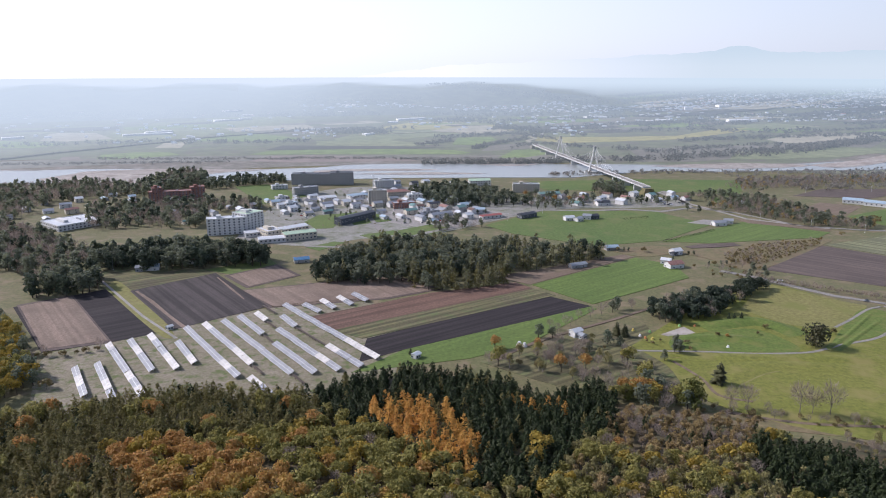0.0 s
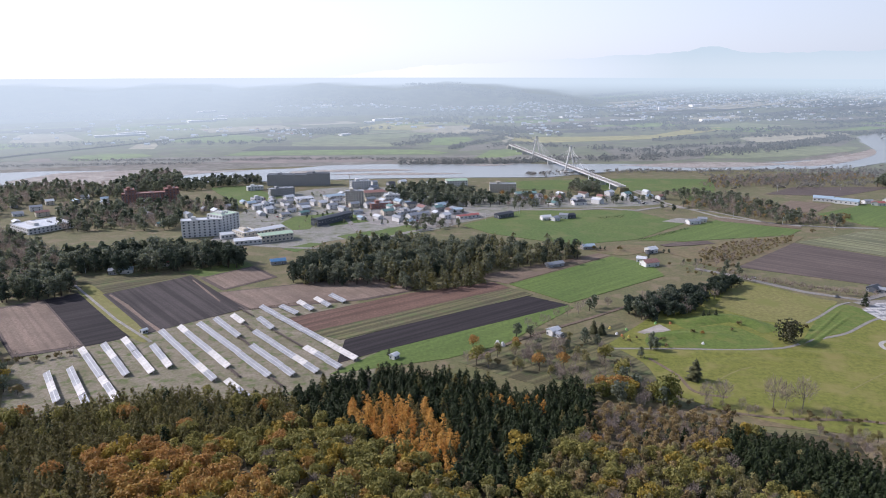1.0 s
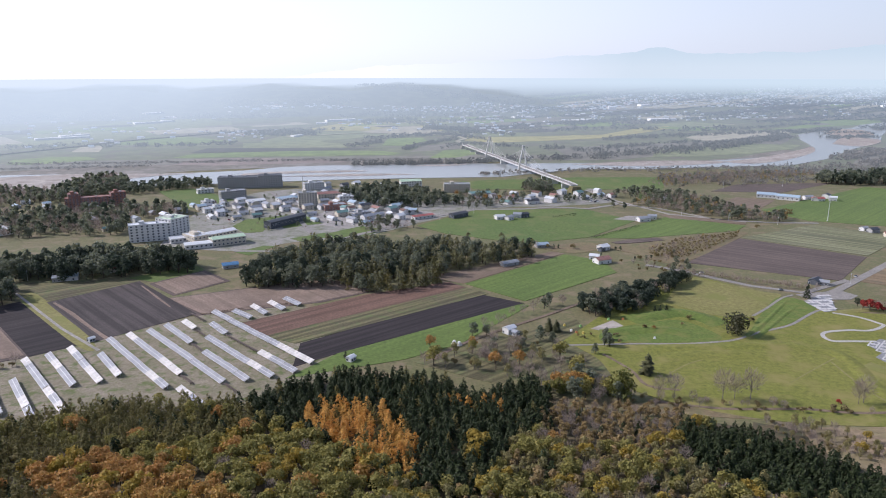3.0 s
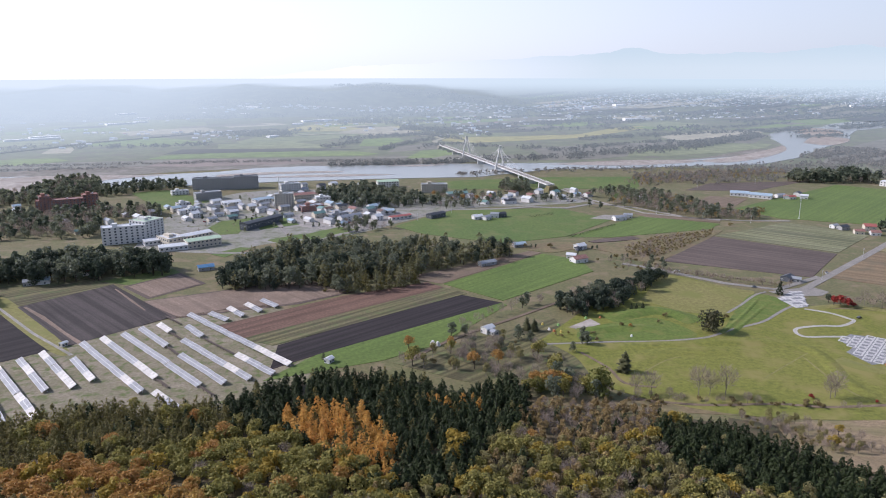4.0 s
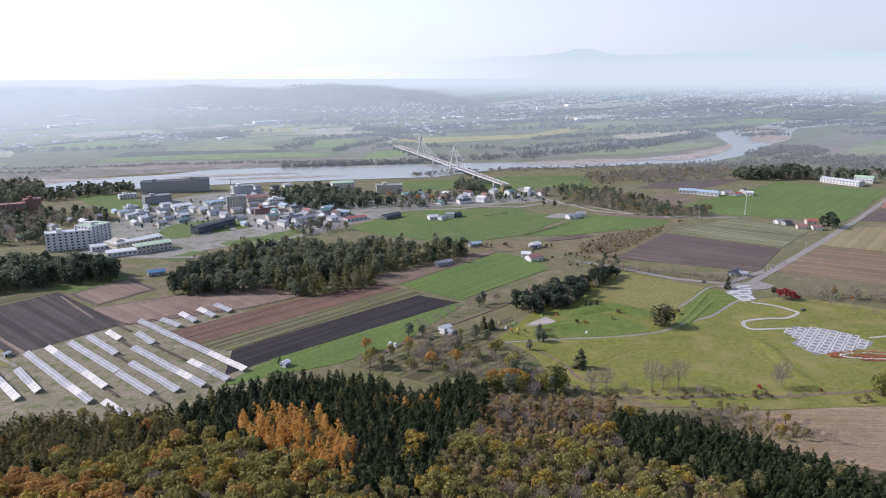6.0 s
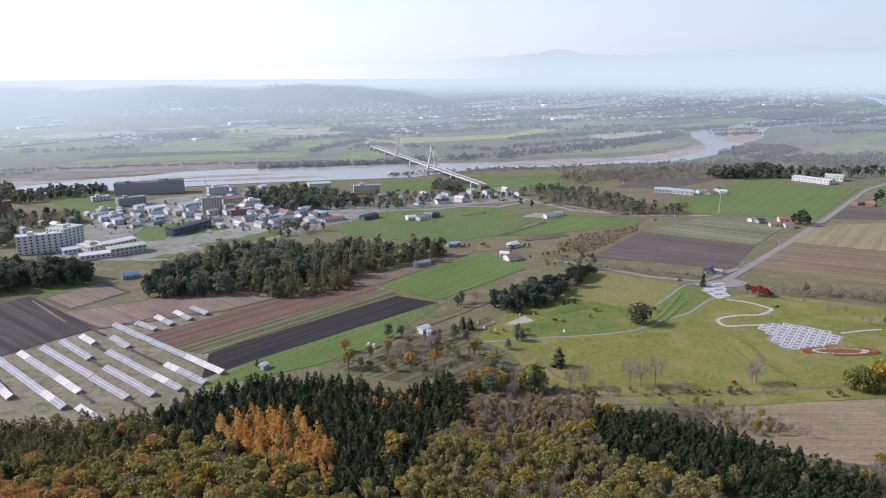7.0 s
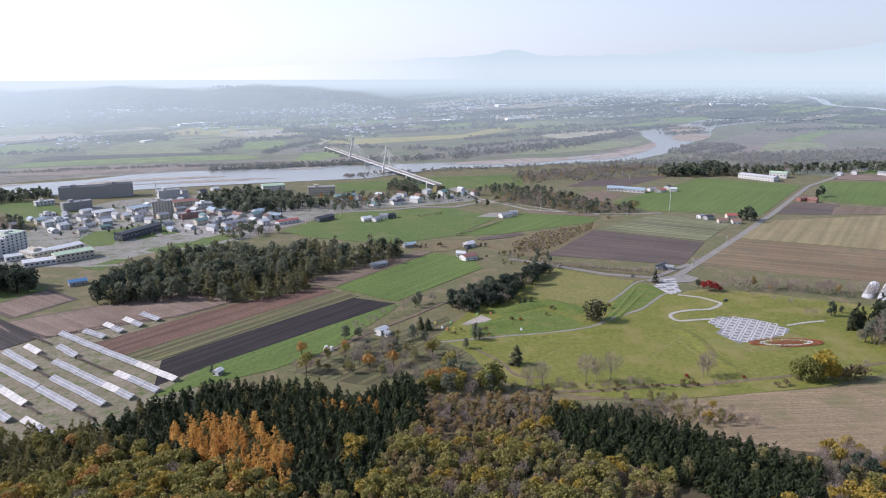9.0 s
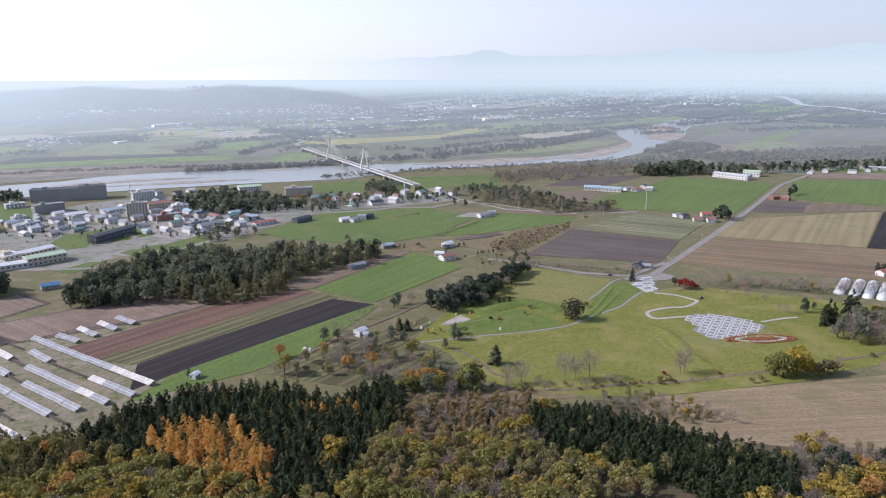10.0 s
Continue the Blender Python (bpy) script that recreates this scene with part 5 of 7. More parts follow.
block((-195.3, 719.7), (-169.3, 729.1), 14, 5, white_wall, "low white hall with a flat roof", 1, ROOFS["white"], "hall", 4, gable=1.0)
block((-217.4, 748.7), (-199.1, 757.9), 14, 5, white_wall, "low hall with a white roof", 1, ROOFS["white"], "hall", 4, gable=1.2)
block((-121.1, 809.3), (-85.0, 855.8), 12, 8, dark_wall, "long dark curved hall", 1, ROOFS["dark"], "hall", 5, gable=1.5)
block((-230.7, 961.5), (-218.5, 971.4), 10, 6, white_wall, "small white public bath building", 2, ROOFS["grey"], "building", 4)
block((-208.5, 913.3), (-195.2, 925.5), 12, 7, white_wall, "white two-storey shop building", 2, ROOFS["pale_blue"], "building", 4)
block((-262.0, 1060.7), (-240.9, 1071.5), 10, 6, white_wall, "white lodge by the meadow", 2, ROOFS["white"], "building", 4)
block((-437, 776), (-406, 815), 46, 6.5, white_wall, "wide low white school with a flat bright roof", 2, ROOFS["white"], "school", 4.5)
block((-427, 796), (-417, 808), 10, 4.5, white_wall, "small white entrance block of the school", 1, ROOFS["white"], "school", 4.5, rooftop=False)
block((136.7, 986.6), (166.2, 991.1), 14, 7, grey_wall, "village shop hall with a green roof", 1, ROOFS["green"], "hall", 5, gable=2)
block((95.9, 846.4), (115.5, 860.6), 10, 5, dark_wall, "dark-roofed hall beside the road", 1, ROOFS["dark"], "hall", 5, gable=2)
block((47.1, 844.2), (72.4, 857.1), 9, 4, white_wall, "roadside shed with a red roof", 1, ROOFS["red"], "shed", 5, gable=1.5)
block((35.0, 880.8), (53.2, 885.1), 12, 5, white_wall, "roadside hall with a blue-grey roof", 1, ROOFS["pale_blue"], "hall", 5, gable=1.5)
block((832.9, 1010.9), (857.6, 954.6), 20, 7.5, white_wall, "long white hall with a pale roof", 2, ROOFS["white"], "hall", 5, gable=1.5)
block((887.4, 999.8), (905.8, 979.4), 20, 8.5, white_wall, "gymnasium with a pale green roof", 1, ROOFS["pale_green"], "hall", 5, gable=2.5)
block((548.2, 954.5), (570.4, 941.6), 16, 5, white_wall, "cow barn with a pale blue roof", 1, ROOFS["pale_blue"], "barn", 5, gable=2.5)
block((567.7, 936.9), (590.8, 918.3), 16, 5, white_wall, "long barn with a pale blue roof", 1, ROOFS["pale_blue"], "barn", 5, gable=2.5)
block((1080.4, 1035.8), (1102.0, 1012.2), 14, 5, cream_wall, "far farm shed with a grey roof", 1, ROOFS["grey"], "barn", 5, gable=2)
block((1158.8, 1001.4), (1193.3, 973.6), 12, 5, white_wall, "far shed with a white roof", 1, ROOFS["white"], "barn", 5, gable=1.5)

block((-65.8, 911.9), (-37.5, 922.4), 16, 7, brick_wall, "long brown flat-roofed village hall", 2, ROOFS["grey"], "hall", 4)
block((-81.2, 999.4), (-53.6, 1008.4), 16, 7, cream_wall, "village inn with a faded red roof", 2, ROOFS["rust"], "inn", 4, gable=2.5)
block((-26.0, 862.8), (-5.4, 873.2), 12, 6, grey_wall, "grey village store with a flat roof", 2, ROOFS["grey"], "store", 4)
block((-49.7, 972.7), (-28.4, 977.8), 14, 8, white_wall, "white village clinic with a flat roof", 2, ROOFS["white"], "clinic", 4)
block((-130.5, 969.2), (-111.1, 982.7), 14, 7, white_wall, "white village workshop with a pale blue roof", 2, ROOFS["pale_blue"], "workshop", 4, gable=2)
block((-169.6, 951.6), (-149.0, 964.1), 15, 7, white_wall, "white village hall with a bright metal roof", 2, ROOFS["white"], "hall", 4, gable=2)

# single farm houses: place, turn, width, depth, height, roof, wall, words
HOUSES = [
    ((214.3, 631.4), 20, 15, 10, 4.2, "rust", white_wall, "farmhouse with a faded red roof"),
    ((211.2, 644.8), -30, 9, 7, 4, "white", white_wall, "small farmhouse with a white roof"),
    ((231.6, 680.5), 25, 10, 9, 4, "white", white_wall, "farmhouse with a bright white roof"),
    ((124.5, 631.6), 25, 17, 7, 3.2, "grey", grey_wall, "low shed with a grey metal roof"),
    ((171.2, 697.7), 10, 13, 8, 3.2, "pale_blue", grey_wall, "long shed with a pale blue roof"),
    ((91.5, 458.2), 35, 8, 6, 4, "white", white_wall, "white gabled lodge beside the lane"),
    ((94.6, 453.3), -55, 5, 4.5, 3, "grey", white_wall, "annex with a grey roof beside the lodge"),
    ((-269.7, 622.2), 12, 14, 8, 4, "pale_blue", white_wall, "shed with a pale blue roof by the wood"),
    ((-278.5, 618.5), 12, 7, 7, 4, "grey", grey_wall, "small grey shed by the wood"),
    ((-244.6, 645.5), 10, 13, 9, 4, "red", white_wall, "house with a bright red roof by the wood"),
    ((-136.7, 648.8), 20, 14, 8, 3.5, "blue", grey_wall, "shed with a vivid blue roof"),
    ((-310.2, 570.4), 15, 11, 8, 4, "grey", grey_wall, "grey house among dark trees"),
    ((-195.1, 469.2), 52, 4, 3, 2.8, "white", white_wall, "small white equipment hut of the solar park"),
    ((-18.0, 419.3), 52, 5, 4, 3, "white", white_wall, "white hut at the wood edge"),
    ((587.7, 718.6), -20, 12, 10, 6, "red", cream_wall, "cream farmhouse with a red roof by the road"),
    ((564.2, 704.8), -20, 10, 8, 4, "rust", cream_wall, "low cream annex with a pink-red roof"),
    ((577.9, 696.7), -20, 10, 8, 4, "rust", white_wall, "small white annex with a pink-red roof"),
    ((561.3, 727.4), 15, 12, 8, 4, "dark", grey_wall, "shed with a dark roof beside the farm"),
    ((557.0, 736.3), 15, 8, 7, 3.5, "grey", white_wall, "grey-roofed shed beside the farm"),
    ((773.4, 800.9), 10, 20, 9, 4, "rust", brick_wall, "red barn with a dull red roof"),
    ((780.4, 788.9), -60, 12, 9, 4, "rust", brick_wall, "small red barn beside the strip field"),
    ((644.8, 939.3), 40, 11, 9, 5, "dark", white_wall, "farmhouse with a steep dark roof"),
    ((622.0, 918.8), 0, 10, 8, 4, "red", white_wall, "farmhouse with a bright red roof"),
    ((640.7, 918.0), -30, 10, 8, 5, "white", white_wall, "white farmhouse at the wheat field"),
    ((613.1, 932.9), 10, 14, 8, 4, "grey", white_wall, "grey-roofed farm shed at the wheat field"),
    ((615.4, 921.0), 60, 9, 8, 4, "rust", white_wall, "rust-roofed farm shed at the wheat field"),
    ((376.8, 548.2), 35, 11, 8, 3.5, "dark", dark_wall, "dark shelter at the park gate"),
    ((382.3, 544.3), -40, 8, 6, 3, "grey", grey_wall, "grey kiosk at the park gate"),
    ((152.4, 840.6), 15, 12, 9, 4, "white", white_wall, "low white house in the pasture"),
    ((162.8, 835.5), 40, 10, 8, 4, "grey", white_wall, "grey-roofed house in the pasture"),
    ((175.9, 847.2), -20, 10, 8, 5, "grey", white_wall, "white gabled house in the pasture"),
    ((184.3, 849.4), 20, 11, 8, 4.5, "dark", dark_wall, "dark-roofed house in the pasture"),
    ((214.6, 938.3), 15, 18, 10, 4.5, "dark", white_wall, "hall with a dark hipped roof at the bend"),
    ((340.5, 977.0), 30, 12, 9, 4.5, "rust", white_wall, "house with an orange-red roof near the bridge"),
    ((324.7, 812.6), 15, 16, 9, 4, "grey", white_wall, "farm shed with a grey roof in the pasture"),
    ((340.3, 824.0), -15, 10, 8, 4, "grey", white_wall, "farmhouse with a grey roof in the pasture"),
    ((410.2, 951.4), 10, 10, 8, 4, "white", white_wall, "white house behind the hedge"),
    ((572.9, 454.7), 10, 14, 8, 4, "red", white_wall, "shed with a red roof by the vinyl tunnels"),
    ((228.0, 674.7), 30, 6, 5, 3, "dark", dark_wall, "small dark shed on the lane"),
]
for at, tn, w, d, h, rf, wl, words in HOUSES:
    house(at, tn, w, d, h, ROOFS[rf], wl, words)
WORDS = {"grey": "grey metal", "white": "white metal", "blue": "blue metal", "red": "red metal", "green": "green metal", "brown": "brown metal", "dark": "dark slate", "pale_blue": "pale blue metal", "rust": "rust-red metal"}


def village(pts, n, near=14.0, seed=3):
    """Small houses in loose order inside an outline."""
    g = random.Random(seed)
    xs, ys = [p[0] for p in pts], [p[1] for p in pts]
    done = []
    for _ in range(n * 40):
        if len(done) >= n:
            break
        p = (g.uniform(min(xs), max(xs)), g.uniform(min(ys), max(ys)))
        if inside(p, pts) and all(math.dist(p, q) > near for q in done):
            done.append(p)
            rf = g.choice(["grey", "grey", "grey", "white", "white", "grey", "white", "pale_blue", "pale_blue", "brown", "dark", "white", "white", "grey", "rust", "green", "grey"])
            wl = g.choice([white_wall, white_wall, cream_wall, grey_wall])
            two = g.random() < 0.5
            tagged(house(p, g.choice([36, 126]) + g.uniform(-5, 5), g.uniform(8.5, 16), g.uniform(7, 10.5), 5.6 if two else 3.4, ROOFS[rf], wl,
                         ("two-storey" if two else "single-storey") + " village house with a " + WORDS[rf] + " roof"), group="village houses")


village([(-146, 936), (-124, 1029), (-20, 1045), (29, 1004), (40, 917), (-47, 909), (-100, 868)], 40, 17, 3)
village([(-78, 845), (-19, 927), (47, 901), (36, 839), (-17, 822)], 20, 17, 4)
village([(-247, 964), (-196, 996), (-144, 947), (-140, 875), (-198, 864)], 22, 17, 5)
village([(-542, 841), (-566, 987), (-435, 1019), (-349, 987), (-329, 905), (-406, 848), (-476, 822)], 20, 30, 6)
village([(-90, 1108), (-21, 1147), (50, 1113), (14, 1065), (-69, 1053)], 8, 26, 7)
village([(141, 986), (229, 1010), (343, 1011), (333, 955), (246, 942), (146, 916)], 16, 24, 8)
village([(1011, 988), (1118, 1015), (1295, 973), (1258, 944), (1088, 962)], 8, 30, 9)
village([(-346, 876), (-287, 933), (-248, 927), (-256, 867), (-307, 817)], 8, 28, 10)


# ------------------------------------------------------------------ solar park
def panel_mat(name, c):
    m, t, b = nodes_of(name)
    g = t.nodes.new("ShaderNodeNewGeometry")
    r = ramp_node(t, [(0.0, tuple(x * 0.8 for x in c)), (1.0, tuple(x * 1.15 for x in c))])
    t.links.new(g.outputs["Random Per Island"], r.inputs[0])
    finish(t, b, r.outputs[0], 0.35, 0.6)
    return m


# cell colours raised to imitate sky reflection; the pale one also covers dust
panel_blue = panel_mat("solar_cells_grey_blue", (0.28, 0.285, 0.30))
panel_pale = panel_mat("solar_cells_dust_and_glare", (0.56, 0.53, 0.49))
steel = paint("galvanised_steel", (0.66, 0.67, 0.68), 0.45, 0.5, 0.15, 0.2)


def solar_row(a, b, pale=0.2, wide=4.2, seed=0):
    """A row of tilted tables: each has its modules, a rail frame and posts."""
    g = random.Random(seed)
    a, b = Vector(a), Vector(b)
    L = (b - a).length
    e = new("solar_row")
    e.matrix_world = pose(a.x, a.y, ground_z(a.x, a.y) + 0.1, 0, 0, math.degrees(math.atan2(b.y - a.y, b.x - a.x)))
    tagged(e, "row of tilted solar panels on steel posts", "solar panels", group="solar rows")
    n = max(1, round(L / 14))
    T = -22
    for i in range(n):
        s0, s1 = i * L / n + 0.15, (i + 1) * L / n - 0.15
        lift = g.uniform(-0.25, 0.25)
        tab = new("table")
        tab.parent = e
        tab.matrix_local = pose(0, 0, 1.9 + lift, T, 0, 0)
        rows_, cols = 2, max(1, int((s1 - s0) / 1.65))
        V, F = [], []
        for c in range(cols):
            for q in range(rows_):
                x0, y0 = s0 + c * (s1 - s0) / cols, -wide / 2 + q * wide / rows_
                v, f = box(x0 + 0.05, x0 + (s1 - s0) / cols - 0.05, y0 + 0.15, y0 + wide / rows_ - 0.15, 0.04, 0.09)
                o = len(V)
                V += v
                F += [tuple(k + o for k in w) for w in f]
        part("panel", (V, F), panel_pale if g.random() < pale else panel_blue, tab)["kind"] = "stuff"
        part("rail", join(box(s0, s1, -wide / 2, wide / 2, -0.06, 0.03)), steel, tab)
        for x in (s0 + 1.5, s1 - 1.5):
            for y, z in ((-wide * 0.3, 0.45), (wide * 0.3, -0.55)):
                p = part("post", box(x - 0.08, x + 0.08, y - 0.08, y + 0.08, -0.3, 1.9 + lift + z), steel, e)
    return e


SOLAR = [
    ([(-228, 401), (-202, 361)], 0.3), ([(-217, 407), (-184, 357)], 0.3), ([(-225, 439), (-176, 371)], 0.2), ([(-214, 447), (-178, 396)], 0.2), ([(-204, 456), (-164, 399)], 0.3),
    ([(-180, 443), (-156, 407)], 0.8), ([(-184, 470), (-123, 387)], 0.4), ([(-174, 479), (-120, 406)], 0.3), ([(-162, 485), (-92, 392)], 0.1), ([(-153, 495), (-126, 457)], 0.2), ([(-142, 501), (-130, 484)], 0.5),
    ([(-114, 441), (-78, 393)], 0.15), ([(-118, 467), (-64, 397)], 0.3), ([(-121, 494), (-106, 472)], 0.3), ([(-78, 437), (-51, 403)], 0.3), ([(-125, 520), (-42, 415)], 0.2),
    ([(-110, 521), (-94, 503)], 0.1), ([(-98, 531), (-84, 511)], 0.5), ([(-86, 540), (-72, 520)], 0.5), ([(-75, 548), (-61, 529)], 0.4),
    ([(-185, 384), (-170, 362)], 0.8), ([(-116, 386), (-97, 362)], 0.6),
]
for k, (ends, pale) in enumerate(SOLAR):
    solar_row(ends[1], ends[0], pale, 4.2, k)


rust_steel = paint("weathered_rack_steel", (0.13, 0.10, 0.085), 0.7, 0.4, 0.25, 0.3)


def empty_rack(a, b):
    """A row of mounting rails whose panels are not fitted."""
    a, b = Vector(a), Vector(b)
    L = (b - a).length
    e = new("panel_rack")
    e.matrix_world = pose(a.x, a.y, ground_z(a.x, a.y) + 0.1, 0, 0, math.degrees(math.atan2(b.y - a.y, b.x - a.x)))
    tagged(e, "empty dark steel rack between the solar panels", "panel rack", group="empty racks")
    for y, z in ((-1.1, 1.55), (-0.4, 1.3), (0.4, 1.0), (1.1, 0.7)):
        part("rail", box(0, L, y - 0.16, y + 0.16, z, z + 0.14), rust_steel, e)
    n = max(2, int(L / 4))
    for i in range(n + 1):
        x = 0.2 + i * (L - 0.4) / n
        part("post", box(x - 0.1, x + 0.1, -1.0, -0.8, -0.3, 1.54), rust_steel, e)
        part("post", box(x - 0.1, x + 0.1, 0.8, 1.0, -0.3, 0.85), rust_steel, e)


empty_rack((-105, 470), (-79, 438))
empty_rack((-125, 456), (-115, 442))
empty_rack((-129, 483), (-119, 469))
empty_rack((-141, 519), (-127, 501))
empty_rack((-91, 391), (-82, 379))
empty_rack((-119, 405), (-110, 393))

# ------------------------------------------------------------------ bridge
bridge_white = paint("bridge_concrete", (0.60, 0.60, 0.59), 0.75, 0.3, 0.12)


def make_bridge():
    a, b = Vector((299, 1031)), Vector((208, 1624))
    d = b - a
    L = d.length
    e = new("bridge")
    e.matrix_world = pose(a.x, a.y, 0, 0, 0, math.degrees(math.atan2(d.y, d.x)))
    tagged(e, "pale cable-stayed road bridge with two A-shaped towers over the river", "bridge")
    zd = 10.0
    part("deck", join(box(-2, L, -5.6, 5.6, zd - 1.1, zd), box(-2, L, -6.0, -5.6, zd - 1.2, zd + 0.35), box(-2, L, 5.6, 6.0, zd - 1.2, zd + 0.35)), bridge_white, e)
    part("roadway", box(-2, L, -4.8, 4.8, zd + 0.004, zd + 0.12), M["asphalt"], e)
    for s in (-5.8, 5.8):
        rail = [box(-2, L, s - 0.08, s + 0.08, zd + 1.1, zd + 1.25), box(-2, L, s - 0.06, s + 0.06, zd + 0.7, zd + 0.8)]
        part("railing", join(*rail), bridge_white, e)
    spots = []
    for p in (Vector((254.8, 1441.7)), Vector((286.9, 1249.5))):
        spots.append((p - a).dot(d) / L)
    for s in spots:
        t = new("tower")
        t.parent = e
        t.matrix_local = pose(s, 0, 0)
        top = zd + 35
        for q in (-1, 1):
            v = []
            for z, y, w in ((-1, 8.6, 1.5), (zd, 7.6, 1.3), (top - 6, 1.3, 1.1), (top + 2, 1.0, 1.0)):
                v += [(-w, q * y - 0.9, z), (w, q * y - 0.9, z), (w, q * y + 0.9, z), (-w, q * y + 0.9, z)]
            f = [(3, 2, 1, 0), (12, 13, 14, 15)]
            for k in range(3):
                for i in range(4):
                    j = (i + 1) % 4
                    f.append((k * 4 + i, k * 4 + j, k * 4 + 4 + j, k * 4 + 4 + i))
            part("leg", (v, f), bridge_white, t)
        part("crossbeam", box(-1.4, 1.4, -8.6, 8.6, zd - 4.5, zd - 2.0), bridge_white, t)
        part("footing", box(-5, 5, -16, 16, -1, 1.5), bridge_white, t)
        for q in (-1, 1):
            for k in range(1, 7):
                for sd in (-1, 1):
                    part("cable", bar((s + sd * 1.2, q * 1.0, top - k * 1.2 + 2), (s + sd * (12 + k * 14.5), q * 5.7, zd + 0.3), 0.1, 4), bridge_white, e)
    x = 30.0
    while x < L - 10:
        if all(abs(x - s) > 70 for s in spots):
            part("pier", join(box(x - 1.2, x + 1.2, -6, 6, -1, zd - 1.8)), bridge_white, e)
        x += 42
    for x0, x1 in ((-14, 4), (L - 4, L + 12)):
        v = [(x0, -9, -0.5), (x1, -9, -0.5), (x1, 9, -0.5), (x0, 9, -0.5), (x0 + 3, -6.4, zd - 1.5), (x1 - 4, -6.4, zd - 1.5), (x1 - 4, 6.4, zd - 1.5), (x0 + 3, 6.4, zd - 1.5)]
        part("abutment", (v, box(0, 1, 0, 1, 0, 1)[1]), M["meadow"] if x0 < 0 else F_BROWN, e, "grassy embankment")


make_bridge()

# ------------------------------------------------------------------ more roads, lanes, paths
PALE_PATH = earth("pale_paving", (0.36, 0.35, 0.33), (0.44, 0.42, 0.39), None, 0.1, 1.0)
ribbon("road", [(329, 1051), (335, 988), (329, 920), (281, 894), (238, 909), (197, 900), (129, 903), (73, 864), (36, 820), (-17, 775), (-40, 747)], 8, M["asphalt"], "grey road curving into the village")
ribbon("road", [(329, 920), (374, 887), (418, 811), (474, 788), (529, 779)], 5, M["gravel"], "pale gravel farm road")
ribbon("road", [(-40, 747), (-68, 727), (-105, 705), (-144, 711)], 6, M["asphalt"], "village road beside the wood")
ribbon("road", [(-124, 1029), (-51, 999), (11, 930), (40, 902)], 6, M["asphalt"], "village street")
ribbon("road", [(-156, 1067), (-125, 972), (-102, 892), (-72, 779)], 6, M["asphalt"], "village side street")
ribbon("path", [(-335, 622), (-296, 583), (-226, 497), (-184, 452)], 2.2, M["gravel"], "dirt track to the solar park", 0.4, "track")
ribbon("path", [(-256, 557), (-233, 531), (-206, 497), (-181, 467)], [2.0, 3.5, 2.5, 3.5], M["tan"], "dusty pale strip along the ploughed field", 0.36, "track")
ribbon("path", [(-201, 597), (-179, 564), (-161, 537)], [1.2, 2.2, 1.2], M["tan"], "faint dusty strip on the ploughed field", 0.36, "track")
ribbon("path", [(33, 415), (52, 437), (81, 460), (121, 487), (166, 520), (203, 545)], 3.0, M["tan_b"], "dirt lane along the wheat", 0.4, "lane")
ribbon("path", smooth_line([(127, 431), (148, 430), (174, 429), (202, 426), (229, 427), (244, 430), (266, 441), (295, 452), (316, 467), (333, 479), (351, 487)], 4), 2.4, M["asphalt"], "curving grey park path", 0.32, "path")
ribbon("path", smooth_line([(280, 474), (300, 490), (325, 512), (339, 519)], 4), 2.2, M["asphalt"], "short grey park path", 0.32, "path")
ribbon("path", smooth_line([(344, 475), (357, 464), (363, 451), (363, 445), (347, 437), (332, 439), (314, 437), (307, 430), (308, 421), (322, 419), (337, 417)], 5), 2.8, PALE_PATH, "pale winding stone path on the lawn", 0.34, "path")
ribbon("path", smooth_line([(149, 347), (186, 333), (229, 329), (253, 322), (285, 320), (315, 318), (367, 317), (429, 316)], 4), 2.6, M["tan_b"], "brown lane at the lower edge of the park", 0.34, "lane")
ribbon("path", smooth_line([(377, 390), (396, 391), (411, 390)], 3), 2.2, PALE_PATH, "pale path beside the paved court", 0.34, "path")
ribbon("path", smooth_line([(145, 414), (154, 388), (156, 366), (172, 358)], 4), 2.2, M["tan_b"], "brown path past the round oak", 0.34, "path")
slab("pavement", [(151, 460), (172, 475), (176, 463), (158, 454)], M["sand"], "pale sandy play area", 0.3, "pavement")
slab("pavement", [(385, 527), (391, 512), (378, 503), (347, 506), (342, 520)], M["asphalt"], "asphalt lot at the park gate", 0.33, "pavement")

def ridge(pts, h, w, mat, label):
    """A grassed bank: a low rounded ridge along a line, running out at both ends."""
    v, f = [], []
    prof = ((-1, -0.1), (-0.6, 0.35), (-0.15, 0.95), (0.15, 0.95), (0.6, 0.35), (1, -0.1))
    n = len(pts)
    for i, (x, y) in enumerate(pts):
        a, b = Vector(pts[max(i - 1, 0)]), Vector(pts[min(i + 1, n - 1)])
        d = (b - a).normalized()
        k = min(1.0, 4 * i / n, 4 * (n - 1 - i) / n)
        for s, z in prof:
            v.append((x - d.y * w * s, y + d.x * w * s, ground_z(x, y) + 0.3 + z * h * max(k, 0.02)))
    for i in range(n - 1):
        for j in range(5):
            o = i * 6 + j
            f.append((o, o + 1, o + 7, o + 6))
    ob = mesh_object("bank", v, f, mat)
    for p in ob.data.polygons:
        p.use_smooth = True
    tagged(ob, label, "bank", kind="structure")


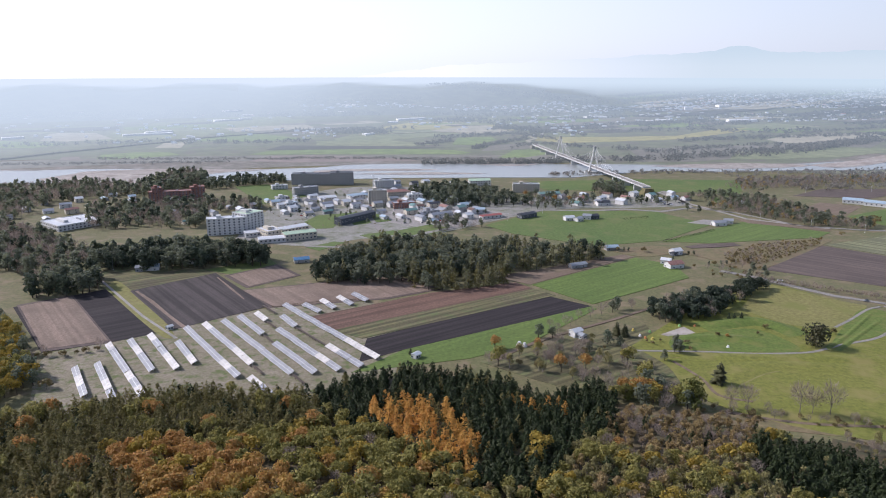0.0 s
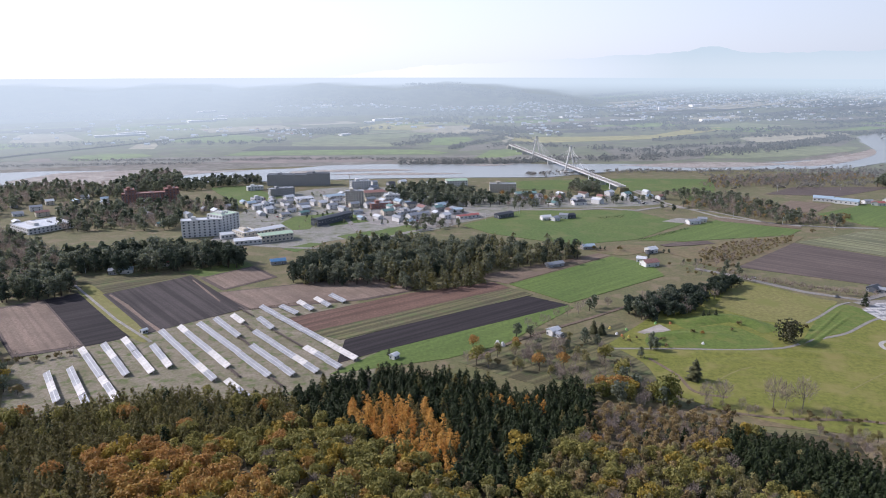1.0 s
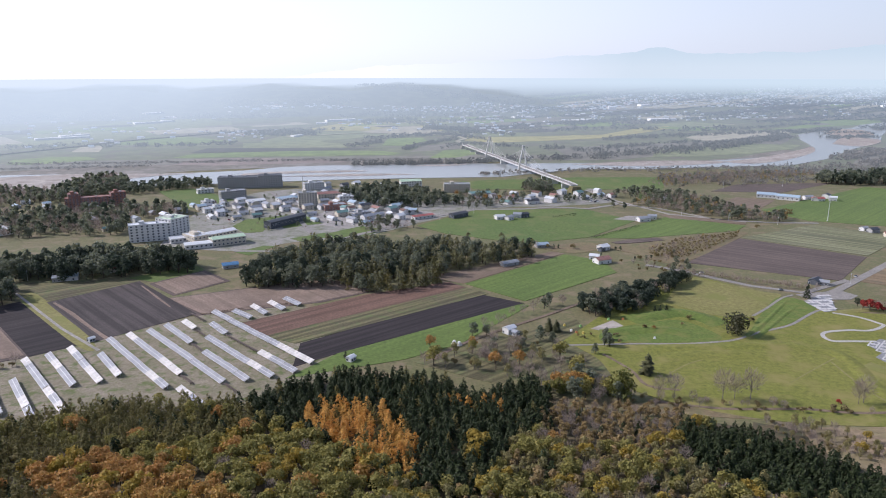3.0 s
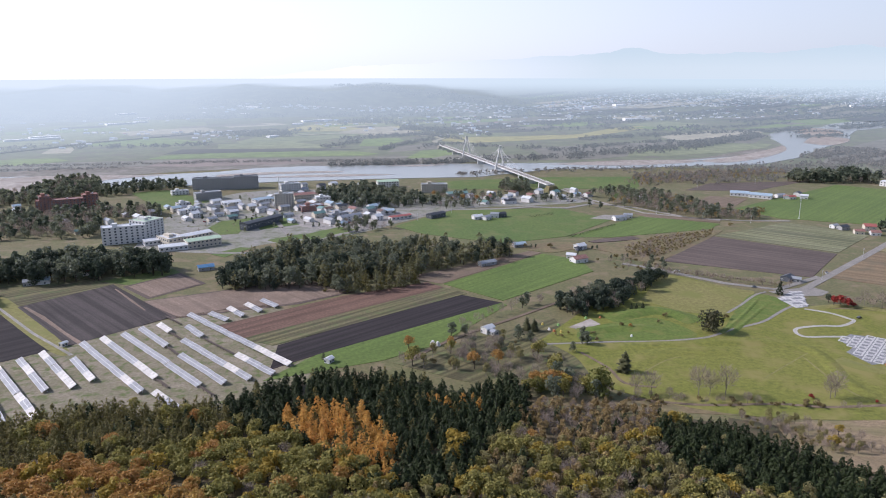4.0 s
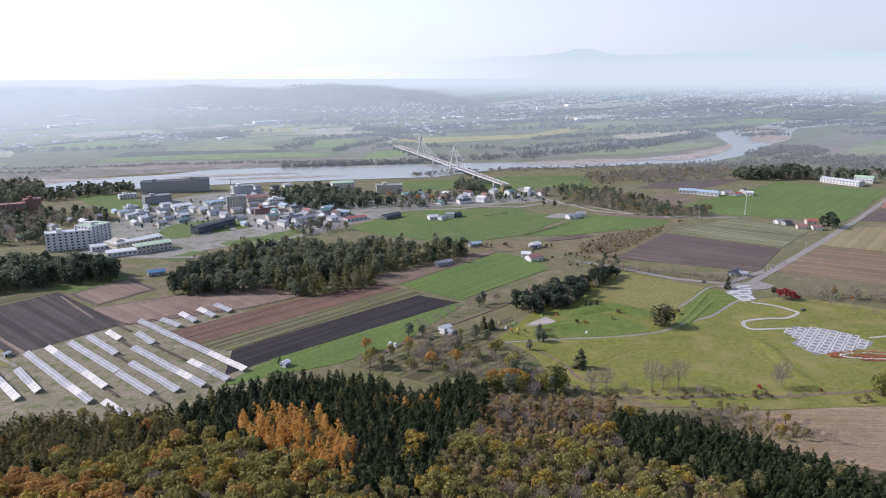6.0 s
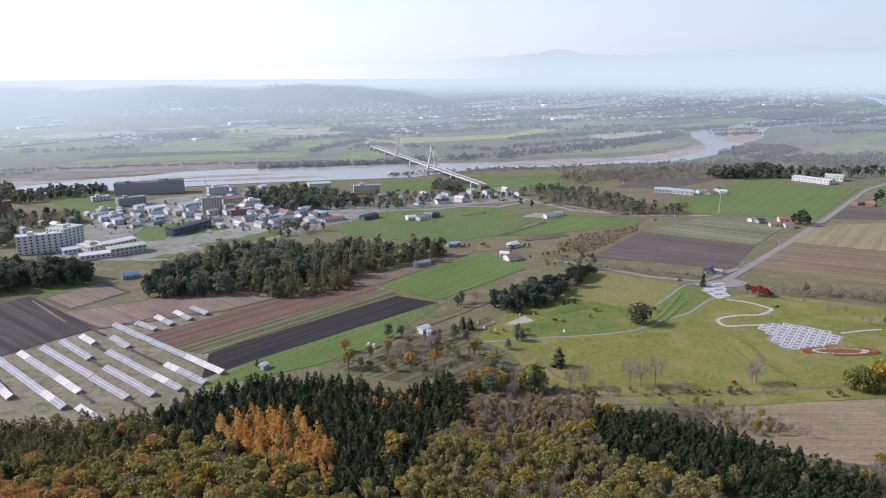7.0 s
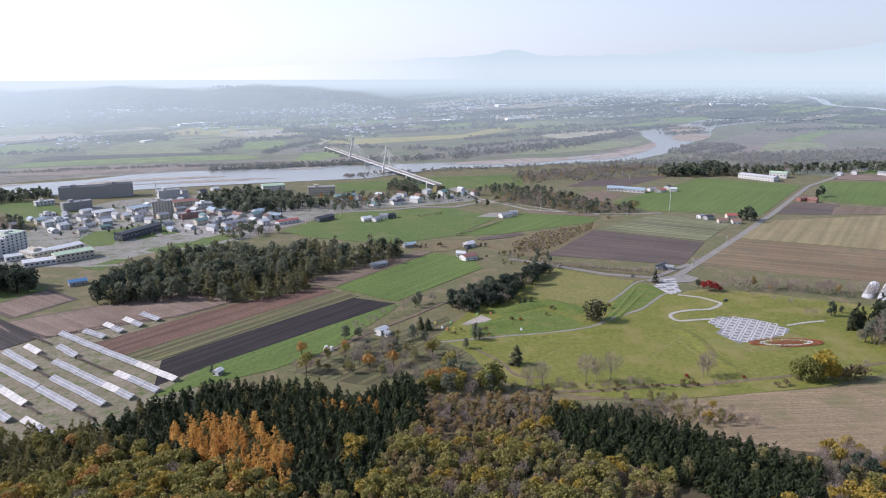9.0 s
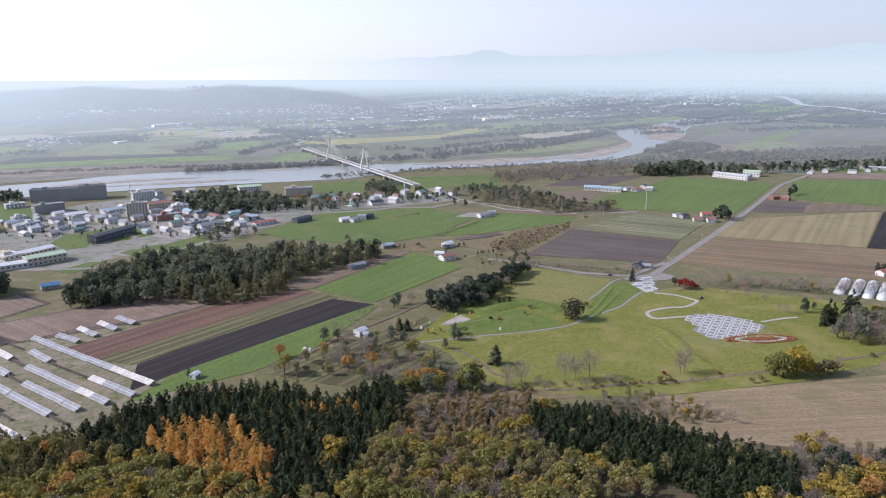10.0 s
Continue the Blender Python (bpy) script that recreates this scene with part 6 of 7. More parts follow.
for pts, h_, w_, k in (([(253, 434), (272, 451), (294, 473), (315, 495), (324, 505)], 0.5, 2.2, "lawn_c"), ([(258, 431), (277, 448), (303, 472), (325, 492)], 0.5, 2.2, "lawn_c"),
                       ([(184, 474), (206, 482), (226, 487), (240, 476), (248, 458)], 2.2, 10, "lawn_c"), ([(155, 450), (176, 453), (199, 453), (219, 442)], 1.4, 8, "lawn_c"),
                       ([(151, 419), (189, 420), (227, 418), (267, 417), (287, 412)], 0.8, 7, "lawn"), ([(281, 417), (296, 403), (296, 380), (288, 356), (288, 335), (289, 324)], 0.9, 6, "lawn"),
                       ([(159, 387), (195, 406), (225, 407), (258, 401)], 0.6, 9, "lawn"), ([(370, 373), (336, 359), (314, 366), (304, 382)], 0.7, 6, "lawn_b"), ([(346, 475), (381, 477), (413, 454), (442, 429)], 0.5, 4, "lawn_b")):
    ridge(smooth_line(pts, 5), h_, w_, M[k], "low grassy bank across the park lawn")
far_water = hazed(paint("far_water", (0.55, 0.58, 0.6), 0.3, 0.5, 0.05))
ribbon("backdrop_rail", [(-919, 1381), (-844, 1533), (-772, 1645), (-690, 1774), (-648, 1862), (-534, 1992), (-386, 2142), (-223, 2226)], 14, F_DARK, "dark railway bank across the far plain", 2.2, "railway")
ribbon("backdrop_road", [(219, 1720), (212, 1800), (240, 1860), (232, 1930), (150, 2000), (60, 2040), (-60, 2050), (-240, 1960)], 12, F_PALE, "pale road beyond the bridge", 1.6, "road")
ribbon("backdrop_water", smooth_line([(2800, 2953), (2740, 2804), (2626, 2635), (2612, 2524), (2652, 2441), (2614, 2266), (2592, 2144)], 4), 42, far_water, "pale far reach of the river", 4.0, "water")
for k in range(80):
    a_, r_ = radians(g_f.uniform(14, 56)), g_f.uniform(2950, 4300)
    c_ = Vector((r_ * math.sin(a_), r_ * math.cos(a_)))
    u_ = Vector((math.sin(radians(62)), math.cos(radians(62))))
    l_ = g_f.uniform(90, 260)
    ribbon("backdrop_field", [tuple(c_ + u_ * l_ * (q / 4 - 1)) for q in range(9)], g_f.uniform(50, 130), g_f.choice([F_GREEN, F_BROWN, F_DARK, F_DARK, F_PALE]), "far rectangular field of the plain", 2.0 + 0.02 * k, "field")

# mown and worn lines on the lawn
for pts, w_ in (([(142, 427), (182, 423), (222, 417), (265, 413)], 1.2), ([(140, 421), (178, 415), (218, 408), (241, 404)], 1.0), ([(169, 375), (194, 394), (220, 404)], 1.2), ([(285, 388), (281, 358), (281, 335), (287, 322)], 1.4), ([(294, 387), (290, 357), (291, 334), (301, 324)], 1.2),
                ([(241, 361), (270, 380), (295, 396)], 1.0), ([(367, 362), (359, 343), (351, 326)], 1.4), ([(348, 475), (390, 475), (422, 458)], 1.0), ([(247, 507), (285, 519), (318, 518)], 1.0)):
    ribbon("path", smooth_line(pts, 5), w_, M["lawn_b"], "faint worn track across the lawn", 0.245, "track")

# vineyard rows
vine_leaf = foliage("vine_twigs", (0.23, 0.185, 0.115), (0.28, 0.22, 0.14), None, 0.1)


# ------------------------------------------------------------------ far settlements and woods
def far_houses(pts_sets, seed=21):
    """Countless small houses and sheds of the far plain."""
    g = np.random.default_rng(seed)
    V, F, I = [], [], []
    for pts, n, wide in pts_sets:
        xs, ys = [p[0] for p in pts], [p[1] for p in pts]
        made = 0
        while made < n:
            p = (g.uniform(min(xs), max(xs)), g.uniform(min(ys), max(ys)))
            if not inside(p, pts):
                continue
            made += 1
            w, d, h = g.uniform(0.5, 1.3) * wide * (0.7 if wide > 15 else 1.0), g.uniform(5, 8), g.uniform(2.0, 4.0)
            a = g.uniform(-0.3, 0.3)
            z = ground_z(*p)
            o = len(V)
            c, s = math.cos(a), math.sin(a)
            for x, y, zz in ((-1, -1, 0), (1, -1, 0), (1, 1, 0), (-1, 1, 0), (-1, -1, 1), (1, -1, 1), (1, 1, 1), (-1, 1, 1), (-1, 0, 1.5), (1, 0, 1.5)):
                X, Y = x * w / 2, y * d / 2
                V.append((p[0] + X * c - Y * s, p[1] + X * s + Y * c, z + zz * h))
            k = g.choice(4, p=[0.12, 0.52, 0.24, 0.12])
            F += [(o, o + 1, o + 5, o + 4), (o + 2, o + 3, o + 7, o + 6), (o + 1, o + 2, o + 6, o + 9, o + 5), (o + 3, o, o + 4, o + 8, o + 7), (o + 4, o + 5, o + 9, o + 8), (o + 6, o + 7, o + 8, o + 9)]
            I += [0, 0, 0, 0, k, k]
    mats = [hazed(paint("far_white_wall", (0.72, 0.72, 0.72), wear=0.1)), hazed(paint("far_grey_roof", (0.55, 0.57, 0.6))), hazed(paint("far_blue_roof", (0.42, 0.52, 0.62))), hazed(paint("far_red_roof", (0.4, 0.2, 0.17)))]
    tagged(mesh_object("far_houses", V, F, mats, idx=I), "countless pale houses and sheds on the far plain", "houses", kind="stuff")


far_houses([
    ([(692, 3081), (1298, 3798), (1903, 3682), (2860, 3340), (2500, 2908), (1849, 3031), (1468, 3100), (1040, 3034), (722, 2990)], 1300, 13),
    ([(2058, 3856), (3026, 3546), (3846, 2908), (3479, 2621), (2697, 3152), (2001, 3425)], 1100, 16),
    ([(-42, 3108), (458, 3192), (748, 3097), (637, 2833), (284, 2979), (-42, 2977)], 160, 12),
    ([(-642, 3109), (-90, 3115), (-42, 3005), (-567, 2937)], 50, 14),
    ([(-157, 2607), (405, 2830), (713, 2761), (683, 2335), (304, 2122), (-32, 2098)], 80, 14),
    ([(-454, 2093), (-302, 2220), (-239, 1957), (-387, 1834)], 24, 12),
    ([(-909, 2167), (-824, 2305), (-520, 1941), (-650, 1703)], 12, 14),
    ([(236, 2133), (456, 2273), (408, 1953), (238, 1880)], 20, 12),
    ([(833, 2940), (1538, 2964), (2014, 2858), (1817, 2573), (1051, 2439), (720, 2464)], 110, 14),
    ([(-1681, 2714), (-1193, 2831), (-623, 2985), (-443, 1959), (-810, 1735), (-1129, 1804)], 60, 14),
    ([(2250, 3032), (2581, 2977), (2357, 2711), (2120, 2815)], 60, 16),
])
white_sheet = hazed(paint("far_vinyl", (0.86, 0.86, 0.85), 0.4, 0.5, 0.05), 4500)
for ends, dp, hh in (
    ([(-838, 1993), (-782, 2046)], 14, 6), ([(-803, 2478), (-721, 2513)], 22, 5), ([(-162, 2525), (-62, 2591)], 18, 6), ([(-430, 2880), (-356, 2884)], 20, 5), ([(1217, 3169), (1272, 3184)], 30, 12),
    ([(1021, 3037), (1054, 3030)], 30, 16), ([(530, 2646), (610, 2690)], 24, 5), ([(-877, 2859), (-824, 2922)], 20, 5), ([(-736, 2565), (-696, 2585)], 18, 5), ([(-216, 1954), (-194, 1983)], 14, 5),
    ([(720, 2464), (798, 2510)], 24, 5), ([(980, 2451), (1083, 2463)], 24, 8), ([(2178, 2872), (2300, 2871)], 24, 8), ([(-1147, 1833), (-1106, 1863)], 14, 5), ([(-874, 1926), (-761, 1993)], 14, 5), ([(-794, 2465), (-717, 2519)], 20, 5),
    ([(-192, 2413), (-157, 2413)], 16, 5), ([(-783, 2759), (-739, 2759)], 18, 5), ([(-444, 3051), (-372, 3012)], 18, 5), ([(535, 2671), (606, 2654)], 18, 6), ([(688, 2480), (751, 2436)], 16, 5), ([(753, 2759), (808, 2746)], 18, 6), ([(414, 2572), (454, 2563)], 18, 5)):
    a_, b_2 = Vector(ends[0]), Vector(ends[1])
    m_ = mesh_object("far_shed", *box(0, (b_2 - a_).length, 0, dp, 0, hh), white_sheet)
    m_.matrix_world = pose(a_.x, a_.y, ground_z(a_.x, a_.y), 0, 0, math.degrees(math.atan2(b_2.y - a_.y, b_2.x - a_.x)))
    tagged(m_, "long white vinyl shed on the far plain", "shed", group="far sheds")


def far_woods(belts, leaf, label, seed=31):
    """Belts of far trees: many small rounded clumps, joined."""
    g = np.random.default_rng(seed)
    P = []
    for pts, width, gap, hgt in belts:
        for a, b in zip(pts, pts[1:]):
            n = max(1, int(math.dist(a, b) / gap))
            for i in range(n):
                u = g.uniform()
                x, y = a[0] + (b[0] - a[0]) * u + g.normal(0, width * 0.3), a[1] + (b[1] - a[1]) * u + g.normal(0, width)
                P.append((x, y, hgt * g.uniform(0.6, 1.15)))
    VS, FS, off = [], [], 0
    for x, y, h in P:
        n = 14
        D = g.normal(0, 1, (n, 3))
        D /= np.linalg.norm(D, axis=1)[:, None]
        Q = D * np.array([h * 0.6, h * 0.5, h * 0.42]) * g.uniform(0.5, 1.05, n)[:, None] + np.array([x, y, ground_z(x, y) + h * 0.42])
        v, f = sprays(Q, D, h * 0.22, g, 1.2)
        VS.append(v)
        FS.append(f + off)
        off += len(v)
    tagged(new("far_woods", tri_mesh("far_woods", np.vstack(VS), np.vstack(FS), [leaf])), label, "trees", kind="stuff")


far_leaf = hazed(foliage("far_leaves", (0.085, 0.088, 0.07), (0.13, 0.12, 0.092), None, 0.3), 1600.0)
# the river willows carry the painted haze glow as well
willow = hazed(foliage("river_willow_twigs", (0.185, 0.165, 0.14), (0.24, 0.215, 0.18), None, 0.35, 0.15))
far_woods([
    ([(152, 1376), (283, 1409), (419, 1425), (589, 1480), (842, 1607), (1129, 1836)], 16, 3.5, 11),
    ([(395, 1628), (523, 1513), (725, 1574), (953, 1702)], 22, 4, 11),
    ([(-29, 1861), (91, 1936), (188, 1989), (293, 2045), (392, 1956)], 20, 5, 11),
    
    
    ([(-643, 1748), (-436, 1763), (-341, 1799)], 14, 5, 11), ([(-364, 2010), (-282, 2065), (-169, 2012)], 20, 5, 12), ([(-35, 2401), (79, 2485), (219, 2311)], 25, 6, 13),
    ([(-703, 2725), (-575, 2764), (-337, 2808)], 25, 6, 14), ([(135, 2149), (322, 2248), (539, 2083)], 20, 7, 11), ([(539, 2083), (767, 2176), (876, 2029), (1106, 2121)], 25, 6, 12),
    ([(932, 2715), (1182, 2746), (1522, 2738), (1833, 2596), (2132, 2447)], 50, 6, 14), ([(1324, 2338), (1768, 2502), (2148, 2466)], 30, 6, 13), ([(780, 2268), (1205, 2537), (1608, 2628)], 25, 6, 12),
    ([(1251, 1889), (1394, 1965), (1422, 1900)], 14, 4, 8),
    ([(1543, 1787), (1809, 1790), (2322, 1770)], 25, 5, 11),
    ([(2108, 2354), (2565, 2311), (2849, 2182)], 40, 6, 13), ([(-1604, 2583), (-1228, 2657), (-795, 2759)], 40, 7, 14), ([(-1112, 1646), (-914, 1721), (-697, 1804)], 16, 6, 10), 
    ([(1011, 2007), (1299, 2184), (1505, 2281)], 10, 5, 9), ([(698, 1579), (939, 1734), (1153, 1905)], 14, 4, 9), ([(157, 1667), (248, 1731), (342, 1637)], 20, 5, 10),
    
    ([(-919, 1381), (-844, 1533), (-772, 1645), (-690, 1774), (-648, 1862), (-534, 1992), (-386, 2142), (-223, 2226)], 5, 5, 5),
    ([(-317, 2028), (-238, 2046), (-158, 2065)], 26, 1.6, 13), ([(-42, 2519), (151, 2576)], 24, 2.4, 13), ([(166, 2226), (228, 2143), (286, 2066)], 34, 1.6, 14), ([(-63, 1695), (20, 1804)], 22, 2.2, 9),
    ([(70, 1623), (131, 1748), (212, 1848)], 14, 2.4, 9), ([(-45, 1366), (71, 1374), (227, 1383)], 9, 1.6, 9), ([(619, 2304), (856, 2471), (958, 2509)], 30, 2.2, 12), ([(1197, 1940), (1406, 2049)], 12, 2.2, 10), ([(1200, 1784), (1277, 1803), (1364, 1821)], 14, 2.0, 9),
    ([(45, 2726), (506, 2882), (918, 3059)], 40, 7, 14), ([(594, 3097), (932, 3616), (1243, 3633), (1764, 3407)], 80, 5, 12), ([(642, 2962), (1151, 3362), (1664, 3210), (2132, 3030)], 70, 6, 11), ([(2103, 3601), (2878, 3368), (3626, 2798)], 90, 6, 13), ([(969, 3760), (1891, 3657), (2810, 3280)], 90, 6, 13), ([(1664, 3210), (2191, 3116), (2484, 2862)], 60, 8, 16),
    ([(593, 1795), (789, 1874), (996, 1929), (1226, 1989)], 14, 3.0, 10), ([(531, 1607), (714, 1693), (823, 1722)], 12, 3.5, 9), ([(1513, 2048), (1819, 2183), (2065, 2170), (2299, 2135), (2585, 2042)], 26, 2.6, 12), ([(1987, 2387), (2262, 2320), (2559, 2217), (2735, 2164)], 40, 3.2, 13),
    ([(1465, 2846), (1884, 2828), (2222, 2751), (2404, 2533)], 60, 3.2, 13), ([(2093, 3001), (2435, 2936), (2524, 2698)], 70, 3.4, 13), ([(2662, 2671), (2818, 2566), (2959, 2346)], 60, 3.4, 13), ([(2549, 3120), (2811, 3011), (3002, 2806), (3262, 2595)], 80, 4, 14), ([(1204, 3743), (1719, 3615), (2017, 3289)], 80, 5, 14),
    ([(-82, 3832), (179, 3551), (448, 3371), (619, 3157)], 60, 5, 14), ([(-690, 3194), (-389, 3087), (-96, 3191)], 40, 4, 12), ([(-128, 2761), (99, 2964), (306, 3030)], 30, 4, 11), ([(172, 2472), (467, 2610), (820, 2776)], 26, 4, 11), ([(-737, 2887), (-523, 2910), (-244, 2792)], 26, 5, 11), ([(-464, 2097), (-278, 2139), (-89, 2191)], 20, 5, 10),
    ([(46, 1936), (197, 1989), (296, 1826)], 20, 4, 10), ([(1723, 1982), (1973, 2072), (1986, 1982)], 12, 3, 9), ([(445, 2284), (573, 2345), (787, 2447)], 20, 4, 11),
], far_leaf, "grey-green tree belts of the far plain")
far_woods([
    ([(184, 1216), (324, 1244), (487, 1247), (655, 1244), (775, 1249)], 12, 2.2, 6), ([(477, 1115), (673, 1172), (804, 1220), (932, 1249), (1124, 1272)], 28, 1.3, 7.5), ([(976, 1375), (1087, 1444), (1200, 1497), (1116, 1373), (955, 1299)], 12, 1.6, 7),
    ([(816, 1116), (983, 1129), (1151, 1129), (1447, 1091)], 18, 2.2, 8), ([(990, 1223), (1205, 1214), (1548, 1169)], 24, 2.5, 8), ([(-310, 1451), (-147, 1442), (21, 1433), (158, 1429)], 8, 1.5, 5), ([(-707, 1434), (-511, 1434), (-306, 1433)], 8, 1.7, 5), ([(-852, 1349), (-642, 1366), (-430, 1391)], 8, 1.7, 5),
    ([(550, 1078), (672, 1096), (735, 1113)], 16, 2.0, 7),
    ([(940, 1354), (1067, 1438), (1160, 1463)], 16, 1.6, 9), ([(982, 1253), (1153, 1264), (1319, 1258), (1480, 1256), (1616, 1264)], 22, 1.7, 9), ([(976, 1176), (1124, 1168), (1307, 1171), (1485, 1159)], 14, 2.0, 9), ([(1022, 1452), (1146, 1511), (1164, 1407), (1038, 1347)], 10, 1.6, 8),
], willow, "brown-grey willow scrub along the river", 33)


# ------------------------------------------------------------------ paved court and flower bed of the park
tile_light = paint("pale_paving_slab", (0.56, 0.55, 0.54), 0.8, 0.3, 0.2)
tile_dark = paint("grey_paving_slab", (0.27, 0.275, 0.29), 0.8, 0.3, 0.3)


def make_court():
    o, r, b = Vector((343.5, 418.8)), Vector((374.2, 384.1)), Vector((318.3, 393.0))
    ux = (r - o).normalized()
    uy = Vector((ux.y, -ux.x))
    L, W = (r - o).length, abs((b - o).dot(uy)) + 9
    turn = math.degrees(math.atan2(ux.y, ux.x))
    outline = [(327, 411), (342, 421), (364, 408), (374, 383), (362, 374), (342, 373), (320, 371), (318, 392), (327, 398)]
    base = slab("pavement", outline, tile_dark, "square-patterned grey paved court on the park lawn", 0.30, "pavement")
    s = 6.4
    me_a = bpy.data.meshes.new("paving_tile")
    V, F = join(box(-2.85, 2.85, -2.85, -1.85, 0, 0.06), box(-2.85, 2.85, 1.85, 2.85, 0, 0.06), box(-2.85, -1.85, -1.85, 1.85, 0, 0.06), box(1.85, 2.85, -1.85, 1.85, 0, 0.06))
    me_a.from_pydata(V, [], F)
    me_a.materials.append(tile_light)
    for i in range(-3, 11):
        for j in range(-3, 9):
            p = o + ux * (i + 0.5) * s + uy * (j + 0.5) * s
            if inside((p.x, p.y), outline):
                t = new("paving_tile", me_a)
                t.parent = base
                t.matrix_world = pose(p.x, p.y, 0.31 + hill(p.x, p.y), 0, 0, turn)


make_court()


def make_entrance():
    """Pale slabs with grey joints and grey squares between them."""
    outline = [(338, 498), (358, 516), (369, 516), (350, 479), (339, 477)]
    base = slab("pavement", outline, tile_dark, "pale patterned paved entrance court", 0.4, "pavement")
    me = bpy.data.meshes.new("paving_tile")
    v, f = box(-1.7, 1.7, -1.7, 1.7, 0, 0.05)
    me.from_pydata(v, [], f)
    me.materials.append(tile_light)
    for i in range(12):
        for j in range(12):
            x, y = 336 + i * 3.9 + (j % 2) * 0.4, 476 + j * 3.9
            if inside((x, y), outline) and (i * 3 + j * 5) % 7 not in (0, 3):
                t = new("paving_tile", me)
                t.parent = base
                t.matrix_world = pose(x, y, 0.405 + hill(x, y), 0, 0, 8)


make_entrance()
red_flowers = foliage("red_flowers", (0.34, 0.09, 0.05), (0.40, 0.14, 0.08), (0.30, 0.16, 0.06), 0.2)
white_flowers = foliage("white_flowers", (0.62, 0.58, 0.55), (0.66, 0.62, 0.6), None, 0.1)


def make_flower_clock():
    a, b = Vector((326.8, 367.3)), Vector((374.9, 355.6))
    c, L = (a + b) / 2, (b - a).length
    e = new("flower_bed")
    e.matrix_world = pose(c.x, c.y, 0.1, 0, 0, math.degrees(math.atan2((b - a).y, (b - a).x)))
    tagged(e, "oval flower clock bed with red and white blooms", "flower bed")
    n, rx, ry = 48, L / 2, L * 0.13
    v, f = [], []
    for k in range(n):
        q = 2 * math.pi * k / n
        x, y = math.cos(q), math.sin(q)
        z = 0.9 + 0.5 * (y - 0.2)
        v += [(x * rx * 1.06, y * ry * 1.15, -0.3), (x * rx, y * ry, z), (x * rx * 0.86, y * ry * 0.8, z + 0.05)]
    m = len(v)
    v.append((0, 0, 0.8))
    for k in range(n):
        j = (k + 1) % n
        f += [(k * 3, j * 3, j * 3 + 1, k * 3 + 1), (k * 3 + 1, j * 3 + 1, j * 3 + 2, k * 3 + 2), (k * 3 + 2, j * 3 + 2, m)]
    part("bank", (v, f), M["lawn_b"], e)
    g = np.random.default_rng(3)
    for nm, mat, lo, hi, cnt, lab in (("red_planting", red_flowers, 0.78, 1.04, 900, "red bedding flowers"), ("white_planting", white_flowers, 0.6, 0.74, 420, "white flower ring"), ("inner_planting", red_flowers, 0.0, 0.5, 420, "reddish inner planting")):
        q, u = g.uniform(0, 6.283, cnt), np.sqrt(g.uniform(lo ** 2, hi ** 2, cnt))
        P = np.stack([np.cos(q) * u * rx, np.sin(q) * u * ry, 0.85 + 0.5 * (np.sin(q) * u - 0.2) * np.clip(u, 0.2, 1) + 0.2], 1)
        V, F = sprays(P, np.tile((0.0, 0.0, 1.0), (cnt, 1)), 0.55, g, 0.3)
        o = new(nm, tri_mesh(nm, V, F, [mat]))
        o.parent = e
        o["label"] = lab
        o["kind"] = "stuff"


make_flower_clock()

# ------------------------------------------------------------------ vinyl tunnels, vineyard, hedges, masts, cars
vinyl = paint("milky_vinyl", (0.66, 0.67, 0.68), 0.35, 0.5, 0.15)


def tunnel(a, b, r=4.0):
    a, b = Vector(a), Vector(b)
    L = (b - a).length
    e = new("vinyl_tunnel")
    e.matrix_world = pose(a.x, a.y, 0, 0, 0, math.degrees(math.atan2(b.y - a.y, b.x - a.x)))
    tagged(e, "milky white vinyl greenhouse tunnel with rounded ends", "greenhouse", group="vinyl tunnels")
    v, f, n, m = [], [], 10, 14
    prof = [(0, 0.02)] + [(r * 0.9 * (1 - math.cos(q * math.pi / 8)), math.sin(q * math.pi / 8)) for q in (1, 2, 3, 4)]
    prof += [(L * k / m, 1.0 - 0.02 * (k % 2)) for k in range(2, m - 1)]
    prof += [(L - x, s) for x, s in prof[4::-1]]
    for x, s in prof:
        for k in range(n + 1):
            q = math.pi * k / n
            v.append((x, math.cos(q) * r * s, math.sin(q) * r * 0.85 * s))
    for i in range(len(prof) - 1):
        for k in range(n):
            c = i * (n + 1) + k
            f.append((c, c + n + 1, c + n + 2, c + 1))
    part("cover", (v, f), vinyl, e)
    for i in range(1, 7):
        x = L * i / 7
        part("hoop", join(*[bar((x, math.cos(math.pi * k / 8) * r * 1.01, math.sin(math.pi * k / 8) * r * 0.865), (x, math.cos(math.pi * (k + 1) / 8) * r * 1.01, math.sin(math.pi * (k + 1) / 8) * r * 0.865), 0.08, 4) for k in range(8)]), steel, e)


for ends in ([(526, 452), (486, 423)], [(535, 445), (493, 415)], [(542, 438), (499, 407)], [(548, 430), (506, 400)], [(555, 423), (512, 392)]):
    tunnel(ends[0], ends[1], 4.3)


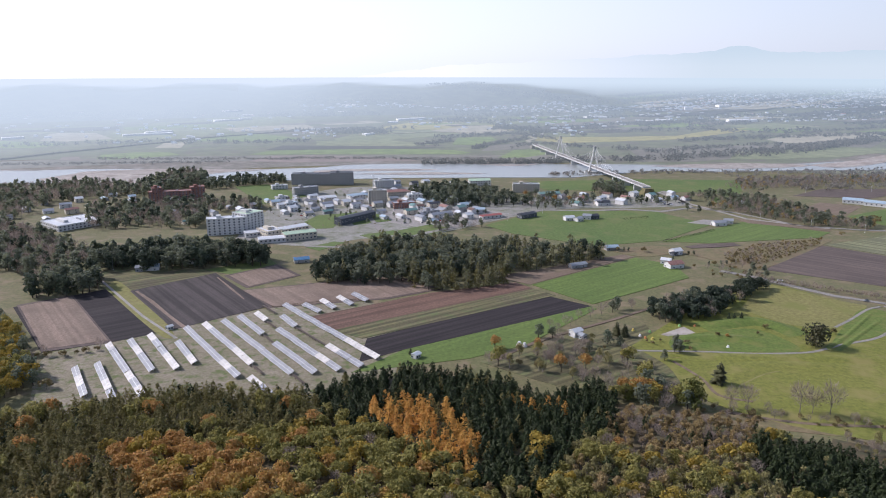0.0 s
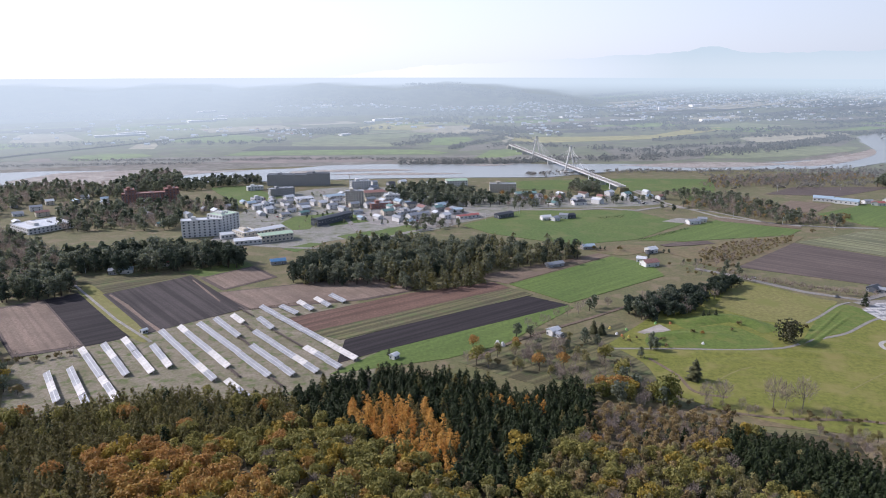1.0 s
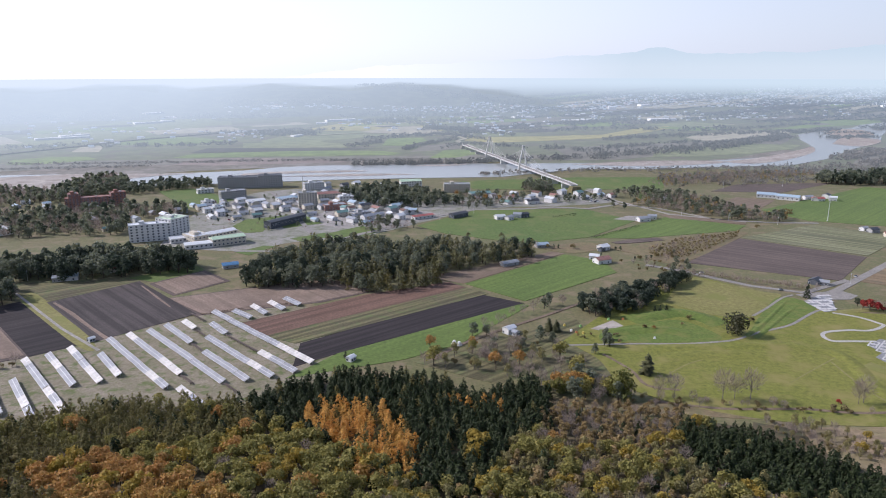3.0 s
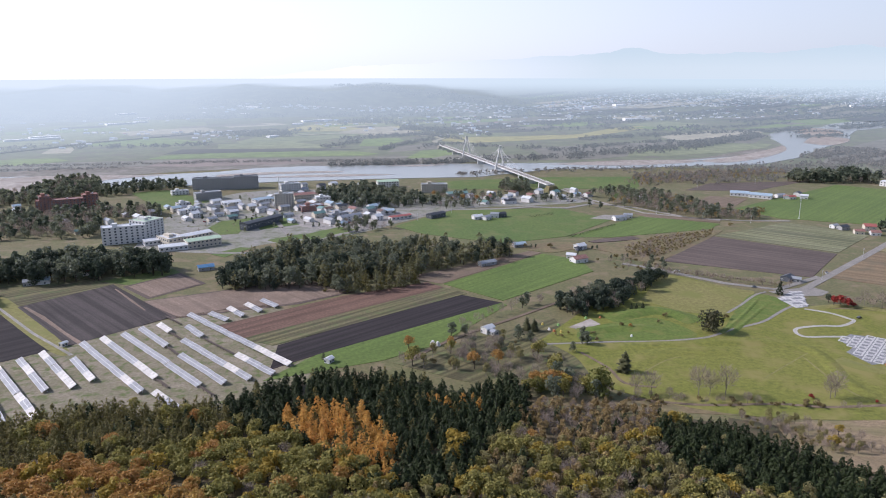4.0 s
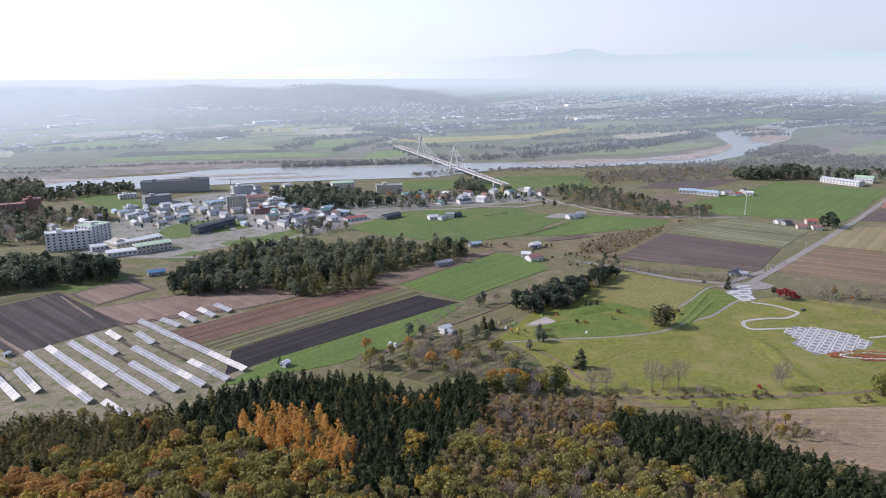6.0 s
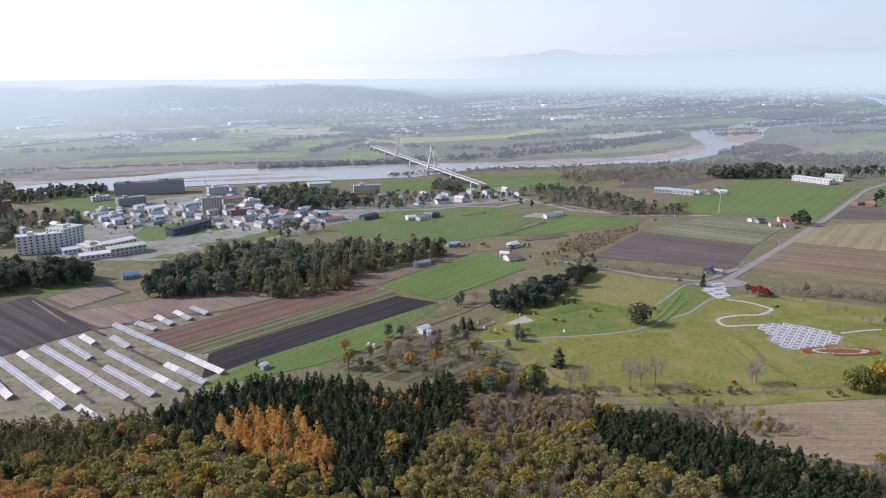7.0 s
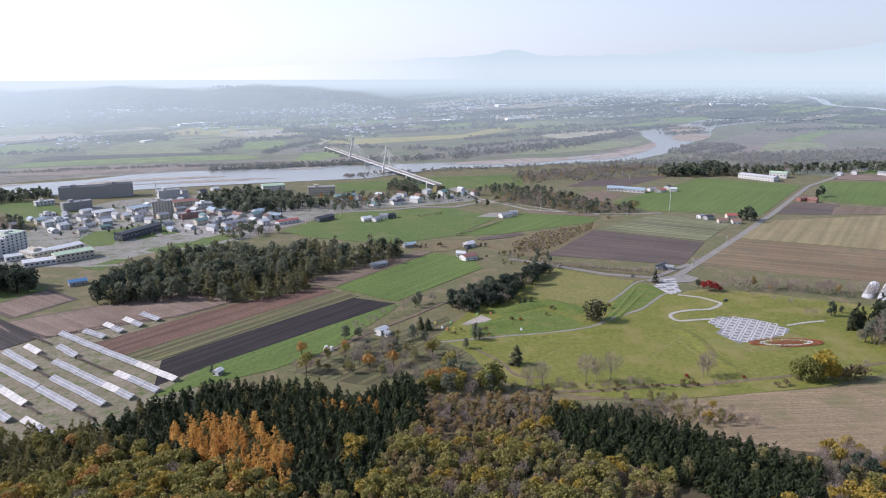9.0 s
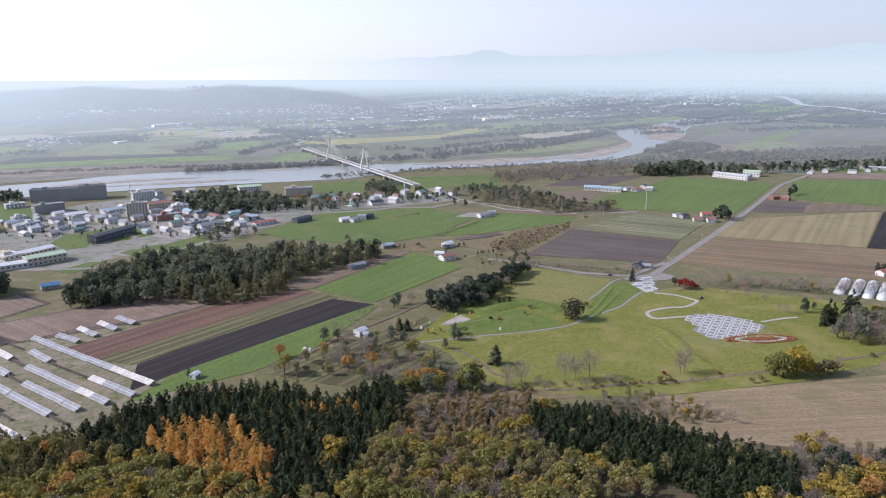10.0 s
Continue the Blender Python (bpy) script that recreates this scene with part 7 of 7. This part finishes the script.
def vineyard():
    outline = [(217, 303), (278, 300), (343, 290), (379, 288), (434, 283), (317, 197), (268, 214), (238, 234), (217, 257), (208, 281)]
    g = np.random.default_rng(9)
    d = Vector((math.sin(radians(104)), math.cos(radians(104))))
    w = Vector((-d.y, d.x))
    o = Vector((235.3, 280.5))
    VS, FS, off = [], [], 0
    for i in range(-30, 70):
        P = []
        s = -120.0
        while s < 330:
            p = o + w * (i * 3.6 + math.sin(s * 0.02) * 2.0) + d * s
            if inside((p.x, p.y), outline) and g.uniform() < 0.86:
                P.append((p.x + g.normal(0, 0.2), p.y + g.normal(0, 0.2), hill(p.x, p.y) + 0.6 + g.normal(0, 0.12)))
            s += 0.75
        if len(P) > 12:
            V, F = sprays(np.array(P), np.tile((-d.y, d.x, 1.2), (len(P), 1)), 0.36, g, 0.3)
            VS.append(V)
            FS.append(F + off)
            off += len(V)
    tagged(new("vine_rows", tri_mesh("vine_rows", np.vstack(VS), np.vstack(FS), [vine_leaf])), "long low rows of leafless brown vines", "vines", kind="stuff")


vineyard()
hedge_leaf = foliage("hedge_leaves", (0.03, 0.045, 0.022), (0.045, 0.06, 0.03), None, 0.1)
brown_hedge_leaf = foliage("brown_hedge_leaves", (0.15, 0.115, 0.088), (0.19, 0.145, 0.108), None, 0.2)


def hedge(pts, h, w, mat, label, seed=1):
    g = np.random.default_rng(seed)
    P, N = [], []
    for a, b in zip(pts, pts[1:]):
        n = int(math.dist(a, b) * 3)
        for _ in range(n):
            u, q = g.uniform(), g.uniform(0, math.pi)
            x, y = a[0] + (b[0] - a[0]) * u, a[1] + (b[1] - a[1]) * u
            t = Vector((b[0] - a[0], b[1] - a[1])).normalized()
            P.append((x - t.y * math.cos(q) * w / 2, y + t.x * math.cos(q) * w / 2, hill(x, y) + h * (0.25 + 0.7 * math.sin(q))))
            N.append((-t.y * math.cos(q), t.x * math.cos(q), math.sin(q)))
    V, F = sprays(np.array(P), np.array(N), 0.55, g, 0.4)
    tagged(new("hedge", tri_mesh("hedge", V, F, [mat])), label, "hedge")


hedge([(234, 729), (267, 752), (310, 785)], 2.2, 3, hedge_leaf, "long dark clipped hedge between the pastures", 1)
hedge([(269, 590), (310, 572), (346, 549), (365, 532)], 1.3, 3, brown_hedge_leaf, "low brown hedge along the park road", 2)
hedge([(394, 487), (439, 462), (479, 435), (518, 405)], 3.4, 8, hedge_leaf, "dark brown hedge along the stubble field", 3)
hedge([(217, 841), (253, 853)], 3, 4, hedge_leaf, "dark garden hedge by the pasture houses", 4)
hedge([(-133, 517), (-101, 530), (-65, 537)], 0.9, 2, brown_hedge_leaf, "weedy strip at the field edge", 5)


def mast(at, h, r, mat, label, name="mast"):
    e = new(name)
    e.matrix_world = pose(at[0], at[1], ground_z(*at))
    tagged(e, label, name)
    v, f = stem((0, 0, -0.5), (0, 0, h), r, r * 0.45, 8)
    part("shaft", ([tuple(map(float, q)) for q in v], [tuple(map(int, q)) for q in f] + [tuple(range(8, 16))]), mat, e)
    part("base", box(-r * 2, r * 2, -r * 2, r * 2, -0.3, 0.5), bridge_white, e)
    for z in (h * 0.86, h * 0.95):
        part("arm", box(-r * 3, r * 3, -0.12, 0.12, z, z + 0.25), mat, e)


mast((548.3, 790.2), 27, 0.45, steel, "slim pale steel radio mast in the wheat", "mast")
mast((-109.2, 1069.7), 24, 0.8, bridge_white, "tall white chimney of the hot-spring hotel", "chimney")
for at in ((475.2, 774.5), (428.4, 802.6), (384.5, 838.6), (406.8, 544.4), (496.7, 610.0), (613.8, 695.3), (77.7, 839.2), (125.6, 880.7), (-305.1, 622.2), (404.1, 961.8), (537.4, 1033.6), (641.7, 1045.5)):
    mast(at, 9.5, 0.16, steel, "slender grey utility pole beside the road", "utility_pole")
car_paints = [paint("car_paint_white", (0.7, 0.7, 0.7), 0.25, 0.6, 0.03), paint("car_paint_silver", (0.38, 0.39, 0.4), 0.25, 0.6, 0.03), paint("car_paint_black", (0.03, 0.03, 0.035), 0.25, 0.6, 0.03), paint("car_paint_red", (0.3, 0.04, 0.04), 0.25, 0.6, 0.03)]
rubber = paint("tyre_rubber", (0.03, 0.03, 0.03), 0.8, 0.2, 0.1)
CAR_NAMES = ["white", "silver", "black", "dark red"]


def car(at, turn, k):
    e = new("car")
    e.matrix_world = pose(at[0], at[1], hill(*at) + 0.42, 0, 0, turn)
    tagged(e, CAR_NAMES[k] + " small car parked on the grey lot", "car", group="parked cars")
    v, f = box(-2.1, 2.1, -0.85, 0.85, 0.3, 0.95)
    v = [(x * (0.97 if z > 0.9 else 1), y * (0.95 if z > 0.9 else 1), z) for x, y, z in v]
    part("body", (v, f), car_paints[k], e)
    v, f = box(-1.5, 1.1, -0.75, 0.75, 0.953, 1.5)
    v = [(x * (0.75 if z > 1.4 else 1), y * (0.88 if z > 1.4 else 1), z) for x, y, z in v]
    part("cabin", (v, f), glass, e)
    for x in (-1.3, 1.3):
        for y in (-0.8, 0.8):
            part("wheel", bar((x, y - 0.1, 0.32), (x, y + 0.1, 0.32), 0.32, 8), rubber, e)


g_c = random.Random(8)
for pts, n in (([(-57, 829), (-18, 879), (31, 871), (9, 818), (-30, 800)], 16), ([(-106, 934), (-49, 956), (-19, 927), (-81, 893)], 9), ([(297, 961), (336, 963), (328, 928), (290, 926)], 8), ([(-191, 863), (-169, 886), (-150, 850), (-172, 829)], 5)):
    xs, ys = [p[0] for p in pts], [p[1] for p in pts]
    k = 0
    while k < n:
        p = (g_c.uniform(min(xs), max(xs)), g_c.uniform(min(ys), max(ys)))
        if inside(p, pts):
            car(p, g_c.choice([36, 126]), g_c.choice([0, 0, 0, 1, 1, 2, 3]))
            k += 1
car((371.0, 450.0), 20, 2)
car((424.4, 562.6), 36, 0)
car((292.7, 586.5), 170, 0)
car((335.8, 531.4), 170, 1)
play_paints = [paint("play_yellow", (0.55, 0.42, 0.10)), paint("play_green", (0.25, 0.45, 0.15)), paint("play_orange", (0.55, 0.22, 0.08)), paint("play_white", (0.7, 0.7, 0.68))]
for k, at in enumerate(((133.7, 467.5), (144.7, 464.5), (138.3, 452.8), (135.7, 456.7), (142.7, 451.0), (169.3, 476.3), (180.1, 475.8), (188.8, 436.8))):
    v, f = stem((0, 0, 0), (0, 0, 1.5), 1.1, 0.6, 10)
    e = mesh_object("play_sculpture", [tuple(map(float, q)) for q in v], [tuple(map(int, q)) for q in f] + [tuple(range(10, 20))], play_paints[k % 4])
    e.matrix_world = pose(at[0], at[1], 0.15)
    tagged(e, ("yellow", "green", "orange", "white")[k % 4] + " rounded play sculpture on the lawn", "play sculpture", group="play sculptures")
for at in ((50.4, 440.4), (53.6, 437.9)):
    v, f = stem((0, 0, 0), (0, 0, 2.6), 2.0, 0.8, 14)
    e = mesh_object("storage_tank", [tuple(map(float, q)) for q in v], [tuple(map(int, q)) for q in f] + [tuple(range(14, 28))], white_wall)
    e.matrix_world = pose(at[0], at[1], 0.3)
    tagged(e, "round white storage tank beside the lane", "tank", group="white tanks")

# ------------------------------------------------------------------ planting
CAP = {"spruce": 150, "larch_olive": 130, "larch_orange": 60, "larch_dull": 60, "oak_green": 80, "oak_yellow": 65, "oak_orange": 60, "thicket": 80, "pine": 70, "dull": 40, "bare": 80, "shrub": 30}


def plant_all():
    """The nearest trees of each kind, in the stretch that the eye sweeps, stand singly; the rest of a kind is one mass."""
    by = {}
    for tr in TREES:
        a, r = math.degrees(math.atan2(tr[1], tr[2])), math.hypot(tr[1], tr[2])
        if not -37.5 < a < 55.5 or math.degrees(math.atan2(168 - ground_z(tr[1], tr[2]), r)) > 35:
            continue
        by.setdefault(tr[0], []).append(tr)
    g = np.random.default_rng(11)
    for key, lst in by.items():
        name, maker, leaf, bark_m, label = KINDS[key]
        lst.sort(key=lambda q: math.hypot(q[1], q[2]))
        meshes = []
        for crown, stemm in PROTO[key]:
            meshes.append((tri_mesh("trunk", *stemm, [bark_m]), tri_mesh("crown", *crown, [leaf])))
        for kind_, x, y, s in lst[:CAP.get(key, 60)]:
            e = new(name)
            e.matrix_world = pose(x, y, ground_z(x, y), 0, 0, g.uniform(0, 360)) @ Matrix.Diagonal((s * g.uniform(0.92, 1.1), s * g.uniform(0.92, 1.1), s, 1))
            tagged(e, label, "tree" if key != "shrub" else "shrub", group=key + " trees")
            a, b = meshes[g.integers(len(meshes))]
            for nm, md in (("trunk", a), ("crown", b)):
                o = new(nm, md)
                o.parent = e
        rest = lst[CAP.get(key, 60):]
        if rest:
            VS, FS, IS, off = [], [], [], 0
            for kind_, x, y, s in rest:
                (cv, cf), (wv, wf) = PROTO[key][g.integers(5)]
                far = math.hypot(x, y)
                if far > 450 and key != "spruce":
                    k = 3 if key == "bare" else 4
                    step = 1 if far < 720 and key != "bare" else 2 if far < 720 else 3 if far < 900 or key == "bare" else 5
                    q = cv.reshape(-1, k, 3)[::step]
                    mid = q.mean(axis=1, keepdims=True)
                    cv = (mid + (q - mid) * {1: 1.0, 2: 1.35, 3: 1.6, 5: 2.0}[step]).reshape(-1, 3)
                    i4 = np.arange(len(q))[:, None] * k
                    cf = i4 + np.array([[0, 1, 2]]) if k == 3 else np.vstack([i4 + np.array([[0, 1, 2]]), i4 + np.array([[0, 2, 3]])])
                    wv, wf = wv[:12], wf[:10] if key == "bare" else wf[:12]
                    if key == "bare":
                        wv = wv[:10]
                a = g.uniform(0, 6.28)
                R = np.array([[math.cos(a), -math.sin(a), 0], [math.sin(a), math.cos(a), 0], [0, 0, 1]]) * s
                for v, f, k in ((cv, cf, 0), (wv, wf, 1)):
                    VS.append(v @ R.T + np.array([x, y, ground_z(x, y)]))
                    FS.append(f + off)
                    IS.append(np.full(len(f), k))
                    off += len(v)
            o = new(name + "_mass", tri_mesh("mass", np.vstack(VS), np.vstack(FS), [leaf, bark_m], np.concatenate(IS)))
            tagged(o, label + ", many together", "trees", kind="stuff")


plant_all()
